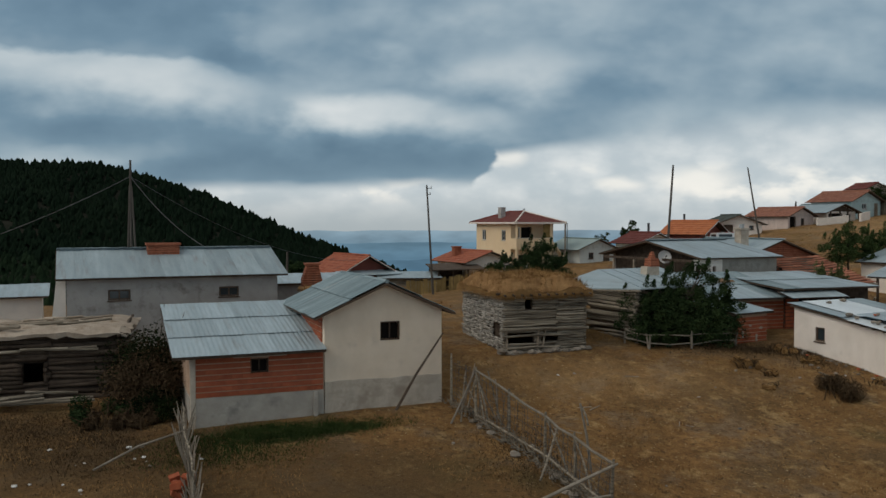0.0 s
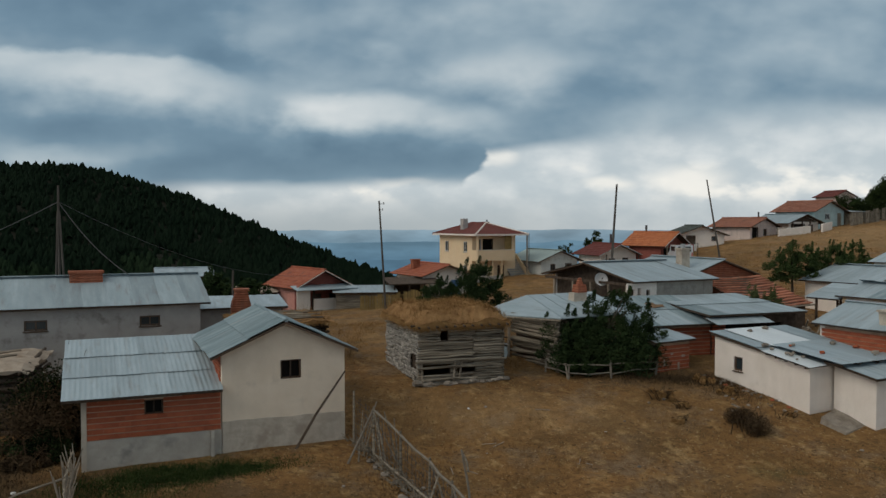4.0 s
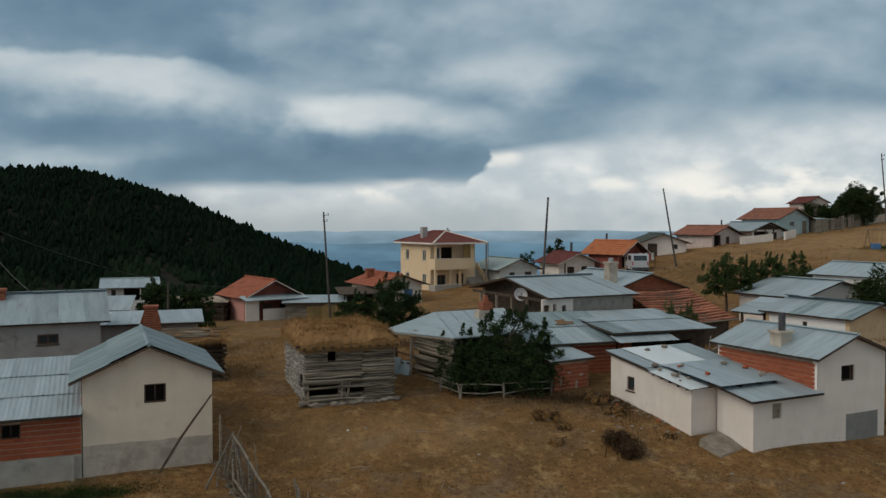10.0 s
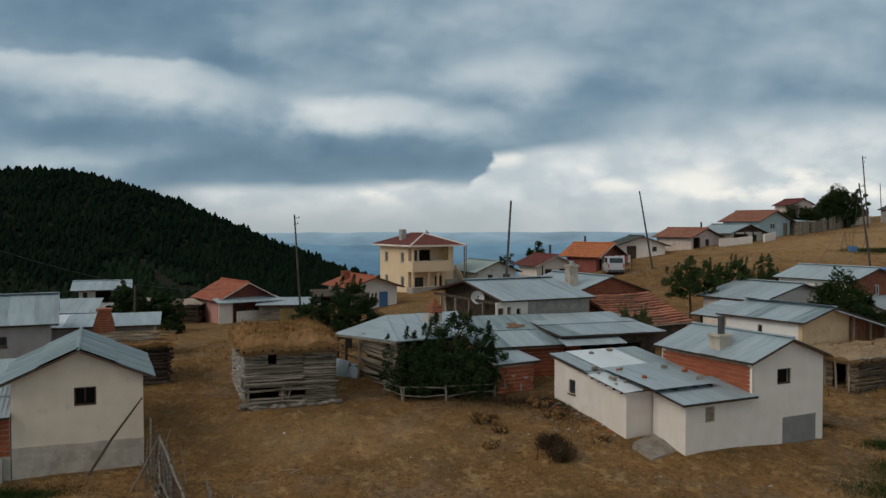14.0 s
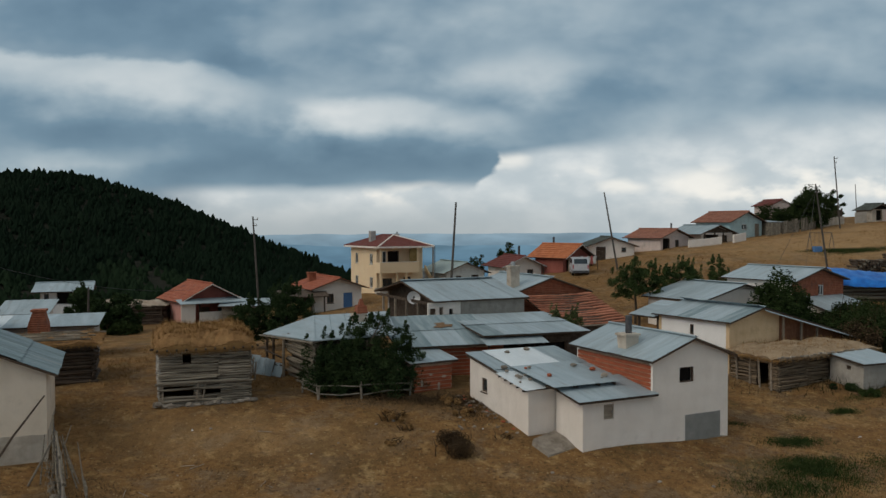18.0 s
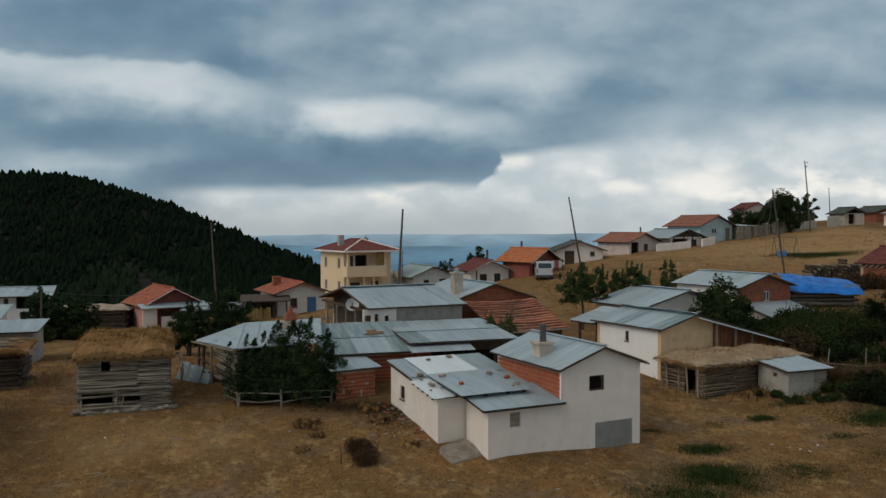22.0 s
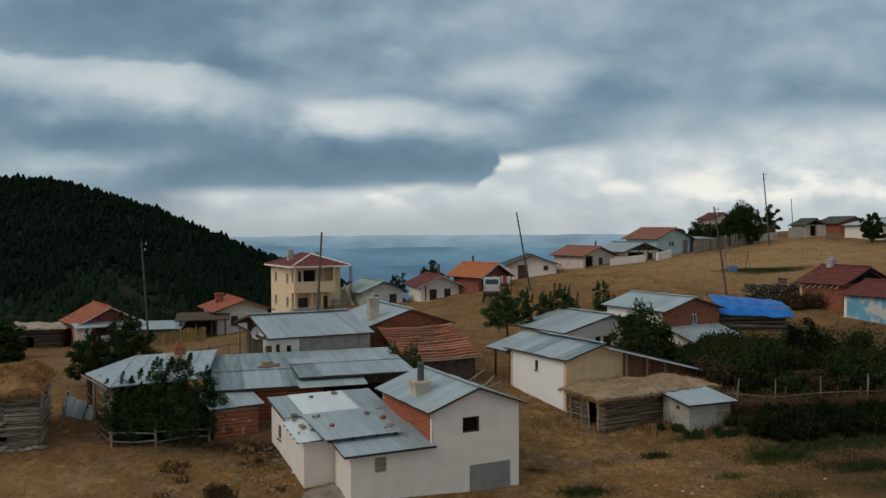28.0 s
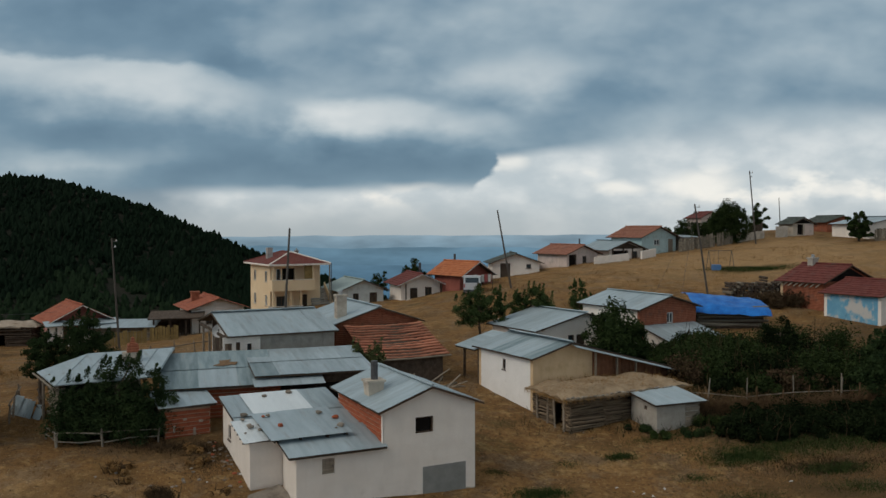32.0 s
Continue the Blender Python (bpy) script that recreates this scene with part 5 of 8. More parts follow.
# long grey house
house_d = gable_house("long_house", -16.13, 35.99, 0.75, 24, 9.1, 7.0, 3.56, 1.02, GREYWALL, "long low grey rendered house with tin roof", ZINCMID, axis="x", sheets=(9, 1), over=0.35, gover=0.4,
            windows=(("f", 1.66, 2.55, 0.92, 0.46, "dark"), ("f", 6.4, 2.55, 0.9, 0.46, "dark")), period=0.3,
            chimneys=((4.25, 2.95, 1.45, 0.7, 4.0, 4.98, BRICKWALL),))
part("buttress", Geo().hexa([(-0.85, 0.2, -0.7), (-0.03, 0.2, -0.7), (-0.03, 1.0, -0.7), (-0.85, 1.0, -0.7), (-0.4, 0.3, 3.5), (-0.03, 0.3, 3.5), (-0.03, 0.9, 3.5), (-0.4, 0.9, 3.5)]), WHITE, house_d, "whitewashed buttress")
shed("outhouse", -26.3, 43.0, 0.9, 24, 5.2, 3.0, 1.8, 2.15, WHITE, "low whitewashed outhouse with a pale tin roof", ZINC, (4, 1), (), (0.3, 0.2, 0.3, 0.3), period=0.4)

# white house with its low extension
C_AT, C_A = (23.54, 33.94), 26.0
house_c = gable_house("white_house", *C_AT, -0.3, C_A, 4.12, 5.5, 3.68, 0.75, WHITE, "off-white plastered gabled house with grey tin roof", ZINC, over=0.3, gover=0.25, sheets=(6, 1),
                      windows=(("f", 1.4, 2.6, 0.8, 0.66, "hole"),), period=0.3, walls={"l": MORTAR})
wl = [o for o in house_c.children if o.name.startswith("wall")]
fm = wall_map("f", 4.12, 5.5, 0.25)
g = Geo()
ragged(g, fm, 1.72, 3.68, 0.02, 1.2)
part("cement_patch", g, PATCH, house_c, "grey cement patch over a closed doorway")
brick_face(wl[2], wall_map("l", 4.12, 5.5, 0.25), 0.12, 5.4, 2.35, 3.6, random.Random(8))
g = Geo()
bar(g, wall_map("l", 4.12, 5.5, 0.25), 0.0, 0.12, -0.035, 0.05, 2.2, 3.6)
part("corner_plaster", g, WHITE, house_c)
g = Geo()
ragged(g, fm, 0.02, 4.1, -0.6, 0.1, 0.008, 0.05)
part("stained_base", g, FOOTING, house_c, "grimy plaster along the foot of the wall")
LX, LY = math.cos(radians(C_A)), math.sin(radians(C_A))


def c_at(u, v):
    return C_AT[0] + u * LX - v * LY, C_AT[1] + u * LY + v * LX


ext, ext_w, rng = shed("white_lean_to", *c_at(-3.55, 0), -0.25, C_A, 3.55, 2.13, 2.2, 2.55, WHITE, "whitewashed lean-to with overlapping tin roof", ZINC, (3, 1),
                       (("f", 1.02, 1.38, 0.5, 0.62, "board"),), (0.28, 0.0, 0.35, 0.06), skip="b", period=0.35, category="lean-to")
g = Geo()
ragged(g, wall_map("f", 3.55, 2.13, 0.22), 0.02, 3.53, -0.6, 0.12, 0.008, 0.05)
part("stained_base", g, FOOTING, ext, "grimy plaster along the foot of the wall")
ext2, ext2_w, rng = shed("white_store", *c_at(-4.85, 2.0), -0.1, C_A, 4.83, 5.2, 2.25, 2.95, WHITE, "whitewashed store room with pale tin roof", ZINC, (4, 2),
                         (("l", 3.55, 1.55, 0.5, 0.62, "dark"),), (0.03, 0.15, 0.12, 0.0), period=0.35, category="store", sink=0.9, odd=(ZINCMID,))
store_roof = [o for o in ext2.children if o.name.startswith("roof")][0]
sheeted(store_roof, (0.8, 2.4, 2.25 + 0.135 * 2.4 + 0.15), (2.6, 0, 0), (0, 2.9, 0.39), 2, 1, ZINCNEW, rng, lift=0.03, period=0.35)
sheeted(store_roof, (0.6, -0.98, 2.49), (3.3, 0, 0), (0, 3.3, 0.33), 3, 1, ZINC, rng, lift=0.03, period=0.35, odd=(ZINCMID,))
for u in (0.75, 1.8, 2.9, 3.7):
    part("batten", Geo().box(u, u + 0.06, -0.9, -0.1, 2.38, 2.46), WOODDARK, ext2)
# pale chimney with a stub of pipe
ch = part("chimney", Geo().hexa([(0.2, 2.05, 3.6), (0.8, 2.05, 3.6), (0.8, 2.6, 3.6), (0.2, 2.6, 3.6), (0.14, 2.0, 4.42), (0.86, 2.0, 4.42), (0.86, 2.65, 4.42), (0.14, 2.65, 4.42)]), FOOTING, house_c, "grimy pale plastered chimney")
part("cap", Geo().box(0.08, 0.92, 1.95, 2.7, 4.424, 4.52), FOOTING, ch)
part("flue", Geo().tube([(0.52, 2.3, 4.5), (0.52, 2.3, 5.3)], 0.15, 10), IRON, ch, "sooty grey stove pipe")
pp = c_at(-5.12, 1.8)
awn = thing("tin_awning", pp[0], pp[1], 2.23, C_A, "bright sheet of tin weighted with stones", "awning")
sheeted(awn, (0, 0, 0), (0.98, 0, 0.02), (0, 2.35, 0.33), 2, 1, ZINCNEW, rng, lift=0.0, period=0.2)
for k in range(5):
    part("rafter_end", Geo().tube([(-0.02, 0.2 + 0.5 * k, -0.05 + 0.07 * k), (0.5, 0.2 + 0.5 * k, -0.04 + 0.07 * k)], 0.04, 6), WOODDARK, awn)
for k in range(20):
    rr = rng.uniform(0.05, 0.11) if k < 14 else rng.uniform(0.1, 0.15)
    u, v = (rng.uniform(-4.9, -4.1), rng.uniform(1.9, 4.2)) if k < 10 else (rng.uniform(-4.0, -0.9), rng.uniform(1.6, 4.2)) if k < 17 else ((-3.1, 6.8), (-1.9, 7.0), (-4.5, 4.6))[k - 17]
    q = c_at(u, v)
    top = 2.36 + 0.115 * (v - 1.05) + 0.05 if u > -4.1 and v < 4.3 else 2.26 + 0.135 * (v - 1.9) + 0.05
    single("stone", Geo().blob((0, 0, 0), rr, rng, (1.2, 1, 0.7)), BRICK if k in (11, 13, 15) else STONE, "field stone weighing down the tin roof" if k not in (11, 13, 15) else "broken red brick lying on the tin roof", "stone", "stones on the roof",
           at=(q[0], q[1], top + rr * 0.45))
for k in range(34):
    rr = rng.uniform(0.03, 0.085)
    q = c_at(-4.95 - 0.75 * rng.random() ** 1.6, rng.uniform(2.2, 7.4))
    single("stone", Geo().blob((0, 0, 0), rr, rng, (1.3, 1, 0.7)), (STONE, DARKSTONE, DARKSTONE, BRICK, DARKSTONE)[k % 5], "broken stone at the foot of the store wall", "stone", "rubble by the store",
           at=(q[0], q[1], ground_z(*q) + rr * 0.3))
g = Geo()
ragged(g, wall_map("l", 4.83, 5.2, 0.22), 0.02, 5.18, -0.9, 0.28, 0.008, 0.12)
part("stained_base", g, FOOTING, ext2, "grimy plaster along the foot of the wall")
ramp = Geo().hexa([(0, -0.1, -0.5), (2.0, -0.2, -0.5), (1.9, 1.3, -0.5), (0.1, 1.1, -0.5), (0.1, -0.05, 0.02), (1.85, -0.1, 0.08), (1.7, 1.2, 0.52), (0.25, 1.0, 0.42)])
q = c_at(-5.15, 0.2)
single("stone_slab", ramp, STONE, "tilted rough brown stone slab at the foot of the white wall", "slab", at=(q[0], q[1], -0.05), a=C_A + 12)

# log barn with a heaped straw roof
barn, rng = log_barn("log_barn", 2.54, 35.1, 1.3, 20, 3.85, 4.6, 2.4, "weathered log barn on rough stones under a heaped straw roof", r=0.057, messy=0.026,
                     breaks=(2.45,), holes=(("f", 0.95, 1.75, 0.36, 0.42), ("f", 0.15, 0.3, 1.25, 0.42), ("f", 1.75, 0.35, 0.8, 0.3)), sides="fr", over=0.05)
straw_mound(barn, 3.85, 4.6, 2.42, 0.6, rng, THATCH, 0.22, 12000, flat=0.17)
for k in range(16):
    me = Geo().blob((0, 0, 0), rng.uniform(0.11, 0.2), rng, (1.3, 0.9, 0.7)).mesh("foundation_stone", STONE)
    ob = part("foundation_stone", me, STONE, barn)
    ob.location = (k * 0.27 - 0.1, rng.uniform(-0.14, -0.02), -0.06 + rng.uniform(-0.05, 0.08))
for u in (0.12, 1.5, 1.72):
    part("prop", Geo().tube([(u, -0.1, -0.15), (u + rng.uniform(-0.06, 0.2), -0.06, 0.85)], 0.045, 6), WOODPALE, barn)
for zz, ua, ub in ((0.62, -0.1, 3.0), (0.88, -0.2, 3.95), (0.12, 0.1, 2.6), (2.42, -0.4, 4.2)):
    part("beam", Geo().tube([(ua, -0.12, zz), ((ua + ub) / 2, -0.13, zz + 0.03), (ub, -0.12, zz - 0.02)], 0.05, 7), WOOD if zz < 2 else WOODDARK, barn)
for k in range(11):
    part("rafter_end", Geo().tube([(-0.1 + 0.4 * k, -0.42, 2.36), (-0.1 + 0.4 * k + rng.uniform(-0.05, 0.05), 0.3, 2.44)], 0.045, 6), WOODDARK, barn)
LIMED = material("limed_timber", (0.20, 0.185, 0.16), (0.46, 0.43, 0.385), 5, 0.93, bump=0.6, fine=24, stain=(0.12, 0.10, 0.085), stain_at=(0.55, 0.7), stain_scale=4, vary=0.3)
log_face([o for o in barn.children if o.name.startswith("wall")][2], wall_map("l", 3.85, 4.6, 0.12), 4.6, -0.1, 2.4, rng, LIMED, 0.048, 0.03, breaks=tuple(0.46 * k for k in range(1, 10)), holes=[(0.3, 0.55, 0.8, 0.6)], messy=0.03)

# log barn with a tin roof behind the tree
barn2, rng = log_barn("log_barn", 8.75, 38.0, 1.25, 30, 3.3, 3.4, 2.35, "dark log barn with a faded tin roof over an open side", messy=0.06, r=0.075, mat=WOOD, over=0.12)
rf = part("roof", Geo().slab([(-0.2, -0.5, 2.5), (4.15, -0.5, 2.5), (6.15, 4.85, 3.05), (1.85, 4.85, 3.05)], 0.05), ZINC, barn2)
for k in range(6):
    xa = -0.1 + 0.84 * k
    part("seam", Geo().tube([(xa, -0.52, 2.515), (xa + 2.0, 4.85, 3.065)], 0.012, 5), ZINCOLD, rf)
part("roof_hip", Geo().prism([(-0.2, -0.5, 2.45), (1.85, 4.85, 3.0), (-0.4, 6.3, 2.05)], (0, 0, 0.05)), ZINC, barn2)
part("roof_hip", Geo().prism([(1.85, 4.85, 3.0), (6.15, 4.85, 3.0), (4.0, 6.6, 2.1), (-0.4, 6.3, 2.05)], (0, 0, 0.05)), ZINC, barn2)
for k in range(5):
    part("rafter_end", Geo().tube([(0.2 + 0.85 * k, -0.45, 2.3), (0.3 + 0.85 * k, 0.4, 2.34)], 0.05, 6), WOODDARK, barn2)
part("eaves_pole", Geo().tube([(-0.3, -0.6, 2.4), (-0.42, 3.0, 2.2), (-0.55, 6.5, 2.0)], 0.05, 6), WOOD, barn2)
for u, v, zt in ((-0.36, 3.3, 2.15), (-0.34, 4.9, 2.08), (-0.3, 6.1, 2.0)):
    part("post", Geo().tube([(u, v, -0.4), (u + 0.03, v, zt)], 0.07, 7), WOODPALE if v < 4 else WOODDARK, barn2)
for zz in (0.35, 0.8, 1.2):
    part("rail", Geo().tube([(-0.4, 3.4, zz), (-0.38, 6.1, zz + 0.05)], 0.045, 6), WOODDARK, barn2)
stack_b = thing("brick_chimney", 10.45, 42.3, 1.5, 25, "pale plastered chimney with a red brick head", "chimney")
part("chimney_shaft", Geo().hexa([(-0.6, -0.3, 0), (0.45, -0.3, 0), (0.45, 0.3, 0), (-0.6, 0.3, 0), (-0.42, -0.25, 3.0), (0.32, -0.25, 3.0), (0.32, 0.25, 3.0), (-0.42, 0.25, 3.0)]), FOOTING, stack_b)
part("brick_head", Geo().hexa([(-0.22, -0.27, 3.004), (0.35, -0.27, 3.004), (0.35, 0.27, 3.004), (-0.22, 0.27, 3.004), (-0.18, -0.22, 3.4), (0.3, -0.22, 3.4), (0.3, 0.22, 3.4), (-0.18, 0.22, 3.4)]), BRICKWALL, stack_b)
part("pot", Geo().hexa([(-0.08, -0.13, 3.404), (0.2, -0.13, 3.404), (0.2, 0.13, 3.404), (-0.08, 0.13, 3.404), (0.0, -0.07, 3.72), (0.12, -0.07, 3.74), (0.12, 0.07, 3.74), (0.0, 0.07, 3.72)]), BRICKWALL, stack_b, "narrow clay cowl")
# brick shed and the low tin-roofed stables
s1, s1w, rng = shed("brick_shed", 13.4, 38.3, 1.05, 30, 2.03, 2.2, 1.45, 1.75, MORTAR, "small red brick shed with a tin lid", ZINC, (2, 1), (), (0.2, 0.1, 0.3, 0.25), period=0.3)
brick_face(s1w["f"], wall_map("f", 2.03, 2.2, 0.22), 0.0, 2.03, -0.15, 1.4, rng)
for u, z, w, h in ((0.35, 0.35, 0.1, 0.34), (0.8, 0.85, 0.16, 0.12), (1.25, 0.1, 0.12, 0.4), (1.5, 0.7, 0.2, 0.1)):
    g = Geo()
    ragged(g, wall_map("f", 2.03, 2.2, 0.22), u, u + w, z, z + h, proud=0.036)
    part("mortar_smear", g, FOOTING, s1)
p1, p1w, rng = shed("low_stable", 13.9, 41.1, 1.25, 17, 3.3, 4.2, 1.75, 2.55, MORTAR, "low brick stable under patched old tin", ZINCOLD, (3, 2), (), (0.5, 0.2, 1.6, 0.5), odd=(ZINC,), period=0.3, category="stable")
brick_face(p1w["f"], wall_map("f", 3.3, 4.2, 0.22), 0.0, 3.3, -0.1, 1.7, rng)
p2, p2w, rng = shed("long_stable", 17.1, 41.9, 1.2, 19, 5.2, 4.7, 2.17, 2.52, WOODDARK, "long open stable under a patched tin roof", ZINC, (5, 2),
                    (("f", 0.8, 0.2, 3.6, 1.5, "open"),), (0.45, 0.4, 0.5, 0.35), odd=(ZINCOLD,), period=0.3, category="stable")
brick_face(p2w["f"], wall_map("f", 5.2, 4.7, 0.22), 0.0, 0.78, -0.1, 2.0, rng)
sheeted([o for o in p2.children if o.name.startswith("roof")][0], (-0.6, -1.15, 1.82), (3.4, 0, 0), (0, 0.9, 0.22), 3, 1, ZINC, rng, lift=0.03, period=0.3)
for u in (-0.4, 1.2, 2.6):
    part("batten", Geo().tube([(u, -1.1, 1.78), (u, 0.1, 2.05)], 0.04, 6), WOODDARK, p2)
single("rusty_sheet", Geo().prism([(0, 0.1, 0.02), (0.5, 0, 0.0), (0.9, 0.15, 0.03), (1.1, 0.1, 0.02), (1.25, 0.5, 0.095), (0.8, 0.55, 0.105), (0.9, 0.9, 0.17), (0.3, 0.8, 0.15), (0.35, 0.4, 0.076)], (0, 0, 0.012)), material("rusty_board", (0.14, 0.085, 0.045), (0.25, 0.155, 0.085), 4), "rusty brown sheet lying on the tin roof", "sheet", at=(14.2, 43.4, 3.585), a=17)

# house with the wide tin roof and a timber porch
# CEMENT on the front and wing wall carries the shade of the soffit
house_e = gable_house("tin_roofed_house", 14.73, 47.02, 2.0, 26, 4.7, 8.4, 2.72, 0.8, GREYWALL, "grey village house with a broad new tin roof", ZINC, axis="x", sheets=(6, 1), over=0.45, gover=0.8, walls={"l": WOODDARK, "f": CEMENT},
                      windows=(("f", 0.3, 1.72, 0.3, 0.55, "dark"),), period=0.4)
g = Geo()
wall_with_holes(g, lambda u, i, q: wall_map("f", 4.7, 8.4, 0.25)(u, i - 0.14, q), -1.0, 1.05, -0.5, 2.62, 0.13, [(-0.9, 1.3, 0.4, 1.0), (-0.3, 1.2, 0.25, 1.15), (0.32, 1.74, 0.26, 0.5)])
part("porch_front", g, WHITE, house_e, "whitewashed front with narrow openings")
g = Geo()
bar(g, wall_map("f", 4.7, 8.4, 0.25), 4.72, 5.4, 0.0, 0.2, -0.5, 2.6)
part("wing_wall", g, CEMENT, house_e)
porch = thing("timber_porch", 14.0, 46.9, 2.0, 26, "open timber porch under the gable end", "porch")
for v in (0.1, 1.7, 3.4, 5.2, 7.2):
    part("post", Geo().box(-0.06, 0.06, v - 0.06, v + 0.06, -0.6, 2.45), WOODPALE, porch)
part("rail", Geo().box(-0.05, 0.05, 0.16, 7.2, 0.75, 0.85), WOOD, porch)
part("tie_beam", Geo().box(-0.06, 0.06, -0.2, 8.2, 2.46, 2.6), WOODDARK, porch)
for k in range(16):
    part("baluster", Geo().box(-0.02, 0.02, 0.3 + 0.42 * k, 0.36 + 0.42 * k, -0.4, 0.745), WOODPALE, porch)
satellite_dish(12.95, 49.3, 4.65, 0.4, 6, "round pale satellite dish on the house corner")
gable_house("brick_house", 19.2, 53.1, 2.15, 25, 5.6, 6.5, 2.45, 0.9, BRICKWALL, "red brick gabled house with a tin roof", ZINC, sheets=(5, 1), over=0.35, period=0.4,
            chimneys=((0.7, 1.2, 0.66, 0.55, 2.4, 4.2, FOOTING),))


def tiled_lean_to():
    """A low roof of old clay tiles laid in crooked courses."""
    rng = random.Random(12)
    ob = thing("tiled_shed", 21.65, 48.85, 1.7, 25, "low shed under crooked old clay tiles", "shed")
    w, d, z0, z1 = 5.0, 4.4, 1.3, 2.8
    part("wall", Geo().box(0.2, w - 0.2, 0.3, 0.5, -0.6, 1.2), WOODDARK, ob)
    part("wall", Geo().box(0.2, 0.4, 0.6, d, -0.6, 1.25), STONE, ob)
    part("wall", Geo().box(w - 0.4, w - 0.2, 0.6, d, -0.6, 1.25), WOODDARK, ob)
    roof = part("roof", Geo().slab([(0, 0, z0), (w, 0, z0), (w, d, z1), (0, d, z1)], 0.06), WOODDARK, ob)
    n = 13
    for k in range(n):
        g = Geo()
        m = 42
        ya, yb = d * k / n, d * (k + 1.25) / n
        za, zb = z0 + (z1 - z0) * k / n + 0.15, z0 + (z1 - z0) * (k + 1.25) / n + 0.03
        sagk = lambda x: 0.05 * noise.noise((x * 0.8, k * 0.5, 1)) - 0.09 * math.sin(math.pi * x / w) + 0.02 * noise.noise((x * 4, k, 7))
        for i in range(m + 1):
            x = -0.1 + (w + 0.2) * i / m
            r = 0.004 * (1 if i % 2 else -1)
            g.v += [(x, ya + 0.05 * noise.noise((x, k, 4)), za + r + sagk(x)), (x, yb, zb + r + sagk(x))]
        for i in range(m + 1):
            x, y, z = g.v[2 * i]
            g.v.append((x, y, z - 0.06))
        for i in range(m):
            g.f += [(2 * i, 2 * i + 2, 2 * i + 3, 2 * i + 1), (2 * m + 2 + i, 2 * m + 3 + i, 2 * i + 2, 2 * i)]
        part("tile_course", g, TILEPIECE, roof)
    part("eaves_board", Geo().tube([(-0.2, -0.03, z0 - 0.02), (w * 0.5, -0.06, z0 - 0.06), (w + 0.2, -0.02, z0)], 0.06, 6), WOODPALE, roof)


tiled_lean_to()

# far side of the yard: white house, straw-roofed barn, block hut
house_f = gable_house("long_white_house", 30.75, 46.0, 0.7, 29, 10.0, 5.6, 2.85, 0.65, TANWALL, "long house with a white side wall and tan gable", ZINC, ridge=0.244, hr=1.53, over=0.3, gover=0.3, sheets=(6, 1),
            walls={"l": LIMEWHITE, "f": TANWALL}, windows=(("l", 2.7, 1.85, 0.32, 0.6, "dark"), ("f", 4.25, 0.1, 0.9, 1.3, "open"), ("f", 5.4, 0.1, 2.6, 1.3, "open")), period=0.4, odd=(ZINCOLD,))
fp = thing("open_porch", 28.05, 50.9, 1.0, 29, "open porch on timber posts beside the white house", "porch")
for v in (0.2, 1.9):
    for u in (0.1, 2.2):
        part("post", Geo().box(u - 0.06, u + 0.06, v - 0.06, v + 0.06, -0.6, 2.3), WOODDARK, fp)
roof_slope(fp, (-0.3, 0.05, 2.3), (2.75, 0, 0.75), (0, 2.3, 0.0), ZINC, random.Random(2), (3, 1), period=0.4)
LOGBROWN = material("brown_weathered_log", (0.07, 0.05, 0.034), (0.30, 0.225, 0.15), 4, 0.9, bump=0.6, fine=30, stretch=(0.25, 3, 3), vary=0.3)
barn3, rng = log_barn("log_barn", 32.3, 42.95, 0.2, 29, 7.6, 3.05, 1.75, "low log barn with a flat straw and clay roof", mat=LOGBROWN, sides="fl", messy=0.045, r=0.052, over=0.08, holes=(("l", 0.6, -0.2, 0.8, 1.6),), breaks=(2.2, 4.1))
straw_mound(barn3, 7.6, 3.05, 1.78, 0.36, rng, CLAYTAN, 0.42, 1800, "straw_roof", 0.22)
for k in range(16):
    part("rafter_end", Geo().tube([(0.1 + 0.45 * k, -0.5, 1.68 + rng.uniform(-0.03, 0.03)), (0.1 + 0.45 * k, 0.3, 1.74)], 0.05, 6), WOODDARK, barn3)
for k in range(26):
    part("roof_stone", Geo().blob((-0.35 + 0.27 * k, -0.4 + rng.uniform(-0.06, 0.1), 1.86 + rng.uniform(-0.03, 0.05)), rng.uniform(0.06, 0.12), rng, (1.3, 0.9, 0.6)), STONE, barn3)
for v, lean in ((0.35, 0.1), (1.05, -0.05), (1.75, 0.12), (2.6, 0.0)):
    part("post", Geo().tube([(-0.12, v, -0.4), (-0.14 + lean, v + 0.1, 1.72)], 0.06, 6), WOODPALE, barn3)
for k in range(14):
    part("foundation_stone", Geo().blob((0.1 + 0.32 * k, -0.1 + rng.uniform(-0.08, 0.05), -0.08), rng.uniform(0.12, 0.22), rng, (1.3, 0.9, 0.7)), STONE, barn3)
hut, hutw, rng = shed("block_hut", 36.6, 42.65, 0.2, 22, 2.55, 2.2, 1.5, 1.75, CEMENT, "small grey cement hut with a loose tin roof", ZINC, (2, 1), (("l", 0.8, 1.1, 0.3, 0.22, "open"),), (0.25, 0.15, 0.25, 0.3), period=0.25, category="hut")
for k in range(6):
    part("side_board", Geo().box(1.75, 2.6, -0.04, -0.004, 0.05 + 0.26 * k, 0.26 + 0.26 * k), WOODPALE, hut)
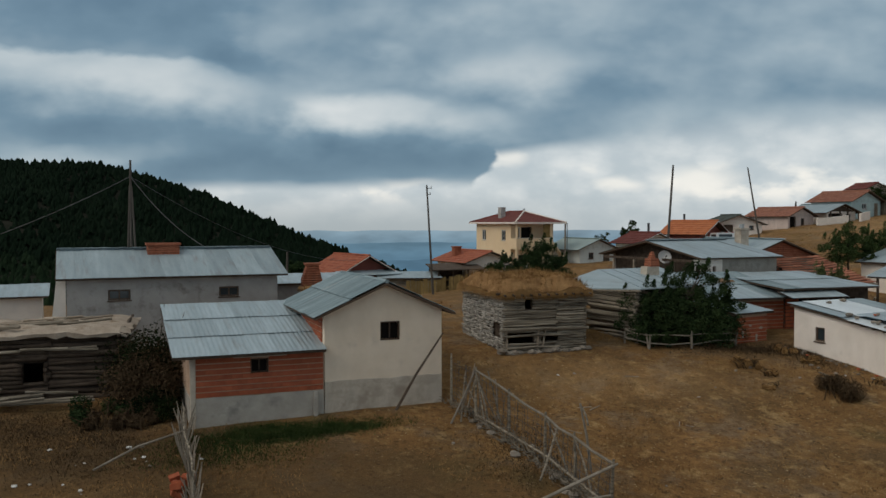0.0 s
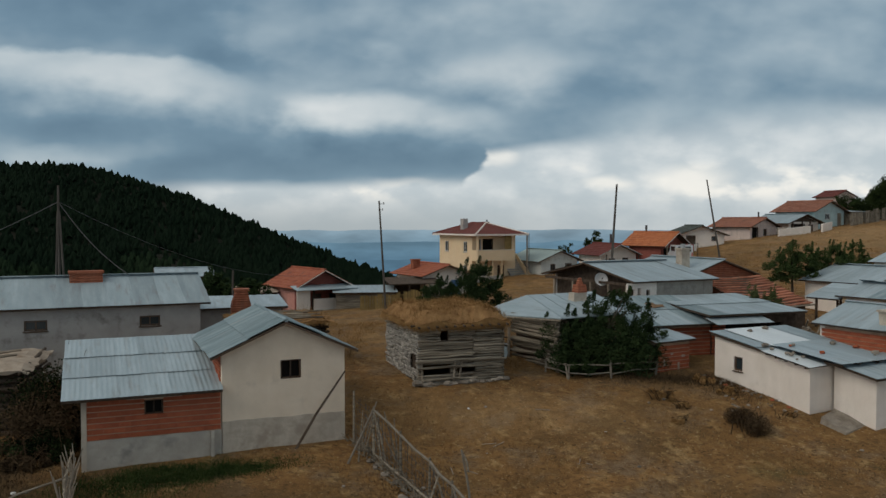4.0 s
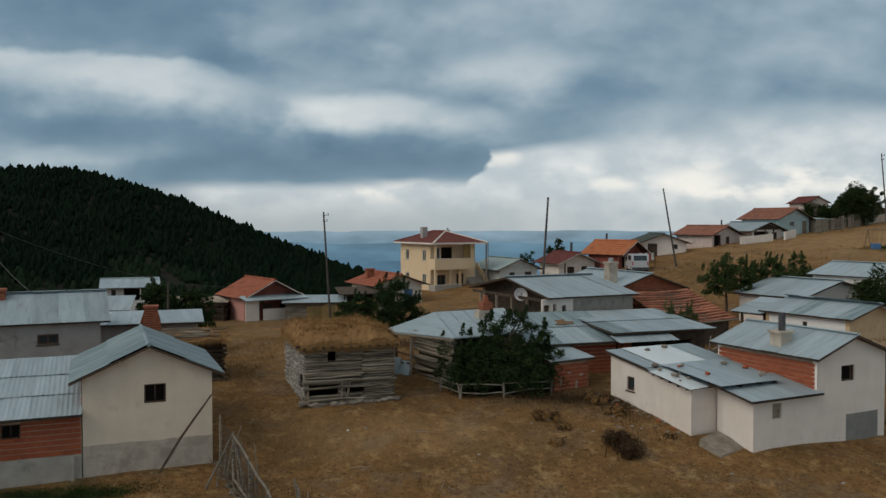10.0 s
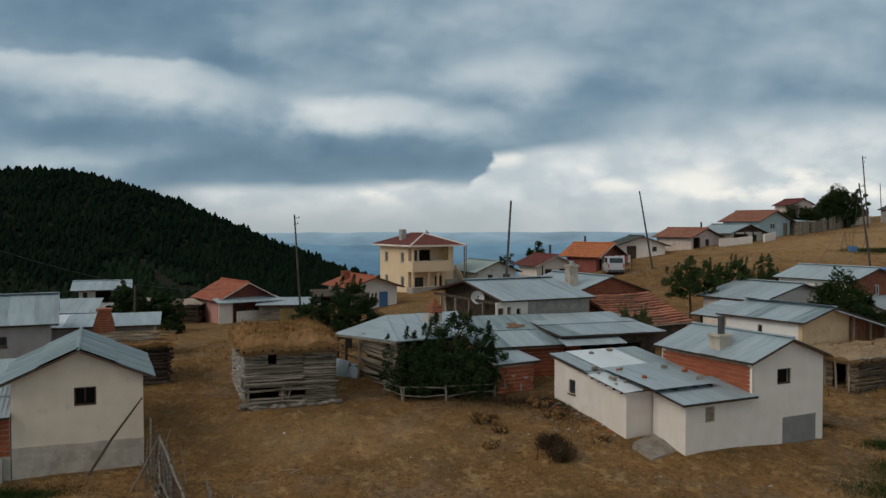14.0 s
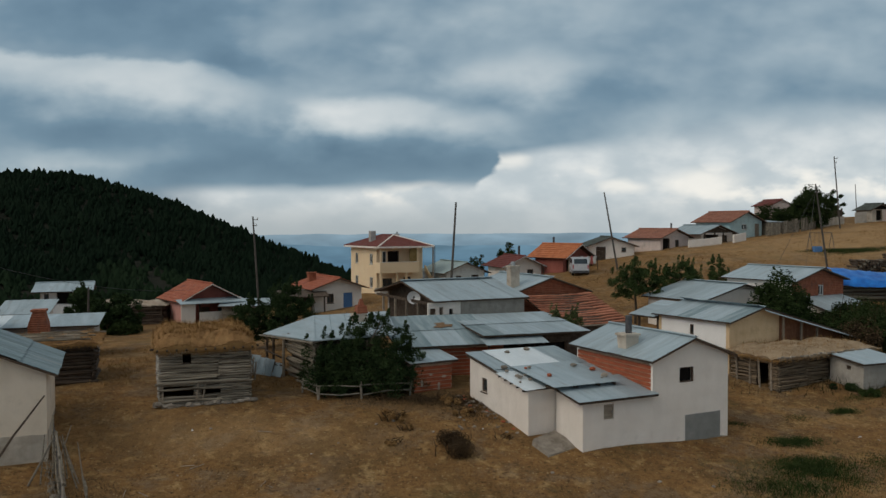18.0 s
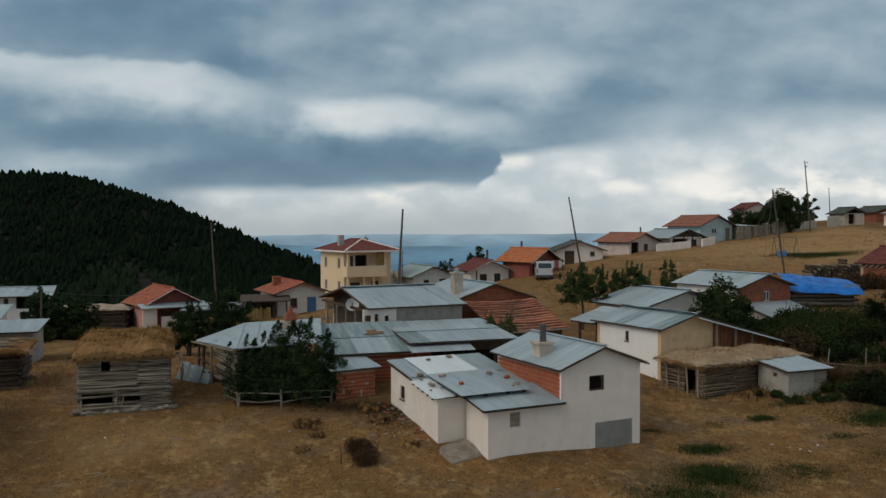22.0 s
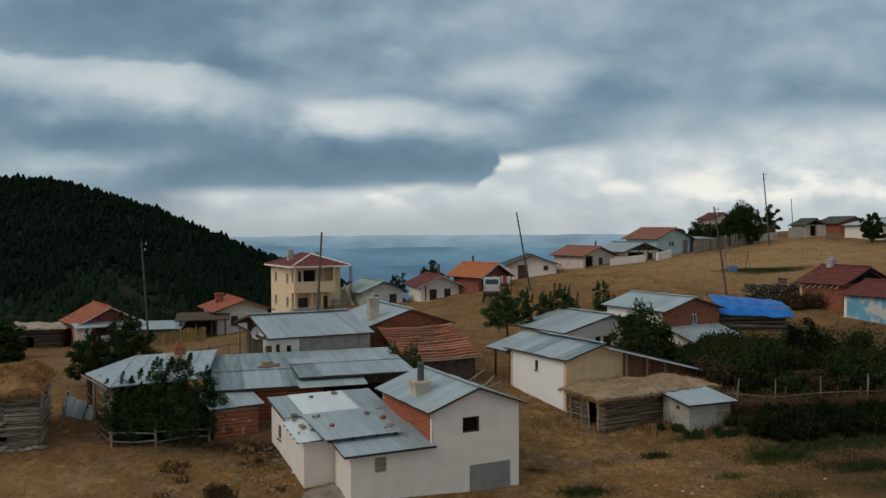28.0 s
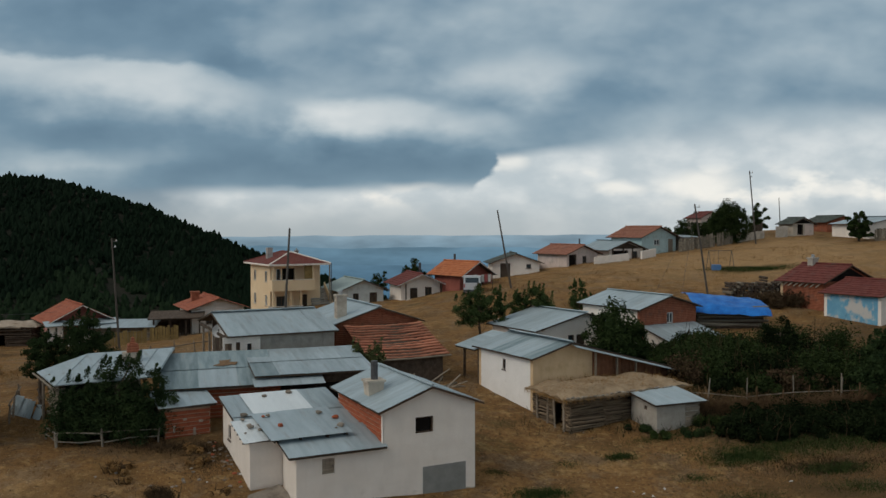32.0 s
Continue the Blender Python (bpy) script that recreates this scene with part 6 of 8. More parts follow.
gable_house("back_house", 31.9, 54.7, 1.9, 31, 7.8, 5.0, 2.05, 0.9, WHITE, "whitewashed house with a wide tin roof", ZINC, sheets=(5, 1), over=0.35, windows=(("f", 2.6, 0.9, 0.5, 0.7, "dark"), ("f", 3.3, 0.2, 0.75, 1.4, "door")), period=0.4)
gable_house("brick_gable_house", 39.2, 57.6, 2.5, 30, 5.3, 6.0, 2.55, 0.75, WHITE, "house with a red brick gable and pale tin roof", ZINC, sheets=(5, 1), over=0.35, walls={"f": BRICKWALL}, windows=(("f", 2.5, 1.45, 0.6, 0.75, "white"),), period=0.4)
shed("front_lean_to", 40.7, 55.6, 2.2, 30, 4.4, 2.4, 0.95, 1.6, WHITE, "low lean-to under bright tin in front of the brick gable", ZINC, (4, 1), (), (0.3, 0, 0.3, 0.4), period=0.4, category="lean-to")

# low broken wall and a heap of old timbers
low = thing("leaning_tin_sheets", 4.75, 41.45, 1.5, -29, "dented grey corrugated sheets leaning by the barn", "tin sheets")
rng = random.Random(17)
for k in range(4):
    ob = part("tin_sheet", sheet_mesh(0.62, 0.95, ZINC if k != 2 else ZINCMID, 0.1), ZINC, low)
    ob.matrix_basis = pose(0.5 * k, 0.02 * k, 0.1 - 0.1 * k, 66 + rng.uniform(-6, 6), rng.uniform(-4, 4), rng.uniform(-5, 5))
part("prop", Geo().tube([(-0.2, 0.5, -0.3), (1.0, 0.45, 0.75), (2.3, 0.4, 0.3)], 0.04, 6), WOODDARK, low)
heap = thing("timber_heap", 23.3, 46.4, 1.1, 25, "heap of old beams and dead branches", "timber")
for k in range(22):
    p = Vector((rng.uniform(0, 3.4), rng.uniform(-0.8, 1.4), rng.uniform(0.0, 0.9)))
    q = p + Vector((rng.uniform(-1.6, 1.6), rng.uniform(-1.0, 1.0), rng.uniform(-0.3, 0.9)))
    part("beam", Geo().tube([p, q], rng.uniform(0.035, 0.08), 6), WOOD if k % 3 else WOODPALE, heap)

bd = house_f
for k in range(19):
    if 4.0 + 0.3 * k < 9.6:
        hz = 2.85 + 0.65 - 0.255 * max(0, 4.0 + 0.3 * k - 2.44) - 0.12
        part("board", Geo().box(4.05 + 0.3 * k, 4.33 + 0.3 * k, -0.03 - 0.006 * (k % 2), -0.004, 0.2, hz), material("red_brown_board", (0.13, 0.055, 0.03), (0.21, 0.095, 0.05), 3, 0.9, vary=0.2) if k == 0 else bpy.data.materials["red_brown_board"], bd)
part("verge_sheet", Geo().slab([(2.5, -0.62, 3.36), (11.0, -0.62, 1.19), (11.0, -0.08, 1.36), (2.5, -0.08, 3.53)], 0.03), ZINC, bd, "pale tin edge of the long roof")
for u in (4.05, 5.6, 7.0):
    part("post", Geo().box(u - 0.05, u + 0.05, -0.35, -0.25, -0.3, 2.85 + 0.65 - 0.255 * (u - 2.44) - 0.05), WOODPALE, bd)

# ---- tarpaulin shed, red-roofed houses, wood stack ----


def tarp_shed():
    rng = random.Random(21)
    ob, r2 = log_barn("woodshed", 44.2, 61.4, 3.5, -2, 4.9, 3.2, 1.35, "low log woodshed below a blue tarpaulin", r=0.1, messy=0.06)
    tp = thing("tarpaulin", 43.9, 61.0, 4.85, -2, "bright blue tarpaulin sagging over a woodshed", "tarpaulin")
    g = Geo()
    n, m = 30, 16
    for j in range(m + 1):
        for i in range(n + 1):
            u, v = i / n, j / m
            z = 0.85 * math.sin(min(1, v * 1.5) * math.pi / 2) * (1 - 0.35 * u) - 0.25 * u + 0.13 * noise.noise((u * 6, v * 4, 3)) + 0.06 * noise.noise((u * 17, v * 12, 5)) - (0.35 if j == 0 else 0)
            g.v.append((-0.1 + 5.5 * u + 0.12 * noise.noise((v * 5, u * 3, 8)), -0.35 + 4.0 * v - (0.05 if j == 0 else 0) + 0.15 * noise.noise((u * 6, 2, 1)), z))
    k = n + 1
    g.f = [(j * k + i, j * k + i + 1, (j + 1) * k + i + 1, (j + 1) * k + i) for j in range(m) for i in range(n)]
    part("cloth", g, TARP, tp, smooth=True)


tarp_shed()
house_r = gable_house("red_roofed_house", 55.6, 66.4, 4.5, 30, 6.2, 4.0, 1.75, 1.2, TANWALL, "brick house with a dark red tiled roof", TILEDARK, tiles=True, over=0.4, walls={"l": BRICKWALL, "f": BRICKWALL},
            windows=(("f", 2.2, 0.6, 1.0, 1.0, "open"),), chimneys=((3.0, 3.2, 0.7, 0.5, 2.6, 3.55, CEMENT),))
# the open gable's shade is a near-black triangle on the solid wall
part("gable_opening", Geo().prism([(0.5, -0.03, 1.78), (5.7, -0.03, 1.78), (3.1, -0.03, 2.82)], (0, 0.025, 0)), OPENINGSHADE, house_r, "dark open gable")
for k in range(8):
    part("rafter_end", Geo().tube([(-0.75, 0.2 + 0.5 * k, 1.38), (0.1, 0.2 + 0.5 * k, 1.72)], 0.045, 6), WOODPALE, house_r)
gable_house("blue_walled_house", 57.3, 61.0, 3.6, 30, 6.0, 4.6, 2.0, 0.9, WHITE, "house with a flaking blue and white side wall", TILEDARK, tiles=True, over=0.35, walls={"l": BLUEWALL})
stack = thing("wood_stack", 49.7, 70.2, ground_z(51, 70.5) - 0.1, 4, "long dark stack of cut logs and brushwood", "wood stack")
rng = random.Random(33)
for j in range(11):
    for i in range(19):
        if j > 7.5 + 4 * noise.noise((i * 0.45, 4, 2)):
            continue
        part("log", Geo().tube([(i * 0.3 + rng.uniform(-0.05, 0.05), rng.uniform(-0.1, 0.1), 0.1 + j * 0.24), (i * 0.3 + rng.uniform(-0.3, 0.3), 1.2, 0.12 + j * 0.24)], rng.uniform(0.08, 0.14), 6), WOODDARK if (i * 3 + j) % 4 else WOOD, stack)

# ---- the row of houses along the ridge ----
R = "houses along the ridge"
MINTROOF = material("faded_green_sheet", (0.26, 0.33, 0.32), (0.36, 0.43, 0.41), 1.0, 0.6, 0.1, bump=0.05, stain=(0.22, 0.25, 0.24), stretch=(2.6, 0.35, 1))
gable_house("ridge_house", 14.9, 91.9, 1.7, 24, 4.7, 6.4, 2.15, 0.95, PALEMINT, "small pale mint house with a faded green tin roof", MINTROOF, sheets=(4, 1), period=0.5, group=R, over=0.6, gover=0.5, windows=(("f", 1.2, 1.0, 0.65, 0.7, "dark"), ("f", 3.1, 0.0, 0.9, 1.75, "door")))
h2 = gable_house("ridge_house", 21.3, 91.4, 2.15, 18, 4.4, 5.0, 2.4, 0.95, WHITE, "white house with a dark red tiled roof and corner porch", TILEDARK, tiles=True, group=R, over=0.6, gover=0.7, windows=(("f", 2.7, 1.0, 0.75, 0.95, "dark"), ("f", 1.0, 0.0, 0.85, 1.9, "door")), gable_mat=FRAMEWHITE)
part("parapet", Geo().box(0.3, 2.6, -0.9, -0.78, -0.5, 0.75), WHITE, h2)
part("parapet", Geo().box(2.95, 4.3, -0.9, -0.78, -0.5, 0.6), CEMENT, h2)
for u in (0.35, 4.35):
    part("post", Geo().box(u - 0.06, u + 0.06, -0.75, -0.63, -0.3, 2.35), WOODDARK, h2)
part("flue", Geo().tube([(3.0, 3.0, 2.8), (3.0, 3.0, 4.5)], 0.14, 8), IRON, h2, "black stove pipe")
h3 = gable_house("ridge_house", 27.6, 90.4, 3.3, 40, 4.2, 4.2, 2.3, 1.2, REDWALL, "dark red house with a bright orange tiled roof and deep porch", TILEORANGE, tiles=True, group=R, over=0.5, gover=0.9, windows=(("f", 0.5, 0.0, 3.0, 1.9, "hole"),), gable_mat=FRAMEWHITE)
for u in (0.2, 1.6, 3.9):
    part("post", Geo().box(u - 0.06, u + 0.06, -0.75, -0.63, -0.4, 2.35), REDWALL if u > 1 else WOODPALE, h3)
part("rail", Geo().box(0.2, 3.9, -0.74, -0.66, 0.75, 0.83), WOODDARK, h3)
part("flue", Geo().tube([(2.4, 3.6, 3.0), (2.4, 3.6, 4.35)], 0.12, 8), IRON, h3, "black stove pipe")
h4 = gable_house("ridge_house", 31.5, 97.2, 4.7, 3, 5.4, 5.0, 1.85, 0.95, WHITE, "off-white house with a dark low gable roof", DARKROOF, tiles=True, group=R, over=0.5, gover=0.5, windows=(("f", 0.9, 0.0, 1.15, 1.75, "door"), ("f", 3.9, 1.15, 0.55, 0.5, "dark")))
h5 = gable_house("ridge_house", 40.1, 98.0, 5.3, 30, 4.6, 5.6, 2.2, 0.9, PALEPINK, "pale pink house with a faded orange tiled roof", TILEFADED, tiles=True, group=R, over=0.45, gover=0.5, windows=(("f", 0.35, 0.75, 1.1, 1.35, "hole"), ("f", 2.35, 1.1, 0.6, 0.8, "dark")))
part("flue", Geo().tube([(2.7, 1.0, 2.9), (2.7, 1.0, 3.9)], 0.1, 8), IRON, h5, "dark stove pipe")
h6 = gable_house("ridge_house", 45.4, 99.8, 6.0, 24, 4.8, 5.4, 2.0, 0.85, WHITE, "white house with a tin roof and dark open porch", ZINCMID, sheets=(4, 1), period=0.5, group=R, over=0.7, gover=0.6, windows=(("f", 0.35, 0.0, 2.3, 1.8, "hole"), ("f", 3.2, 0.9, 0.8, 0.8, "dark")))
for u in (0.1, 1.6, 2.9, 4.7):
    part("post", Geo().box(u - 0.06, u + 0.06, -0.6, -0.48, -0.6, 2.1), WOODDARK, h6)
part("parapet", Geo().box(0.0, 1.3, -0.6, -0.5, -0.6, 0.7), CEMENT, h6)
part("gable_boarding", Geo().prism([(0.2, -0.04, 2.02), (4.6, -0.04, 2.02), (2.4, -0.04, 2.8)], (0, 0.03, 0)), WOODDARK, h6, "dark boarded gable")
h7 = gable_house("ridge_house", 50.0, 103.2, 7.1, 26, 5.3, 6.0, 2.3, 1.15, MINT, "pale blue-green house with a brown-red tiled roof", TILEFADED, tiles=True, group=R, over=0.5, gover=0.5, windows=(("f", 1.9, 1.25, 0.85, 0.7, "white"), ("f", 4.1, 0.4, 0.8, 1.6, "board")))
shed("fence_lean_to", 55.3, 105.6, 7.3, 24, 3.2, 2.6, 1.9, 2.1, WOOD, "grey boarded lean-to with a pale flat tin roof", ZINC, (3, 1), (), (0.3, 0.2, 0.3, 0.3), group="", period=0.5, category="lean-to")
dkg = gable_house("ridge_house", 72.5, 113.2, 9.5, 14, 3.2, 3.0, 1.5, 0.7, FOOTING, "pinkish house with a dark open gable on the skyline", DARKROOF, tiles=True, group=R, over=0.4, windows=(("f", 0.7, 0.0, 0.9, 1.4, "hole"),))
# same near-black triangle in place of shade inside the gable
part("gable_opening", Geo().prism([(0.2, -0.03, 1.5), (3.0, -0.03, 1.5), (1.6, -0.03, 2.1)], (0, 0.025, 0)), OPENINGSHADE, dkg, "dark open gable")
part("pink_panel", Geo().box(1.8, 3.1, -0.03, -0.004, -0.3, 1.45), PALEPINK, dkg, "pinkish rendered panel")
gable_house("ridge_house", 79.0, 117.5, 9.5, 8, 4.6, 6, 1.7, 0.8, BRICKWALL, "long brick house with a dark roof on the skyline", DARKROOF, tiles=True, group=R)
gable_house("ridge_house", 78.6, 105.0, 8.6, 20, 9, 6, 2.3, 0.85, WHITE, "whitewashed house with a tin roof behind a board fence", ZINC, sheets=(5, 1), period=0.5, group=R, windows=(("f", 1.2, 0.0, 1.0, 1.7, "door"), ("f", 4, 0.8, 1, 1, "dark")))
gable_house("ridge_house", 65.4, 130, 9.6, 10, 3.4, 5, 2.4, 0.8, PALEPINK, "small pale house with a dark red roof behind the crest", TILEDARK, tiles=True, group=R)


def low_wall(x0, y0, x1, y1, h, mat, label, t=0.2, name="garden_wall"):
    n = max(2, int(math.hypot(x1 - x0, y1 - y0) / 1.5))
    g = Geo()
    a = math.degrees(math.atan2(y1 - y0, x1 - x0))
    ln = math.hypot(x1 - x0, y1 - y0)
    z0 = ground_z(x0, y0)
    for k in range(n):
        ua, ub = ln * k / n, ln * (k + 1) / n
        za = ground_z(x0 + (x1 - x0) * k / n, y0 + (y1 - y0) * k / n) - z0
        zb = ground_z(x0 + (x1 - x0) * (k + 1) / n, y0 + (y1 - y0) * (k + 1) / n) - z0
        g.hexa([(ua, 0, za - 0.5), (ub, 0, zb - 0.5), (ub, t, zb - 0.5), (ua, t, za - 0.5), (ua, 0, za + h), (ub, 0, zb + h), (ub, t, zb + h), (ua, t, za + h)])
    return single(name, g, mat, label, "wall", at=(x0, y0, z0), a=a)


low_wall(43.2, 97.2, 47.5, 98.6, 0.85, WHITE, "low whitewashed garden wall")
low_wall(49.0, 98.8, 51.2, 101.0, 0.95, WHITE, "low whitewashed garden wall")
low_wall(63.6, 108.7, 68.4, 112.4, 1.0, FOOTING, "pale wall beside the lane")
low_wall(70.2, 113.0, 71.8, 113.1, 1.5, CEMENT, "grey wall beside a skyline house")


def board_fence(x0, y0, x1, y1, h, label, mat=None, step=0.16, gap=0.03, seed=1, name="board_fence", rails=2, group=""):
    rng = random.Random(seed)
    ln, a = math.hypot(x1 - x0, y1 - y0), math.degrees(math.atan2(y1 - y0, x1 - x0))
    z0 = ground_z(x0, y0)
    ob = thing(name, x0, y0, z0, a, label, "fence", group)
    mat = mat or WOODPALE
    zz = lambda u: ground_z(x0 + (x1 - x0) * u / ln, y0 + (y1 - y0) * u / ln) - z0
    for r in range(rails):
        q = h * (0.3 + 0.5 * r)
        part("rail", Geo().tube([(ln * k / 8, 0.04, zz(ln * k / 8) + q) for k in range(9)], 0.035, 5), mat, ob)
    bank = [Geo().box(0, step - gap, -0.02, 0, -0.15, h * s).mesh("board", mat) for s in (0.92, 1.0, 1.06)]
    u = 0.0
    while u < ln:
        o = part("board", rng.choice(bank), mat, ob)
        o.matrix_basis = pose(u, 0, zz(u), 0, rng.uniform(-3, 3), 0)
        u += step * (1 if rng.random() < 0.93 else 2)
    return ob


board_fence(54.6, 103.6, 62.8, 108.4, 1.6, "grey weathered board fence on the slope", WOOD, 0.3, 0.05, 3)
board_fence(65.2, 111.6, 68.0, 112.3, 2.0, "dark tall board fence on the crest", WOODDARK, 0.3, 0.03, 5)
board_fence(77.6, 101.8, 86, 104.0, 1.5, "grey board fence before a skyline house", WOOD, 0.3, 0.06, 4)

# ---- yellow two-storey house ----


def yellow_house():
    x, y, z, a, w, d, h = 7.3, 90.7, 1.2, 30, 5.7, 6.9, 5.5
    ob = thing("yellow_house", x, y, z, a, "two-storey yellow house with red hipped roof and balconies", "house")
    t = 0.25
    wins = [("l", 1.0, 3.55, 0.8, 1.15, "white"), ("l", 4.9, 3.55, 0.8, 1.15, "white"), ("l", 1.0, 0.95, 0.8, 1.15, "white"), ("l", 4.9, 0.95, 0.8, 1.15, "white"),
            ("f", 0.7, 3.5, 0.5, 1.5, "white"), ("f", 1.35, 3.5, 1.4, 1.5, "hole"), ("f", 0.7, 0.7, 1.2, 1.3, "dark"), ("f", 3.3, 0.2, 0.9, 1.9, "door")]
    for side in "fblr":
        fm = wall_map(side, w, d, t)
        g = Geo()
        u0, u1 = (0, w) if side in "fb" else (t, d - t)
        wall_with_holes(g, fm, u0, u1, -0.8, h, t, [q[1:5] for q in wins if q[0] == side])
        wp = part("wall", g, YELLOW, ob)
        for q in wins:
            if q[0] == side:
                add_window(wp, fm, *q[1:5], q[5])
    # balcony, carried on the front
    e = 4.55
    for lvl, zz in ((0, 0.0), (1, 2.8)):
        right = e if lvl else e - 1.4
        b = part("balcony", Geo().box(-0.2, right, -1.35, -0.004, zz - 0.16, zz), YELLOW, ob)
        part("parapet", Geo().box(-0.2, right, -1.35, -1.25, zz + 0.004, zz + 1.0), YELLOW if lvl else CEMENT, b)
        part("parapet", Geo().box(-0.2, -0.1, -1.246, -0.004, zz + 0.004, zz + 1.0), YELLOW if lvl else CEMENT, b)
        part("parapet", Geo().box(right - 0.1, right, -1.246, -0.3, zz + 0.004, zz + 1.0), YELLOW if lvl else CEMENT, b)
        part("rail", Geo().box(-0.24, right + 0.04, -1.38, -1.22, zz + 1.005, zz + 1.05), WHITE, b)
    for u in (0.0, e - 0.1):
        part("pier", Geo().box(u - 0.1, u + 0.1, -1.245, -1.05, 3.86, h), YELLOW, ob)
    for u in (0.0, 1.9, 3.05):
        part("pier", Geo().box(u - 0.12, u + 0.12, -1.245, -1.02, 1.06, 2.63), TANWALL if u > 1 else YELLOW, ob)
    part("board_screen", Geo().box(e - 1.1, e - 0.2, -1.2, -1.16, 3.8, h - 0.1), PLANKY, ob, "yellowish board screen")
    # outer stair on the right
    st = part("stair", Geo().box(w + 0.004, w + 1.0, -1.6, -1.3, -0.8, 0.1), CEMENT, ob)
    for k in range(14):
        part("step", Geo().box(e + 0.05, w + 0.9, -2.4 + 0.26 * k, -2.12 + 0.26 * k, -0.7 + 0.24 * k, -0.5 + 0.24 * k), CEMENT, st)
    part("stair_wall", Geo().prism([(w + 0.95, -2.4, -0.8), (w + 0.95, 1.3, -0.8), (w + 0.95, 1.3, 3.3), (w + 0.95, -2.4, 0.3)], (0.12, 0, 0)), YELLOW, ob)
    part("corner_post", Geo().box(w + 0.5, w + 0.62, -1.5, -1.38, -0.8, h), WOODPALE, ob)
    # hipped roof
    o, e, top = 0.6, h + 0.02, h + 1.25
    P = [(-o, -1.35 - 0.3, e), (w + o, -1.65, e), (w + o, d + o, e), (-o, d + o, e)]
    r0, r1 = (w / 2, 1.6, top), (w / 2, d - 2.4, top)
    g = Geo()
    g.face(P[0], P[1], r0), g.face(P[1], P[2], r1, r0), g.face(P[2], P[3], r1), g.face(P[3], P[0], r0, r1)
    g.face(P[3], P[2], P[1], P[0])
    rf = part("roof", g, TILEDARK, ob)
    for q, r in ((0, r0), (1, r0), (2, r1), (3, r1)):
        part("hip_cap", Geo().tube([P[q], r], 0.09, 6), WHITE if q in (0, 1) else TILEDARK, rf)
    part("ridge_cap", Geo().tube([r0, r1], 0.1, 6), TILEDARK, rf)
    g = Geo()
    g.box(-o, w + o, -1.68, -1.655, e - 0.16, e + 0.02).box(-o - 0.025, -o, -1.65, d + o, e - 0.16, e + 0.02)
    part("fascia", g, WHITE, rf)
    part("chimney", Geo().box(0.7, 1.3, 2.9, 3.5, h, h + 1.7), GREYWALL, ob, "dark grey chimney")
    chimney(ob, 4.3, 3.6, 0.35, 0.35, h + 0.8, h + 1.35, GREYWALL)
    part("downpipe", Geo().tube([(w + 0.7, -1.6, e - 0.05), (w + 0.7, -1.6, -0.6)], 0.04, 6), IRON, ob)


yellow_house()
gable_house("pink_house", -9.2, 75.5, -0.6, 36, 5.2, 5.2, 2.85, 1.35, WHITE, "pink and white house with a red tiled roof", TILE, tiles=True, over=0.5, gover=0.8, walls={"l": PINK, "f": REDWALL}, gable_mat=WHITE,
            windows=(("f", 1.6, 0.1, 1.0, 2.0, "door"), ("f", 3.4, 1.1, 1.0, 1.0, "dark")))
pf = thing("house_porch", -8.6, 74.6, -0.6, 36, "white porch parapet and posts before the pink house", "porch")
part("parapet", Geo().box(1.3, 5.2, -0.05, 0.06, 0.0, 1.75), WHITE, pf)
part("parapet", Geo().box(-0.4, 0.9, -0.05, 0.06, -0.5, 2.6), WHITE, pf)
for u in (1.3, 5.1):
    part("post", Geo().box(u, u + 0.14, 0.1, 0.24, -0.4, 2.7), WOODDARK, pf)
part("porch_roof", Geo().slab([(-0.6, -0.5, 2.62), (5.6, -0.5, 2.62), (5.6, 0.9, 2.95), (-0.6, 0.9, 2.95)], 0.07), ZINC, pf)
gable_house("porch_house", 2.2, 79.7, 0.5, 28, 4.9, 5.8, 2.5, 0.85, WHITE, "white house with an orange tiled roof and blue door", TILE, tiles=True, over=0.55, gover=0.7, windows=(("f", 1.3, 1.0, 0.7, 0.9, "dark"), ("f", 3.0, 0.1, 0.95, 1.85, "bluedoor")),
            chimneys=((1.1, 3.9, 0.75, 0.6, 2.6, 3.85, BRICKWALL),))
wp = thing("timber_porch", -0.4, 76.8, 0.2, 14, "dark open timber porch with a railing", "porch")
for u in (0, 1.4, 2.8, 4.0):
    part("post", Geo().box(u - 0.07, u + 0.07, -0.07, 0.07, -0.5, 2.2), WOODDARK, wp)
part("porch_roof", Geo().slab([(-0.5, -0.4, 2.2), (4.4, -0.4, 2.25), (4.4, 3.2, 2.6), (-0.5, 3.2, 2.6)], 0.1), WOODDARK, wp)
part("back_wall", Geo().box(-0.2, 4.2, 2.9, 3.1, -0.5, 2.3), WOODDARK, wp)
for k in range(10):
    part("baluster", Geo().box(1.5 + 0.25 * k, 1.55 + 0.25 * k, -0.03, 0.03, 0.0, 0.85), WOODPALE, wp)
shed("yellow_board_shed", -5.6, 75.6, 0.1, 8, 5.2, 3.0, 1.55, 1.85, WOOD, "long low shed of grey boards with a pale tin roof", ZINC, (4, 1), (), (0.4, 0.2, 0.3, 0.3), period=0.5)
grey_barn, rng = log_barn("board_barn", -18.7, 76.6, -0.4, 1, 7.3, 3.6, 2.0, "low weathered grey barn with a dark doorway", messy=0.03, r=0.09, mat=WOODDARK, sides="fr", holes=(("f", 4.1, 0.1, 0.75, 1.2),))
straw_mound(grey_barn, 7.3, 3.6, 2.0, 0.35, rng, CLAY, 0.25, 0, "clay_roof", 0.3)
board_fence(-3.2, 72.6, 2.8, 73.6, 1.2, "yellowish board fence round a garden", PLANKY, 0.22, 0.03, 6)

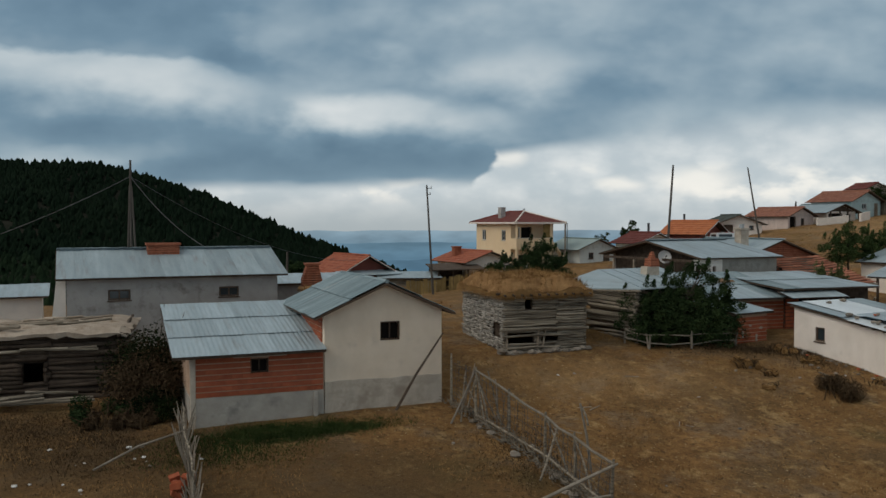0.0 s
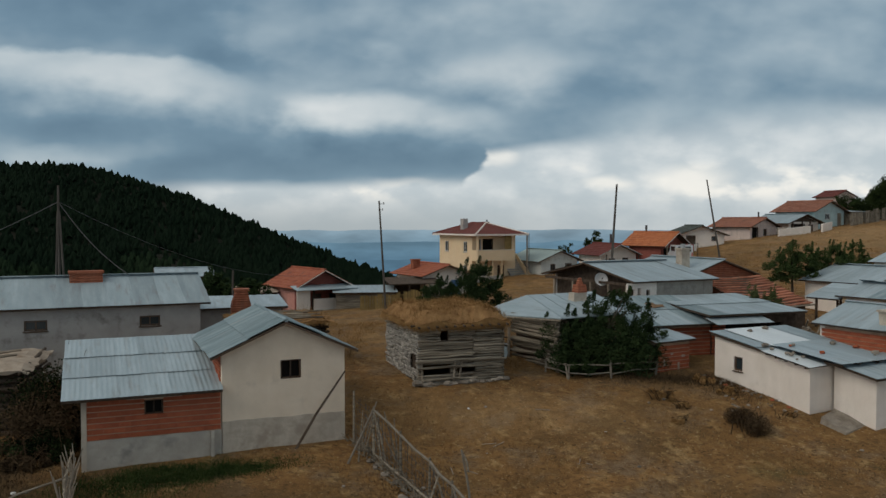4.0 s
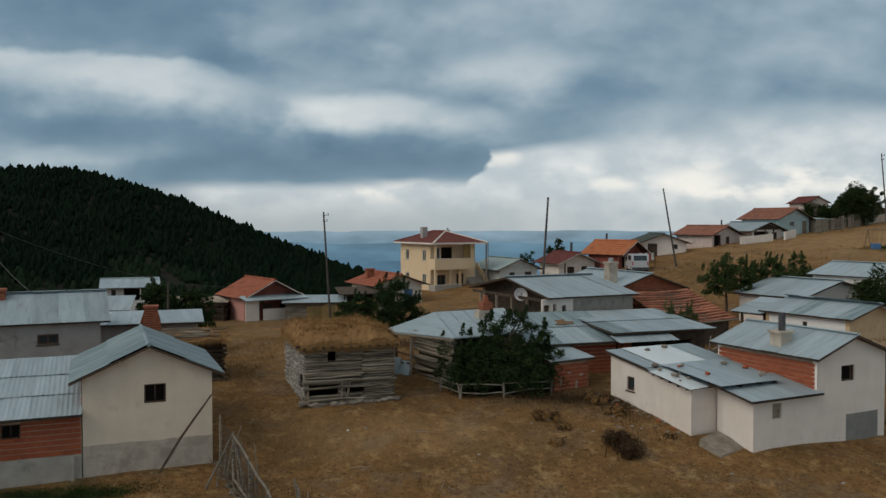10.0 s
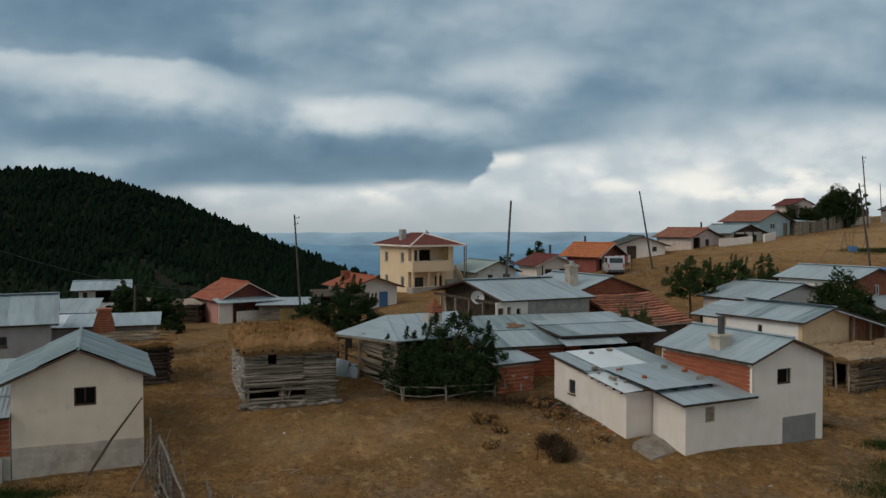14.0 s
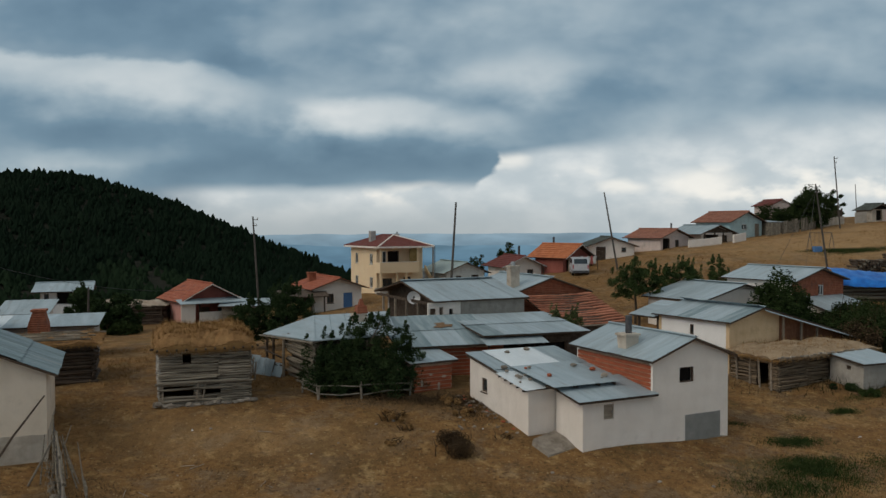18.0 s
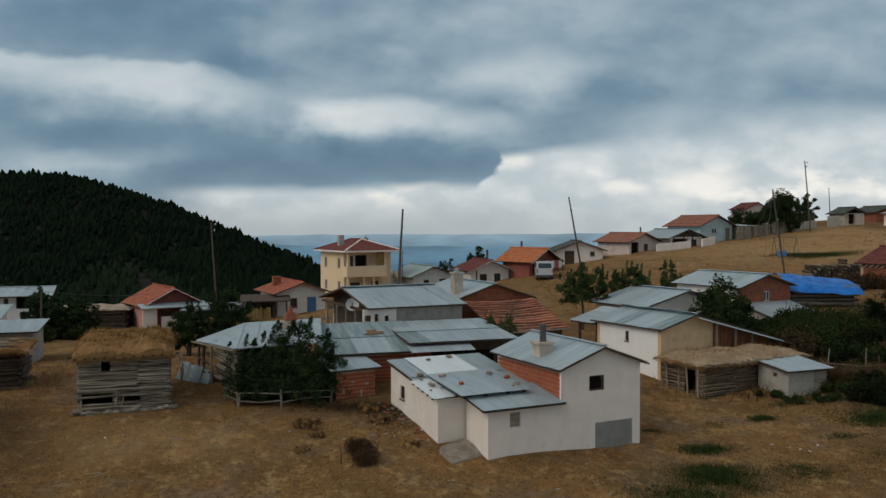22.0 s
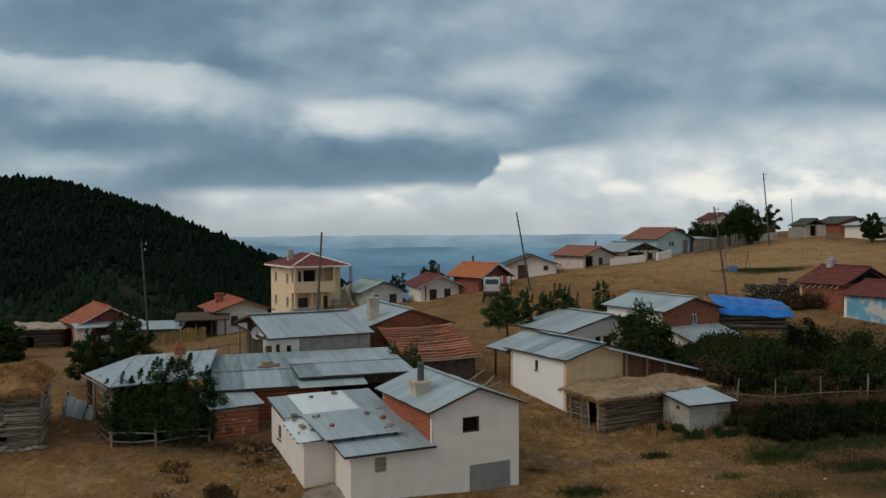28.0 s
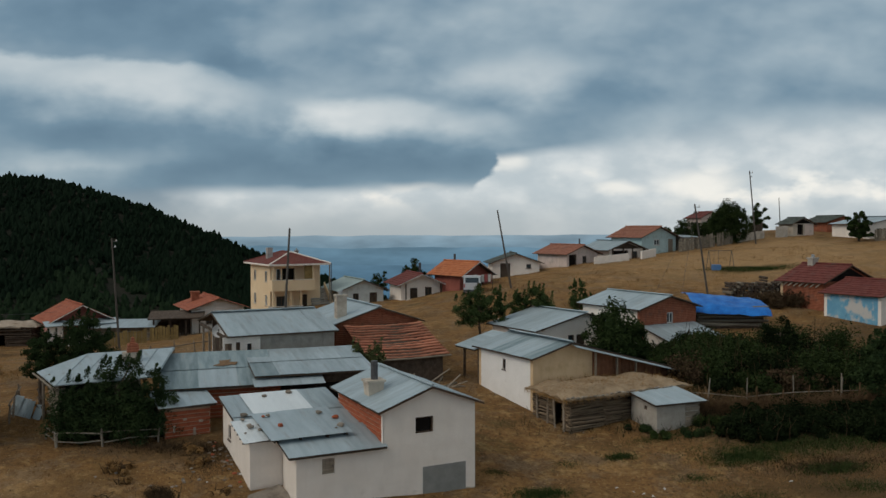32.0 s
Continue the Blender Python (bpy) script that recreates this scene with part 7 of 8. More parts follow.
# ---- behind the front houses ----
w2 = gable_house("two_storey_white_house", -18.9, 68.8, -0.35, 20, 3.5, 3.8, 4.0, 0.4, LIMEWHITE, "narrow white two-storey house with a broad tin roof and balcony", ZINC, axis="x", ridge=0.7, sheets=(4, 1), period=0.5, over=0.9, gover=0.6, windows=(("f", 0.3, 3.25, 0.35, 0.5, "dark"), ("f", 1.25, 2.85, 2.1, 1.1, "hole")))
part("balcony", Geo().box(1.3, 3.7, -0.8, -0.004, 1.35, 1.47), LIMEWHITE, w2)
part("parapet", Geo().box(1.3, 3.7, -0.8, -0.72, 1.474, 2.8), LIMEWHITE, w2)
part("parapet", Geo().box(3.62, 3.7, -0.716, -0.004, 1.474, 2.8), LIMEWHITE, w2)
part("post", Geo().box(2.5, 2.6, -0.7, -0.6, 2.8, 4.0), WHITE, w2)
shed("low_outbuilding", -16.6, 58.0, 0.9, 12, 3.0, 2.4, 1.9, 2.5, WHITE, "low outbuilding with a pale sloping tin roof", ZINC, (3, 1), (), (0.3, 0.2, 0.3, 0.3), period=0.5)
# shade under the balcony put in as a dark sheet on the wall
part("shade_wall", Geo().box(1.5, 3.6, -0.02, -0.004, -0.5, 1.3), WOODDARK, w2, "dark sheet standing in for the shade below the balcony")
shed("low_tin_shed", -14.5, 44.2, 1.1, 17, 9.6, 3.6, 2.2, 2.45, GREYWALL, "low shed with a pale tin roof behind the farm house", ZINC, (8, 1), (), (0.3, 0.2, 0.3, 0.3), odd=(ZINCNEW,), period=0.4)
bc = thing("brick_chimney", -7.2, 43.2, 1.75, 17, "stout brick chimney stack", "chimney")
part("chimney_shaft", Geo().prism([(0, 0, 0), (1.0, 0, 0), (1.0, 0, 2.0), (0.8, 0, 2.75), (0.25, 0, 2.75), (0.0, 0, 2.0)], (0, 0.8, 0)), BRICKWALL, bc)
part("cap", Geo().box(0.15, 0.9, -0.05, 0.85, 2.75, 2.85), BRICKWALL, bc)
barn4, rng = log_barn("log_barn", -5.4, 37.6, 1.5, 20, 3.7, 3.2, 2.05, "dark log barn with a clay-covered roof", sides="fr", messy=0.04, r=0.075, mat=WOODDARK)
straw_mound(barn4, 3.7, 3.2, 2.02, 0.12, rng, THATCH, 0.45, 1500, "clay_roof", 0.2)
for k in range(8):
    part("roof_plank", Geo().tube([(rng.uniform(-0.4, 1.5), -0.3 + 0.45 * k, 2.22), (rng.uniform(2.5, 4.3), -0.2 + 0.45 * k, 2.2)], 0.045, 6), WOOD, barn4)
barn5, rng = log_barn("log_barn", -18.6, 29.0, 0.35, 14, 7.0, 4.0, 2.3, "old collapsing log barn with a clay roof", sides="fr", messy=0.09, r=0.085, mat=WOODDARK, breaks=(1.6, 2.9, 4.6), holes=(("f", 3.7, 0.5, 0.7, 0.8),))
straw_mound(barn5, 7.0, 4.0, 2.3, 0.24, rng, CLAY, 0.3, 0, "clay_roof", 0.15)
for k in range(11):
    u, v = rng.uniform(-0.2, 5.4), rng.uniform(-0.2, 3.0)
    part("roof_plank", Geo().tube([(u, v, 2.56), (u + rng.uniform(0.8, 2.2), v + rng.uniform(-0.4, 0.4), 2.6 + rng.uniform(0, 0.1))], rng.uniform(0.03, 0.07), 5), WOODPALE if k % 3 else WOOD, barn5)
for k in range(7):
    part("fallen_log", Geo().tube([(rng.uniform(0, 2), -0.6 - 0.1 * k, 0.05), (rng.uniform(3.5, 6.4), -0.5 - 0.15 * k, 0.12 + rng.uniform(0, 0.2))], 0.06, 6), WOOD, barn5)
for k in range(12):
    u = rng.uniform(0.2, 5)
    zz = rng.uniform(0.2, 2.0)
    part("loose_plank", Geo().tube([(u, -0.16, zz), (u + rng.uniform(0.7, 1.8), -0.18, zz + rng.uniform(-0.1, 0.1))], 0.055, 6), WOOD, barn5)

# ---- poles and wires ----
utility_pole(-0.8, 69.8, 9.8, -0.55, "leaning timber utility pole with a lamp bracket")
utility_pole(15.05, 57.2, 10.6, 0.55, "leaning timber utility pole above the tin roofs", False)
utility_pole(32.9, 87.0, 12.4, -1.5, "thin leaning timber utility pole", False, 0.09)
utility_pole(49.1, 74.2, 12.6, -1.3, "leaning timber pole held by stay wires", True)
utility_pole(65.1, 106.4, 17.6, -0.9, "tall timber utility pole on the crest")
utility_pole(-16.3, 44.0, 9.95, 0.0, "straight grey timber utility pole behind the long house", False, 0.075)
utility_pole(-15.85, 44.0, 8.6, -0.4, "timber stay leaning on the pole", False, 0.06)
utility_pole(-16.6, 44.0, 8.6, 0.25, "timber stay leaning on the pole", False, 0.06)
utility_pole(-11.2, 60.0, 4.6, 0.1, "short timber pole in front of the forest", False, 0.09)
utility_pole(72.6, 117.5, 14.6, -0.3, "thin distant pole on the skyline", False, 0.06)
wire((-16.3, 44.0, 9.1), (-31, 41, 3.6), 0.7, r=0.02)
wire((-16.3, 44.0, 9.1), (-11.6, 40.8, 5.55), 0.35, r=0.02)
wire((-16.3, 44.0, 9.1), (-7.5, 73.0, 3.4), 1.2)
wire((47.8, 74.2, 12.0), (46.2, 72.5, 4.6), 0.0, "taut stay wire of a pole")
wire((47.8, 74.2, 12.0), (45.0, 76.0, 5.0), 0.0, "taut stay wire of a pole")

# ---- trees and shrubs ----
tree(11.2, 38.5, 3.45, 1.85, "dense dark green tree beside the log barn", TREEDARK, seed=3, clumps=200, leaves=230, size=0.052, bare=0.03, shoots=26, lobes=((0.75, 0, 3.7, 0.8), (0.0, 0.2, 3.5, 0.95), (-0.7, 0.0, 3.2, 0.85), (-1.5, -0.1, 2.8, 0.9), (-2.3, 0.0, 2.5, 0.85), (1.5, 0.2, 3.0, 0.75), (2.0, 0.3, 2.3, 0.7), (0.3, -0.5, 2.3, 1.1), (-0.9, -0.6, 2.2, 1.1), (-1.9, -0.6, 1.9, 1.0), (1.1, -0.5, 1.9, 1.0)))
tree(9.75, 38.0, 2.4, 1.1, "dense dark green bush beside the log barn", TREEDARK, seed=31, clumps=70, leaves=210, size=0.052, bare=0.05, name="bush", shoots=8)
tree(5.5, 48.2, 4.1, 1.5, "dark green fruit tree with an open crown", TREEDARK, seed=4, clumps=120, leaves=160, size=0.06, bare=0.28, shoots=10, lobes=((0.0, 0.0, 4.1, 0.85), (0.7, 0.1, 3.7, 0.8), (-0.6, 0.2, 3.6, 0.8), (1.2, 0.0, 2.9, 0.65), (-0.2, -0.3, 2.7, 0.9)))
tree(3.4, 48.0, 3.1, 1.3, "dark green fruit tree with an open crown", TREEDARK, seed=14, clumps=90, leaves=140, size=0.06, bare=0.25, shoots=6, lobes=((0.0, 0.0, 3.1, 0.75), (-0.6, 0.1, 2.6, 0.65), (0.7, 0.1, 2.8, 0.7)))
tree(-13.7, 66.0, 4.0, 2.0, "dark leafy tree in front of the forest", TREEDARK, seed=5, clumps=90, leaves=130, size=0.11, bare=0.1)
tree(-11.5, 66.6, 3.4, 1.9, "dark leafy tree in front of the forest", TREEDARK, seed=6, clumps=70, leaves=120, size=0.11, bare=0.08)
tree(28.4, 59.0, 4.8, 1.9, "young fruit tree with a low spreading crown", YOUNGLEAF, 7, 100, 160, 0.062, 0.09, bare=0.52, shoots=14, lobes=((0.0, 0.0, 4.7, 0.85), (-1.1, 0.1, 4.1, 0.75), (0.9, 0.0, 4.4, 0.8), (1.5, 0.1, 3.9, 0.6), (-0.3, -0.2, 3.8, 0.9)))
tree(32.2, 61.2, 4.2, 1.6, "young fruit tree with a low spreading crown", YOUNGLEAF, 8, 90, 150, 0.062, 0.09, bare=0.5, shoots=12, lobes=((0.2, 0.0, 4.2, 0.75), (-0.9, 0.1, 3.6, 0.65), (1.0, 0.1, 3.5, 0.65)))
tree(36.4, 65.5, 3.4, 1.2, "young fruit tree with open crown", YOUNGLEAF, 9, 60, 130, 0.062, 0.07, bare=0.15, shoots=8)
tree(18.3, 98, 3.7, 1.3, "slender tree behind the ridge houses", seed=10, clumps=30, leaves=50, size=0.12, bare=0.35)
tree(22.6, 99.5, 4.3, 1.8, "round dark tree behind the ridge houses", seed=11, clumps=44, leaves=80, size=0.13, bare=0.3)
tree(62.6, 110.0, 5.2, 3.1, "broad dark tree on the crest", seed=12, clumps=170, leaves=170, size=0.11, bare=0.12)
tree(57.6, 111.0, 3.6, 2.2, "dark bush on the crest", seed=13, clumps=80, leaves=120, size=0.11, bare=0.05, name="bush")
tree(60.2, 112.5, 3.0, 1.7, "dark bush on the crest", seed=113, clumps=50, leaves=90, size=0.12, bare=0.03, name="bush")
tree(55.8, 113.5, 3.4, 1.1, "slender dark tree on the crest", seed=15, clumps=18, leaves=50, size=0.2, bare=0.3)
tree(70.0, 119.0, 4.4, 1.4, "dark tree on the crest", seed=16, clumps=50, leaves=100, size=0.14, bare=0.2)
tree(76.2, 102.8, 3.8, 1.4, "dark tree before a skyline house", seed=17, clumps=60, leaves=100, size=0.14, bare=0.2)
tree(36.9, 54.2, 4.1, 2.4, "dark tangled bush beside a white house", seed=19, clumps=120, leaves=130, size=0.1, bare=0.05, name="bush")
rng = random.Random(44)
for k in range(100):
    front = k >= 70
    x = rng.uniform(40.6, 62)
    y = rng.uniform(41.4, 43.7) if front else 47.4 + 9.0 * rng.random() ** 0.8
    if not front and (x < 41 and y > 55 or x > 45.5 and y > 52.5):
        continue
    w, h = rng.uniform(2.4, 4.2), (rng.uniform(0.7, 1.2) if front else rng.uniform(1.1, 2.2))
    if y < 49 and not front:
        h *= 0.6
    shrub(x, y, w, rng.uniform(2.0, 3.2), h, "rank dark green garden thicket" if k % 6 else "dark thicket with dry brown stems", (SHADEDLEAF if front or k % 3 == 1 else LEAF) if k % 6 else (SHADEDLEAF if front else BRUSH), 140 + k, int(1100 * w), 0.085, a=rng.uniform(0, 90), name="thicket", category="shrub", group="garden thickets", twigs=5)
tree(57.5, 48.8, 3.4, 1.8, "dark fruit tree in the gardens", SHADEDLEAF, 201, 60, 150, 0.075, bare=0.1)
tree(49.6, 45.4, 3.9, 1.7, "dark leafy tree at the end of the hedge", TREEDARK, 203, 90, 150, 0.08, bare=0.05, shoots=8)
for k, (x, y, h) in enumerate(((47.0, 54.8, 2.4), (48.8, 55.0, 2.0), (50.6, 54.6, 2.5))):
    shrub(x, y, 2.6, 1.8, h, "dull green garden bush", LEAF, 220 + k, 2600, 0.085, name="bush", twigs=5)
tree(46.5, 52.0, 3.0, 1.5, "dark fruit tree in the gardens", SHADEDLEAF, 202, 50, 150, 0.075, bare=0.1)
shrub(-10.5, 29.4, 2.1, 2.6, 2.4, "dark brown heap of dry brushwood", BRUSH, 60, 12000, 0.05, name="brush_heap", category="brushwood", twigs=5)
shrub(-10.4, 30.6, 2.3, 2.0, 2.8, "dark overgrown bush behind the brushwood", SHADEDLEAF, 65, 9000, 0.06, name="bush", twigs=5)
shrub(-9.6, 28.3, 1.6, 1.6, 1.3, "dark green weeds beside the brushwood", SHADEDLEAF, 66, 4500, 0.05, name="weeds", category="weeds", twigs=6)
shrub(-11.6, 28.2, 2.2, 1.6, 0.8, "dark green weeds beside the brushwood", TREEDARK, 67, 4500, 0.05, name="weeds", category="weeds", twigs=6)
shrub(-10.5, 27.4, 2.6, 1.8, 0.7, "dark dry weeds", BRUSH, 61, 3500, 0.05, name="weeds", category="weeds", twigs=20)
shrub(15.1, 32.1, 1.5, 1.3, 0.8, "dark dry thorn bush", BRUSH, 62, 11000, 0.026, name="thorn_bush", twigs=14)
shrub(12.6, 34.7, 1.0, 0.8, 0.45, "small tuft of brown weeds", STRAW, 63, 1200, 0.04, name="weeds", category="weeds")
tree(21.7, 47.1, 2.9, 0.8, "dusty green weeds before the tiled shed", WEEDOLIVE, 64, 80, 130, 0.048, 0.03, name="tall_weeds", bare=0.55, shoots=6, lobes=((-0.5, 0, 2.7, 0.42), (0.5, 0.1, 2.55, 0.45), (0.0, 0, 2.2, 0.5)))
# ---- fences ----
DRYHEDGE = material("dry_hedge_twigs", (0.07, 0.042, 0.022), (0.17, 0.105, 0.058), 2, 0.95, bump=0.0, spec=0.03)
FENCEGREY = material("bleached_fence_pole", (0.16, 0.135, 0.105), (0.27, 0.235, 0.19), 4, 0.9, bump=0.4, fine=30, vary=0.25)


def pole_fence(pts, h, label, seed, rails=2, step=1.6, brush=0, r=0.04, name="pole_fence", mat=None, sag=0.1, bmat=None):
    rng = random.Random(seed)
    x0, y0 = pts[0]
    z0 = ground_z(x0, y0)
    ob = thing(name, x0, y0, z0, 0, label, "fence", "pole fences")
    mat = mat or WOODPALE
    for (xa, ya), (xb, yb) in zip(pts, pts[1:]):
        ln = math.hypot(xb - xa, yb - ya)
        n = max(1, round(ln / step))
        at = lambda t: Vector((xa + (xb - xa) * t - x0, ya + (yb - ya) * t - y0, ground_z(xa + (xb - xa) * t, ya + (yb - ya) * t) - z0))
        for k in range(n + 1):
            p = at(k / n)
            q = p + Vector((rng.uniform(-0.12, 0.12), rng.uniform(-0.12, 0.12), h * rng.uniform(0.85, 1.15)))
            part("post", Geo().tube([p - Vector((0, 0, 0.3)), p.lerp(q, 0.5), q], [r * 1.3, r * 1.2, r], 6), mat, ob)
        for k in range(rails):
            hz = h * (0.35 + 0.5 * k / max(1, rails - 1))
            m = max(2, n)
            rp = [at(i / m) + Vector((rng.uniform(-0.05, 0.05), rng.uniform(-0.05, 0.05), hz + rng.uniform(-sag, sag))) for i in range(m + 1)]
            part("rail", Geo().tube(rp, r * 0.9, 6), mat, ob)
        if brush:
            g = Geo()
            for _ in range(int(brush * ln)):
                t = rng.random()
                p = at(t) + Vector((rng.uniform(-0.25, 0.25), rng.uniform(-0.25, 0.25), rng.uniform(0, h * 0.5)))
                d = Vector((xb - xa, yb - ya, 0)).normalized() * rng.uniform(-0.9, 0.9) + Vector((rng.uniform(-0.2, 0.2), rng.uniform(-0.2, 0.2), rng.uniform(-0.1, 0.7)))
                g.tube([p, p + d * 0.5 + Vector((0, 0, 0.05)), p + d], [0.016, 0.012, 0.006], 4)
            tagged(part("brushwood", g, bmat or WOOD, ob), kind="stuff")
    return ob


def stick_fence():
    """Poles and wire strung down the slope from the house corner, brush and stones heaped along its foot."""
    rng = random.Random(81)
    x0, y0 = 0.3, 30.0
    z0 = ground_z(x0, y0)
    ob = thing("stick_fence", x0, y0, z0, 0, "rickety fence of crooked poles, wire and brushwood", "fence", "pole fences")
    line = ((0.3, 30.0, 1.9), (1.12, 28.5, 1.67), (2.1, 26.6, 1.3), (3.04, 24.78, 0.97), (3.67, 23.37, 0.71), (4.44, 21.74, 0.42))
    L = lambda x, y, z: Vector((x - x0, y - y0, z - z0))
    tops = [L(*p) for p in line]
    feet = [L(p[0], p[1], ground_z(p[0], p[1])) for p in line]
    for f, t in zip(feet, tops):
        part("post", Geo().tube([f - Vector((0, 0, 0.3)), f.lerp(t, 0.5) + Vector((rng.uniform(-0.06, 0.06), 0, 0)), t + Vector((0, 0, 0.12))], [0.055, 0.05, 0.035], 6), WOOD, ob)
    rail = []
    for a, b in zip(tops, tops[1:]):
        rail += [a, a.lerp(b, 0.5) + Vector((rng.uniform(-0.04, 0.04), 0, rng.uniform(-0.08, 0.03)))]
    part("top_rail", Geo().tube(rail[2:] + [tops[-1]], 0.042, 6), FENCEGREY, ob)
    part("low_rail", Geo().tube([f + Vector((0, 0, 0.28 + rng.uniform(-0.1, 0.1))) for f in feet[1:]], 0.04, 6), WOOD, ob)
    w = Geo()
    for a, b, fa, fb in zip(tops, tops[1:], feet, feet[1:]):
        for k in range(6):
            w.tube([fa.lerp(a, 0.15 + 0.15 * k), fb.lerp(b, 0.15 + 0.15 * k)], 0.006, 4)
        n = int((b - a).length / 0.16)
        for k in range(n):
            p, q = fa.lerp(fb, k / n), a.lerp(b, min(1, (k + rng.uniform(-1, 2)) / n))
            w.tube([p, p.lerp(q, 0.5) + Vector((rng.uniform(-0.05, 0.05), 0, 0)), q], 0.006, 4)
    tagged(part("wire_netting", w, IRON, ob, "sagging rusty wire netting"), kind="stuff")
    h = Geo()
    for a, b in zip(feet, feet[1:]):
        d = (b - a).normalized()
        for _ in range(int(34 * (b - a).length)):
            p = a.lerp(b, rng.random()) + Vector((rng.uniform(-0.35, 0.2), rng.uniform(-0.2, 0.2), rng.uniform(0.0, 0.3)))
            e = d * rng.uniform(-0.8, 0.8) + Vector((rng.uniform(-0.2, 0.2), rng.uniform(-0.1, 0.1), rng.uniform(-0.05, 0.3)))
            h.tube([p, p + e * 0.5 + Vector((0, 0, 0.04)), p + e], [0.018, 0.013, 0.006], 4)
    tagged(part("brushwood", h, WOOD, ob), kind="stuff")
    for k in range(16):
        t = rng.random() * 4
        i = int(t)
        p = feet[i + 1].lerp(feet[min(i + 2, 5)], t - i)
        part("stone", Geo().blob(p + Vector((rng.uniform(-0.4, 0.0), rng.uniform(-0.2, 0.2), 0.05)), rng.uniform(0.07, 0.15), rng, (1.2, 1, 0.75)), STONE, ob)
    # props and the fallen end
    for pa, pb, r in (((1.12, 28.5, 1.75), (0.25, 28.1, -0.1), 0.04), ((1.12, 28.5, 1.6), (1.55, 28.2, -0.1), 0.035), ((1.12, 28.5, 1.5), (0.75, 28.9, 0.0), 0.03), ((3.3, 24.2, 0.75), (2.75, 23.6, -0.6), 0.035), ((3.04, 24.8, 0.95), (3.6, 24.0, -0.5), 0.03),
                      ((4.55, 21.75, 0.42), (2.35, 21.0, -0.35), 0.045), ((4.3, 21.4, -0.3), (1.2, 20.4, -0.5), 0.04), ((3.95, 24.1, 1.5), (4.25, 24.0, -0.4), 0.04), ((4.0, 24.1, 1.4), (4.15, 23.9, 0.9), 0.03), ((3.67, 23.37, 0.7), (4.05, 22.8, -0.6), 0.03)):
        part("prop", Geo().tube([L(*pa), L(*pa).lerp(L(*pb), 0.5) + Vector((0.03, 0, 0.02)), L(*pb)], [r * 0.8, r, r], 6), WOOD if r < 0.04 else FENCEGREY, ob)


stick_fence()


def paling_fence():
    """A row of thin split sticks, leaning this way and that."""
    rng = random.Random(83)
    x0, y0 = -8.2, 26.5
    z0 = ground_z(x0, y0)
    ob = thing("paling_fence", x0, y0, z0, 0, "crooked fence of pale split sticks beside the stable", "fence", "pole fences")
    pts = ((-8.2, 26.5), (-7.56, 24.4), (-7.0, 23.1), (-6.45, 21.6), (-6.0, 20.0))
    bank = [Geo().tube([(0, 0, -0.2), (0.03 * k - 0.05, 0.02, 0.5), (0.02, 0.0, 1.0)], [0.028, 0.024, 0.014], 5).mesh("paling", FENCEGREY if k % 2 else WOODPALE) for k in range(4)]
    for (xa, ya), (xb, yb) in zip(pts, pts[1:]):
        n = int(math.hypot(xb - xa, yb - ya) / 0.1)
        for k in range(n):
            t = (k + rng.uniform(-0.4, 0.4)) / n
            x, y = xa + (xb - xa) * t, ya + (yb - ya) * t
            o = part("paling", rng.choice(bank), WOOD, ob)
            o.matrix_basis = pose(x - x0, y - y0, ground_z(x, y) - z0, rng.uniform(-16, 16), rng.uniform(-16, 16), rng.uniform(0, 360)) @ Matrix.Diagonal((1, 1, rng.uniform(0.7, 1.3), 1))
        for hz in (0.35, 0.85):
            m = 4
            part("rail", Geo().tube([(xa + (xb - xa) * i / m - x0, ya + (yb - ya) * i / m - y0 + rng.uniform(-0.05, 0.05), ground_z(xa + (xb - xa) * i / m, ya + (yb - ya) * i / m) - z0 + hz + rng.uniform(-0.08, 0.08)) for i in range(m + 1)], 0.03, 6), WOOD, ob)
    part("prop", Geo().tube([(0.6, -2.0, 0.6), (-0.6, -2.4, 0.25), (-1.7, -2.9, -0.3)], [0.03, 0.035, 0.035], 6), FENCEGREY, ob)


paling_fence()
rub = thing("brick_rubble", -7.0, 22.2, ground_z(-7.0, 22.2), 0, "small heap of broken red bricks", "bricks")
rng = random.Random(29)
for k in range(14):
    part("brick", Geo().hexa([(x * 0.14, y * 0.09, z * 0.08) for x, y, z in ((-1, -1, -1), (1, -1, -1), (1, 1, -1), (-1, 1, -1), (-1, -1, 1), (1, -1, 1), (1, 1, 1), (-1, 1, 1))]), BRICK, rub).matrix_basis = pose(rng.uniform(-0.22, 0.22), rng.uniform(-0.25, 0.25), 0.05 + 0.028 * k, rng.uniform(-20, 20), rng.uniform(-20, 20), rng.uniform(0, 180))
pole_fence(((8.2, 37.9), (9.1, 37.0), (11.05, 37.2), (13.2, 37.9)), 0.72, "low pole fence round the tree", 84, 2, 2.6, 0, 0.036, mat=FENCEGREY, sag=0.06)
pole_fence(((38.4, 47.0), (42.3, 46.0), (47.4, 46.0), (54.0, 46.8)), 1.35, "wire and pole fence round the gardens", 85, 1, 2.2, 0, 0.03, mat=FENCEGREY)
pole_fence(((39.3, 44.4), (42.3, 44.5), (46.2, 44.5), (52.0, 44.9)), 1.35, "dense fence of dry brown brushwood round a garden", 86, 1, 1.4, 150, 0.035, mat=DRYHEDGE, bmat=DRYHEDGE)
pole_fence(((10.5, 47.5), (7.0, 55.0), (12.5, 60.5)), 1.1, "rail fence round a small paddock", 87, 2, 1.5)
pole_fence(((4.5, 43.0), (5.5, 40.0)), 1.0, "short rail fence behind the barn", 88, 2, 1.2)
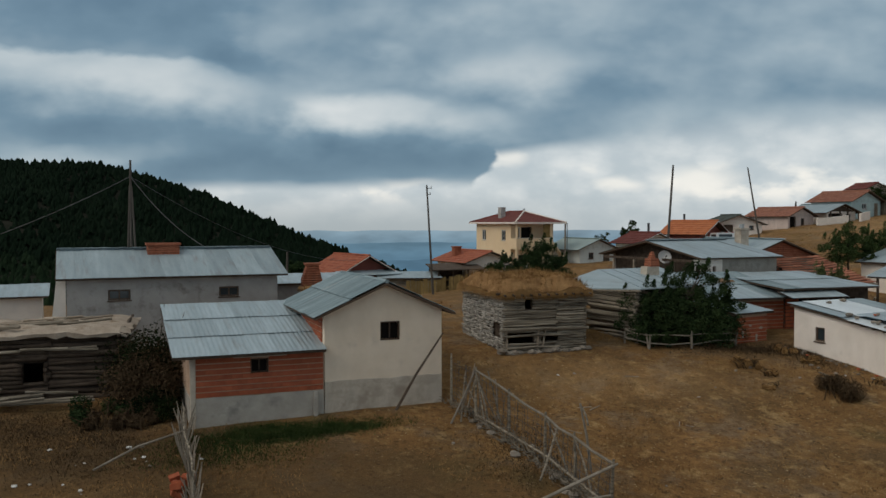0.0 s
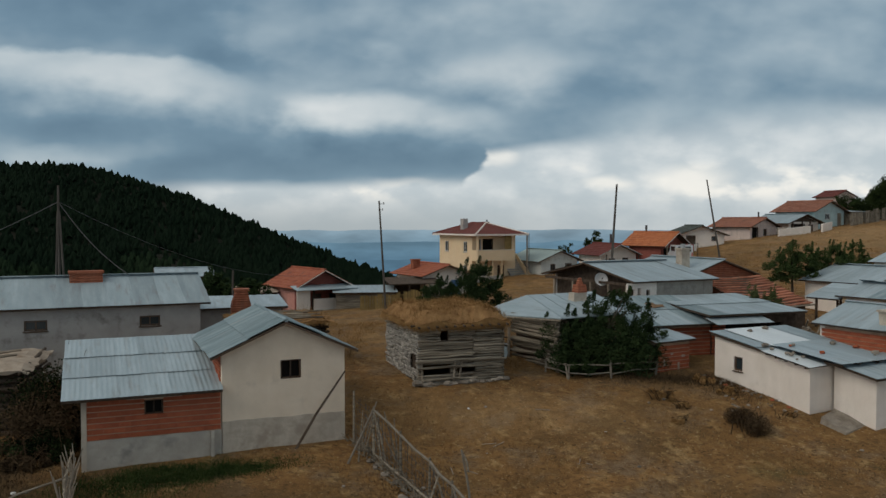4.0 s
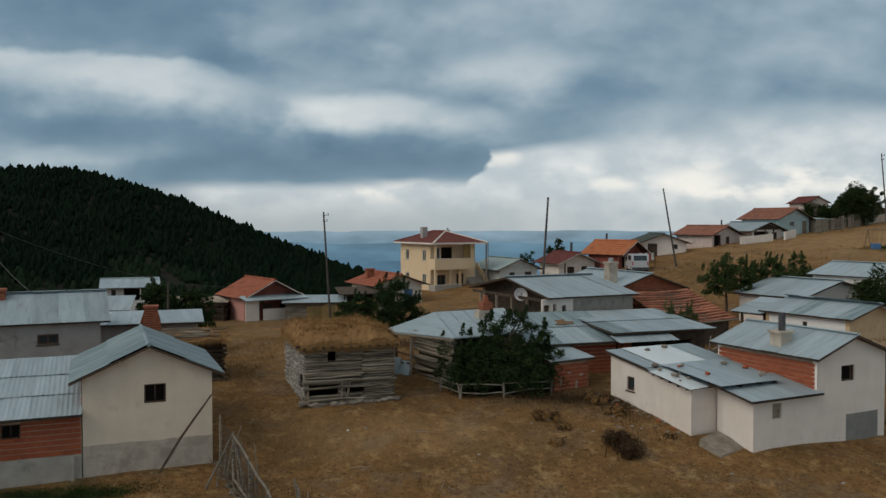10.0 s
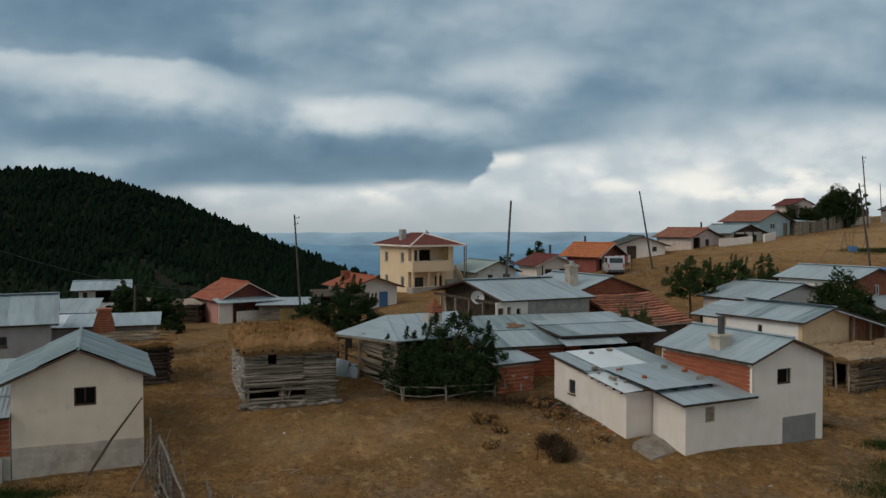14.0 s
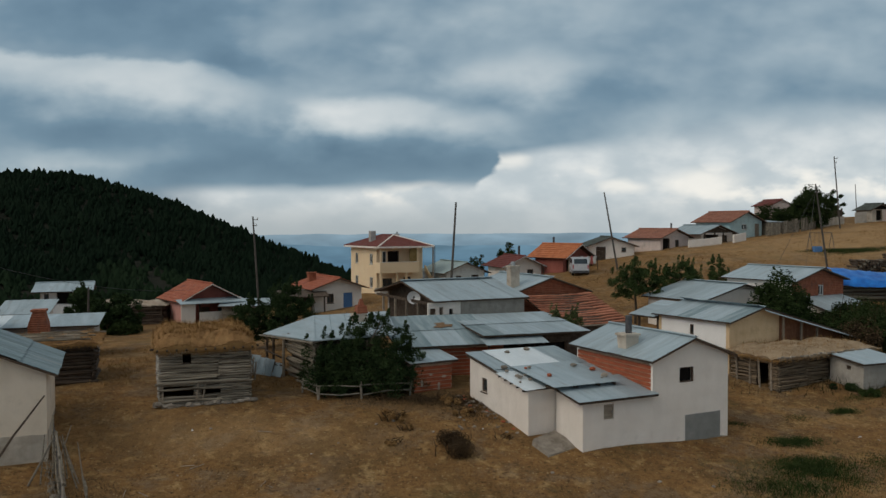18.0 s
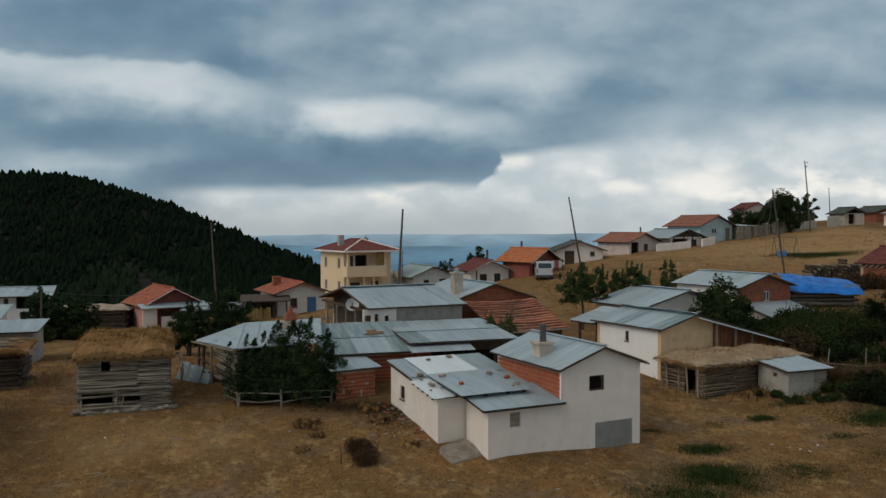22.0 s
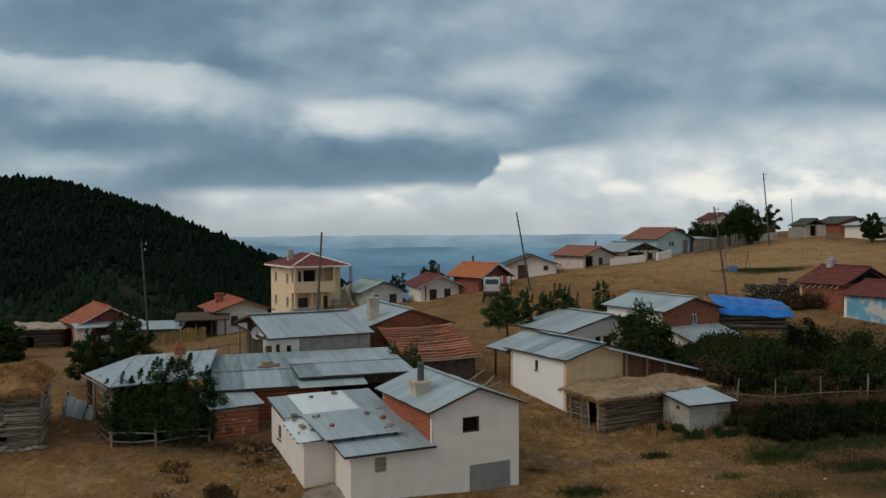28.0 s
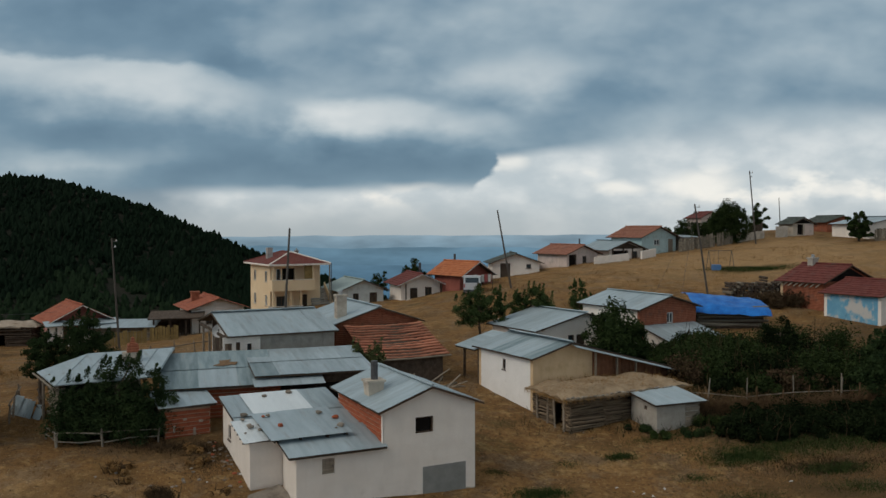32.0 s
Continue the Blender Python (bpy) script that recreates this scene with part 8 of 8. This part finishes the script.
props = thing("leaning_pole", -1.7, 29.15, 0.35, 0, "crooked dark pole leaning against the house corner", "pole")
part("pole", Geo().tube([(0, 0, -0.3), (0.75, 0.38, 1.0), (1.7, 0.85, 2.4)], [0.05, 0.045, 0.03], 6), WOODDARK, props)

# ---- van on the lane ----


def van(x, y, a):
    z = ground_z(x, y)
    ob = thing("van", x, y, z, a, "silver-white delivery van with tinted rear window parked on the lane", "van")
    g = Geo()
    prof = [(0, 0.3), (4.1, 0.3), (4.1, 0.95), (3.3, 1.15), (2.7, 1.85), (0.15, 1.9), (0, 1.2)]
    g.prism([(-0.85, p[0], p[1]) for p in prof], (1.7, 0, 0))
    part("body", g, CARPAINT, ob)
    part("rear_window", Geo().slab([(-0.68, -0.012, 1.25), (0.68, -0.012, 1.25), (0.66, 0.1, 1.75), (-0.66, 0.1, 1.75)], 0.02), GLASS, ob)
    for sx in (-0.862, 0.852):
        part("side_window", Geo().box(sx, sx + 0.01, 0.5, 2.5, 1.25, 1.72), GLASS, ob)
        part("tail_lamp", Geo().box(sx * 0.88 - 0.06, sx * 0.88 + 0.06, -0.03, -0.004, 0.75, 1.15), CLOTHRED, ob)
    part("bumper", Geo().box(-0.85, 0.85, -0.1, -0.004, 0.32, 0.55), IRON, ob)
    for sx in (-0.78, 0.78):
        for yy in (0.75, 3.3):
            w = part("wheel", Geo().tube([(sx - 0.09, yy, 0.3), (sx + 0.09, yy, 0.3)], 0.31, 14), RUBBER, ob)
            part("rim", Geo().tube([(sx - 0.1, yy, 0.3), (sx + 0.1, yy, 0.3)], 0.17, 10), STEEL, w)


van(28.75, 85.6, -4)
cl = thing("washing_line", 28.9, 87.6, ground_z(28.9, 87.6), 20, "red and pink washing on a line before a red house", "washing line")
for u in (0, 2.2):
    part("post", Geo().tube([(u, 0, -0.3), (u, 0, 1.9)], 0.04, 6), WOODDARK, cl)
part("line", Geo().tube([(0, 0, 1.85), (1.1, 0, 1.75), (2.2, 0, 1.85)], 0.01, 4), IRON, cl)
for k in range(5):
    part("cloth", Geo().box(0.2 + 0.38 * k, 0.5 + 0.38 * k, -0.01, 0.01, 1.0, 1.78), CLOTHRED if k % 2 else PALE, cl)
# swing frame on the slope
sw = thing("swing_frame", 53.7, 89.0, ground_z(53.7, 89.0), 10, "iron swing frame with a small blue seat", "swing")
for u in (0, 2.6):
    for v in (-0.6, 0.6):
        part("leg", Geo().tube([(u, v, -0.2), (u, 0, 2.0)], 0.028, 6), IRON, sw)
part("top_bar", Geo().tube([(0, 0, 2.0), (2.6, 0, 2.0)], 0.028, 6), IRON, sw)
for u in (0.6, 1.1):
    part("rope", Geo().tube([(u, 0, 2.0), (u, 0, 0.5)], 0.015, 4), IRON, sw)
part("seat", Geo().box(0.5, 1.2, -0.2, 0.2, 0.45, 0.52), BLUEDOOR, sw)
tb = thing("water_tank", 54.0, 88.3, ground_z(54.0, 88.3), 5, "small blue trough on the slope", "trough")
part("tub", Geo().box(0, 0.8, 0, 0.6, 0.05, 0.65), BLUEDOOR, tb)

# ---- loose stones, litter, turf ----
rng = random.Random(91)
for k in range(70):
    if k < 30:
        x, y = rng.uniform(15.2, 18.2), rng.uniform(33.6, 37.6)
    elif k < 45:
        x, y = rng.uniform(-12, -7.5), rng.uniform(22, 26)
    else:
        x, y = rng.uniform(0, 40), rng.uniform(24, 35)
    rr = rng.uniform(0.025, 0.075)
    single("stone", Geo().blob((0, 0, 0), rr, rng, (1.2, 1, 0.7)), PALE if 30 <= k < 38 or rng.random() < 0.06 else STONE, "pale field stone lying on dry ground", "stone", "stones on the ground", at=(x, y, ground_z(x, y) + rr * 0.3))
for x, y in ((9.6, 31.6), (36.8, 33.2), (42.6, 31.0), (-7.0, 24.5), (4.6, 33.0), (40.6, 36.2), (34.2, 35.5), (34.7, 35.3), (33.9, 35.8), (35.3, 36.0), (33.2, 36.2)):
    g = Geo()
    g.slab([(0, 0, 0.04), (0.13, 0.03, 0.06), (0.16, 0.09, 0.08), (0.05, 0.12, 0.05)], 0.012)
    single("scrap", g, PALE, "pale scrap of litter on the ground", "litter", "litter", at=(x, y, ground_z(x, y)), a=rng.uniform(0, 360))

for k, (x, y) in enumerate(((4.9, 30.4), (5.3, 30.2), (8.2, 29.0), (8.45, 29.1), (4.2, 28.0), (3.8, 27.6), (7.2, 33.2))):
    a, ln = rng.uniform(0, 6.28), rng.uniform(0.25, 0.6)
    p, q = (x, y, ground_z(x, y) + 0.03), (x + ln * math.cos(a), y + ln * math.sin(a), ground_z(x + ln * math.cos(a), y + ln * math.sin(a)) + 0.05)
    single("stick", Geo().tube([p, q], 0.016, 6), WOODPALE, "pale bleached stick lying in the yard", "stick", "sticks in the yard")


def turf(n, x0, x1, y0, y1, mat, seed, h, label, thin=0.5):
    rng = random.Random(seed)
    g = Geo()
    for _ in range(n):
        x, y = rng.uniform(x0, x1), rng.uniform(y0, y1)
        if noise.noise((x * 0.25, y * 0.25, seed)) < thin - 0.5:
            continue
        z = ground_z(x, y) - 0.02
        for b in range(4):
            an, ln = rng.uniform(0, 6.28), h * rng.uniform(0.5, 1.3)
            bx, by = x + rng.uniform(-0.12, 0.12), y + rng.uniform(-0.12, 0.12)
            wd = 0.012
            g.face((bx - wd * math.sin(an), by + wd * math.cos(an), z), (bx + wd * math.sin(an), by - wd * math.cos(an), z), (bx + math.cos(an) * ln * 0.7, by + math.sin(an) * ln * 0.7, z + ln))
    single("turf", g, mat, label, "grass", kind="stuff")


turf(30000, -18, 46, 21, 37, STRAW, 3, 0.085, "short dry straw-coloured grass", 0.5)
turf(5000, -12, 10, 38, 56, STRAW, 5, 0.2, "dry straw-coloured grass", 0.5)
turf(9000, 28, 70, 60, 104, STRAW, 7, 0.22, "dry grass on the slope", 0.45)
turf(2500, -14, 44, 21, 34, BRUSH, 9, 0.07, "brown withered weeds", 0.6)
turf(2500, 28, 46, 30, 41, GRASSGREEN, 11, 0.07, "patches of green weeds", 0.62)


def weed_patch(x, y, w, d, a, n, mat, h, label, seed):
    rng = random.Random(seed)
    ca, sa = math.cos(radians(a)), math.sin(radians(a))
    g = Geo()
    for _ in range(n):
        u, v = rng.gauss(0, 0.3) * w, rng.gauss(0, 0.3) * d
        px, py = x + u * ca - v * sa, y + u * sa + v * ca
        z = ground_z(px, py) - 0.02
        an, ln = rng.uniform(0, 6.28), h * rng.uniform(0.4, 1.4)
        wd = 0.014
        g.face((px - wd * math.sin(an), py + wd * math.cos(an), z), (px + wd * math.sin(an), py - wd * math.cos(an), z), (px + math.cos(an) * ln * 0.8, py + math.sin(an) * ln * 0.8, z + ln))
    single("weed_patch", g, mat, label, "weeds", "weed patches", "stuff")


for k, (x, y, w, d, a, n) in enumerate(((-5.5, 26.7, 4.0, 1.5, 22, 24000), (-3.6, 27.2, 4.0, 1.1, 22, 9000), (-6.6, 25.0, 4.0, 2.0, 10, 6000), (36.6, 42.0, 3.4, 0.9, 22, 2400), (39.2, 42.4, 2.4, 0.9, 0, 1500), (28.2, 37.5, 1.0, 0.6, 0, 500), (31.6, 38.9, 1.2, 0.8, 0, 500),
                                        (33.5, 33.2, 3.6, 1.8, 10, 4000), (38.2, 34.6, 3.4, 1.6, 10, 3000), (37.0, 37.2, 1.8, 0.9, 0, 1200), (43.6, 35.6, 3.6, 1.3, 0, 3000), (30.6, 31.6, 2.8, 1.5, 0, 2500), (40.5, 39.5, 6.0, 1.8, 0, 6000))):
    weed_patch(x, y, w, d, a, n, GRASSGREEN, 0.075, "low green weeds on dry ground", 300 + k)
for k, (x, y, w, d, n) in enumerate(((-10.5, 25.4, 6, 5, 9000), (-13.5, 27.0, 6, 3, 7000), (16.2, 36.4, 2.6, 3.8, 3500), (2.6, 25.6, 2.6, 5.0, 3500))):
    weed_patch(x, y, w, d, 0, n, BRUSH, 0.08, "dark withered weeds on dry ground", 330 + k)
sticks = thing("stick_bundle", 0.75, 29.2, ground_z(0.75, 29.2), 0, "bundle of grey sticks propped at the house corner", "sticks")
rng = random.Random(77)
for k in range(9):
    x, y = rng.uniform(-0.3, 1.5), rng.uniform(-1.2, 0.4)
    part("stick", Geo().tube([(x, y, -0.2), (x * 0.6 + rng.uniform(-0.4, 0.5), y + rng.uniform(-0.3, 0.5), rng.uniform(1.0, 1.9))], [0.03, 0.018], 5), WOOD if k % 3 else WOODPALE, sticks)
for k in range(16):
    x, y = 41.0 + 1.25 * k, 45.9 + rng.uniform(-0.5, 0.3)
    weed_patch(x, y - 1.4, 3.0, 5.5, 0, 1600, LEAF if k % 2 else BRUSH, 0.35, "rank dark weeds between the garden thickets", 400 + k)

shrub(52.6, 68.6, 5.2, 2.0, 1.5, "dark heap of brushwood beside the log stack", BRUSH, 860, 9000, 0.09, name="brush_heap", category="brushwood", twigs=30)
for k, (x, y, w, h) in enumerate(((35.6, 43.0, 1.6, 0.55), (36.4, 42.1, 1.6, 0.5), (38.3, 42.4, 2.0, 0.5), (39.6, 43.2, 1.8, 0.8), (23.0, 37.9, 1.2, 0.7))):
    shrub(x, y, w, 0.9, h, "dark green weeds at the foot of a wall", GRASSGREEN if k % 2 else TREEDARK, 900 + k, 1800, 0.05, name="weeds", category="weeds", twigs=4)
for k, (x, y, w, h) in enumerate(((12.7, 34.9, 0.9, 0.4), (13.2, 33.9, 0.8, 0.35), (15.7, 35.7, 1.1, 0.45), (12.8, 32.6, 0.7, 0.3), (15.0, 37.0, 1.0, 0.5), (17.2, 33.4, 0.7, 0.3))):
    shrub(x, y, w, 0.7 * w, h, "withered brown grass tuft", STRAW, 930 + k, 700, 0.045, name="weeds", category="weeds", twigs=8)
# ---- small things about the yards ----
rng = random.Random(123)
# green strip on the slope by the swing
weed_patch(58.5, 88.0, 6.5, 2.4, 8, 7000, GRASSGREEN, 0.16, "green grass on the slope", 351)
weed_patch(56.0, 89.0, 4.5, 1.6, 0, 3000, GRASSGREEN, 0.16, "green grass on the slope", 352)

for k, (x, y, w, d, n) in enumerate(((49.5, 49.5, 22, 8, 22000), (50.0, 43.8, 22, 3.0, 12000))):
    weed_patch(x, y, w, d, 0, n, SHADEDLEAF, 0.5, "rank dark undergrowth in the gardens", 450 + k)
for k, (x, y, w, d, n) in enumerate(((39.9, 39.1, 3.0, 1.4, 5000), (43.2, 37.6, 2.6, 1.0, 5000), (29.6, 32.6, 2.6, 1.6, 9000), (30.0, 35.4, 2.0, 1.0, 2600), (34.1, 39.6, 1.2, 0.6, 1300))):
    weed_patch(x, y, w, d, 10, n, GRASSGREEN, 0.12, "low green weeds on dry ground", 470 + k)

for k, (x, y, w, d, n) in enumerate(((44.0, 40.6, 9.0, 2.4, 9000), (43.0, 38.0, 6.0, 2.0, 3500), (28.0, 30.6, 4.0, 2.0, 4000), (14.5, 37.4, 6.0, 1.4, 4000))):
    weed_patch(x, y, w, d, 5, n, BRUSH if k % 2 else GRASSGREEN, 0.14, "dark withered weeds on dry ground", 490 + k)

rng = random.Random(808)
for k in range(12):
    x, y = rng.uniform(39.4, 45.5), rng.uniform(50.5, 55.2)
    shrub(x, y, rng.uniform(2.2, 3.4), 2.4, rng.uniform(1.3, 2.1), "rank dark green garden thicket", LEAF, 700 + k, 3000, 0.085, name="thicket", category="shrub", group="garden thickets", twigs=4)

for k, (x, y, h) in enumerate(((-13.2, 62.0, 1.7), (-10.8, 65.2, 1.3))):
    shrub(x, y, 3.2, 2.2, h, "dark bushes below the forest", LEAF, 760 + k, 2600, 0.11, name="bush", twigs=4)
for k, (x, y, h) in enumerate(((51.6, 50.0, 2.2), (53.6, 51.0, 2.0), (52.4, 48.6, 1.8), (55.5, 50.2, 2.0), (49.2, 50.6, 1.6))):
    shrub(x, y, 3.0, 2.6, h, "rank dark green garden thicket", LEAF, 780 + k, 3200, 0.085, name="thicket", group="garden thickets", twigs=4)
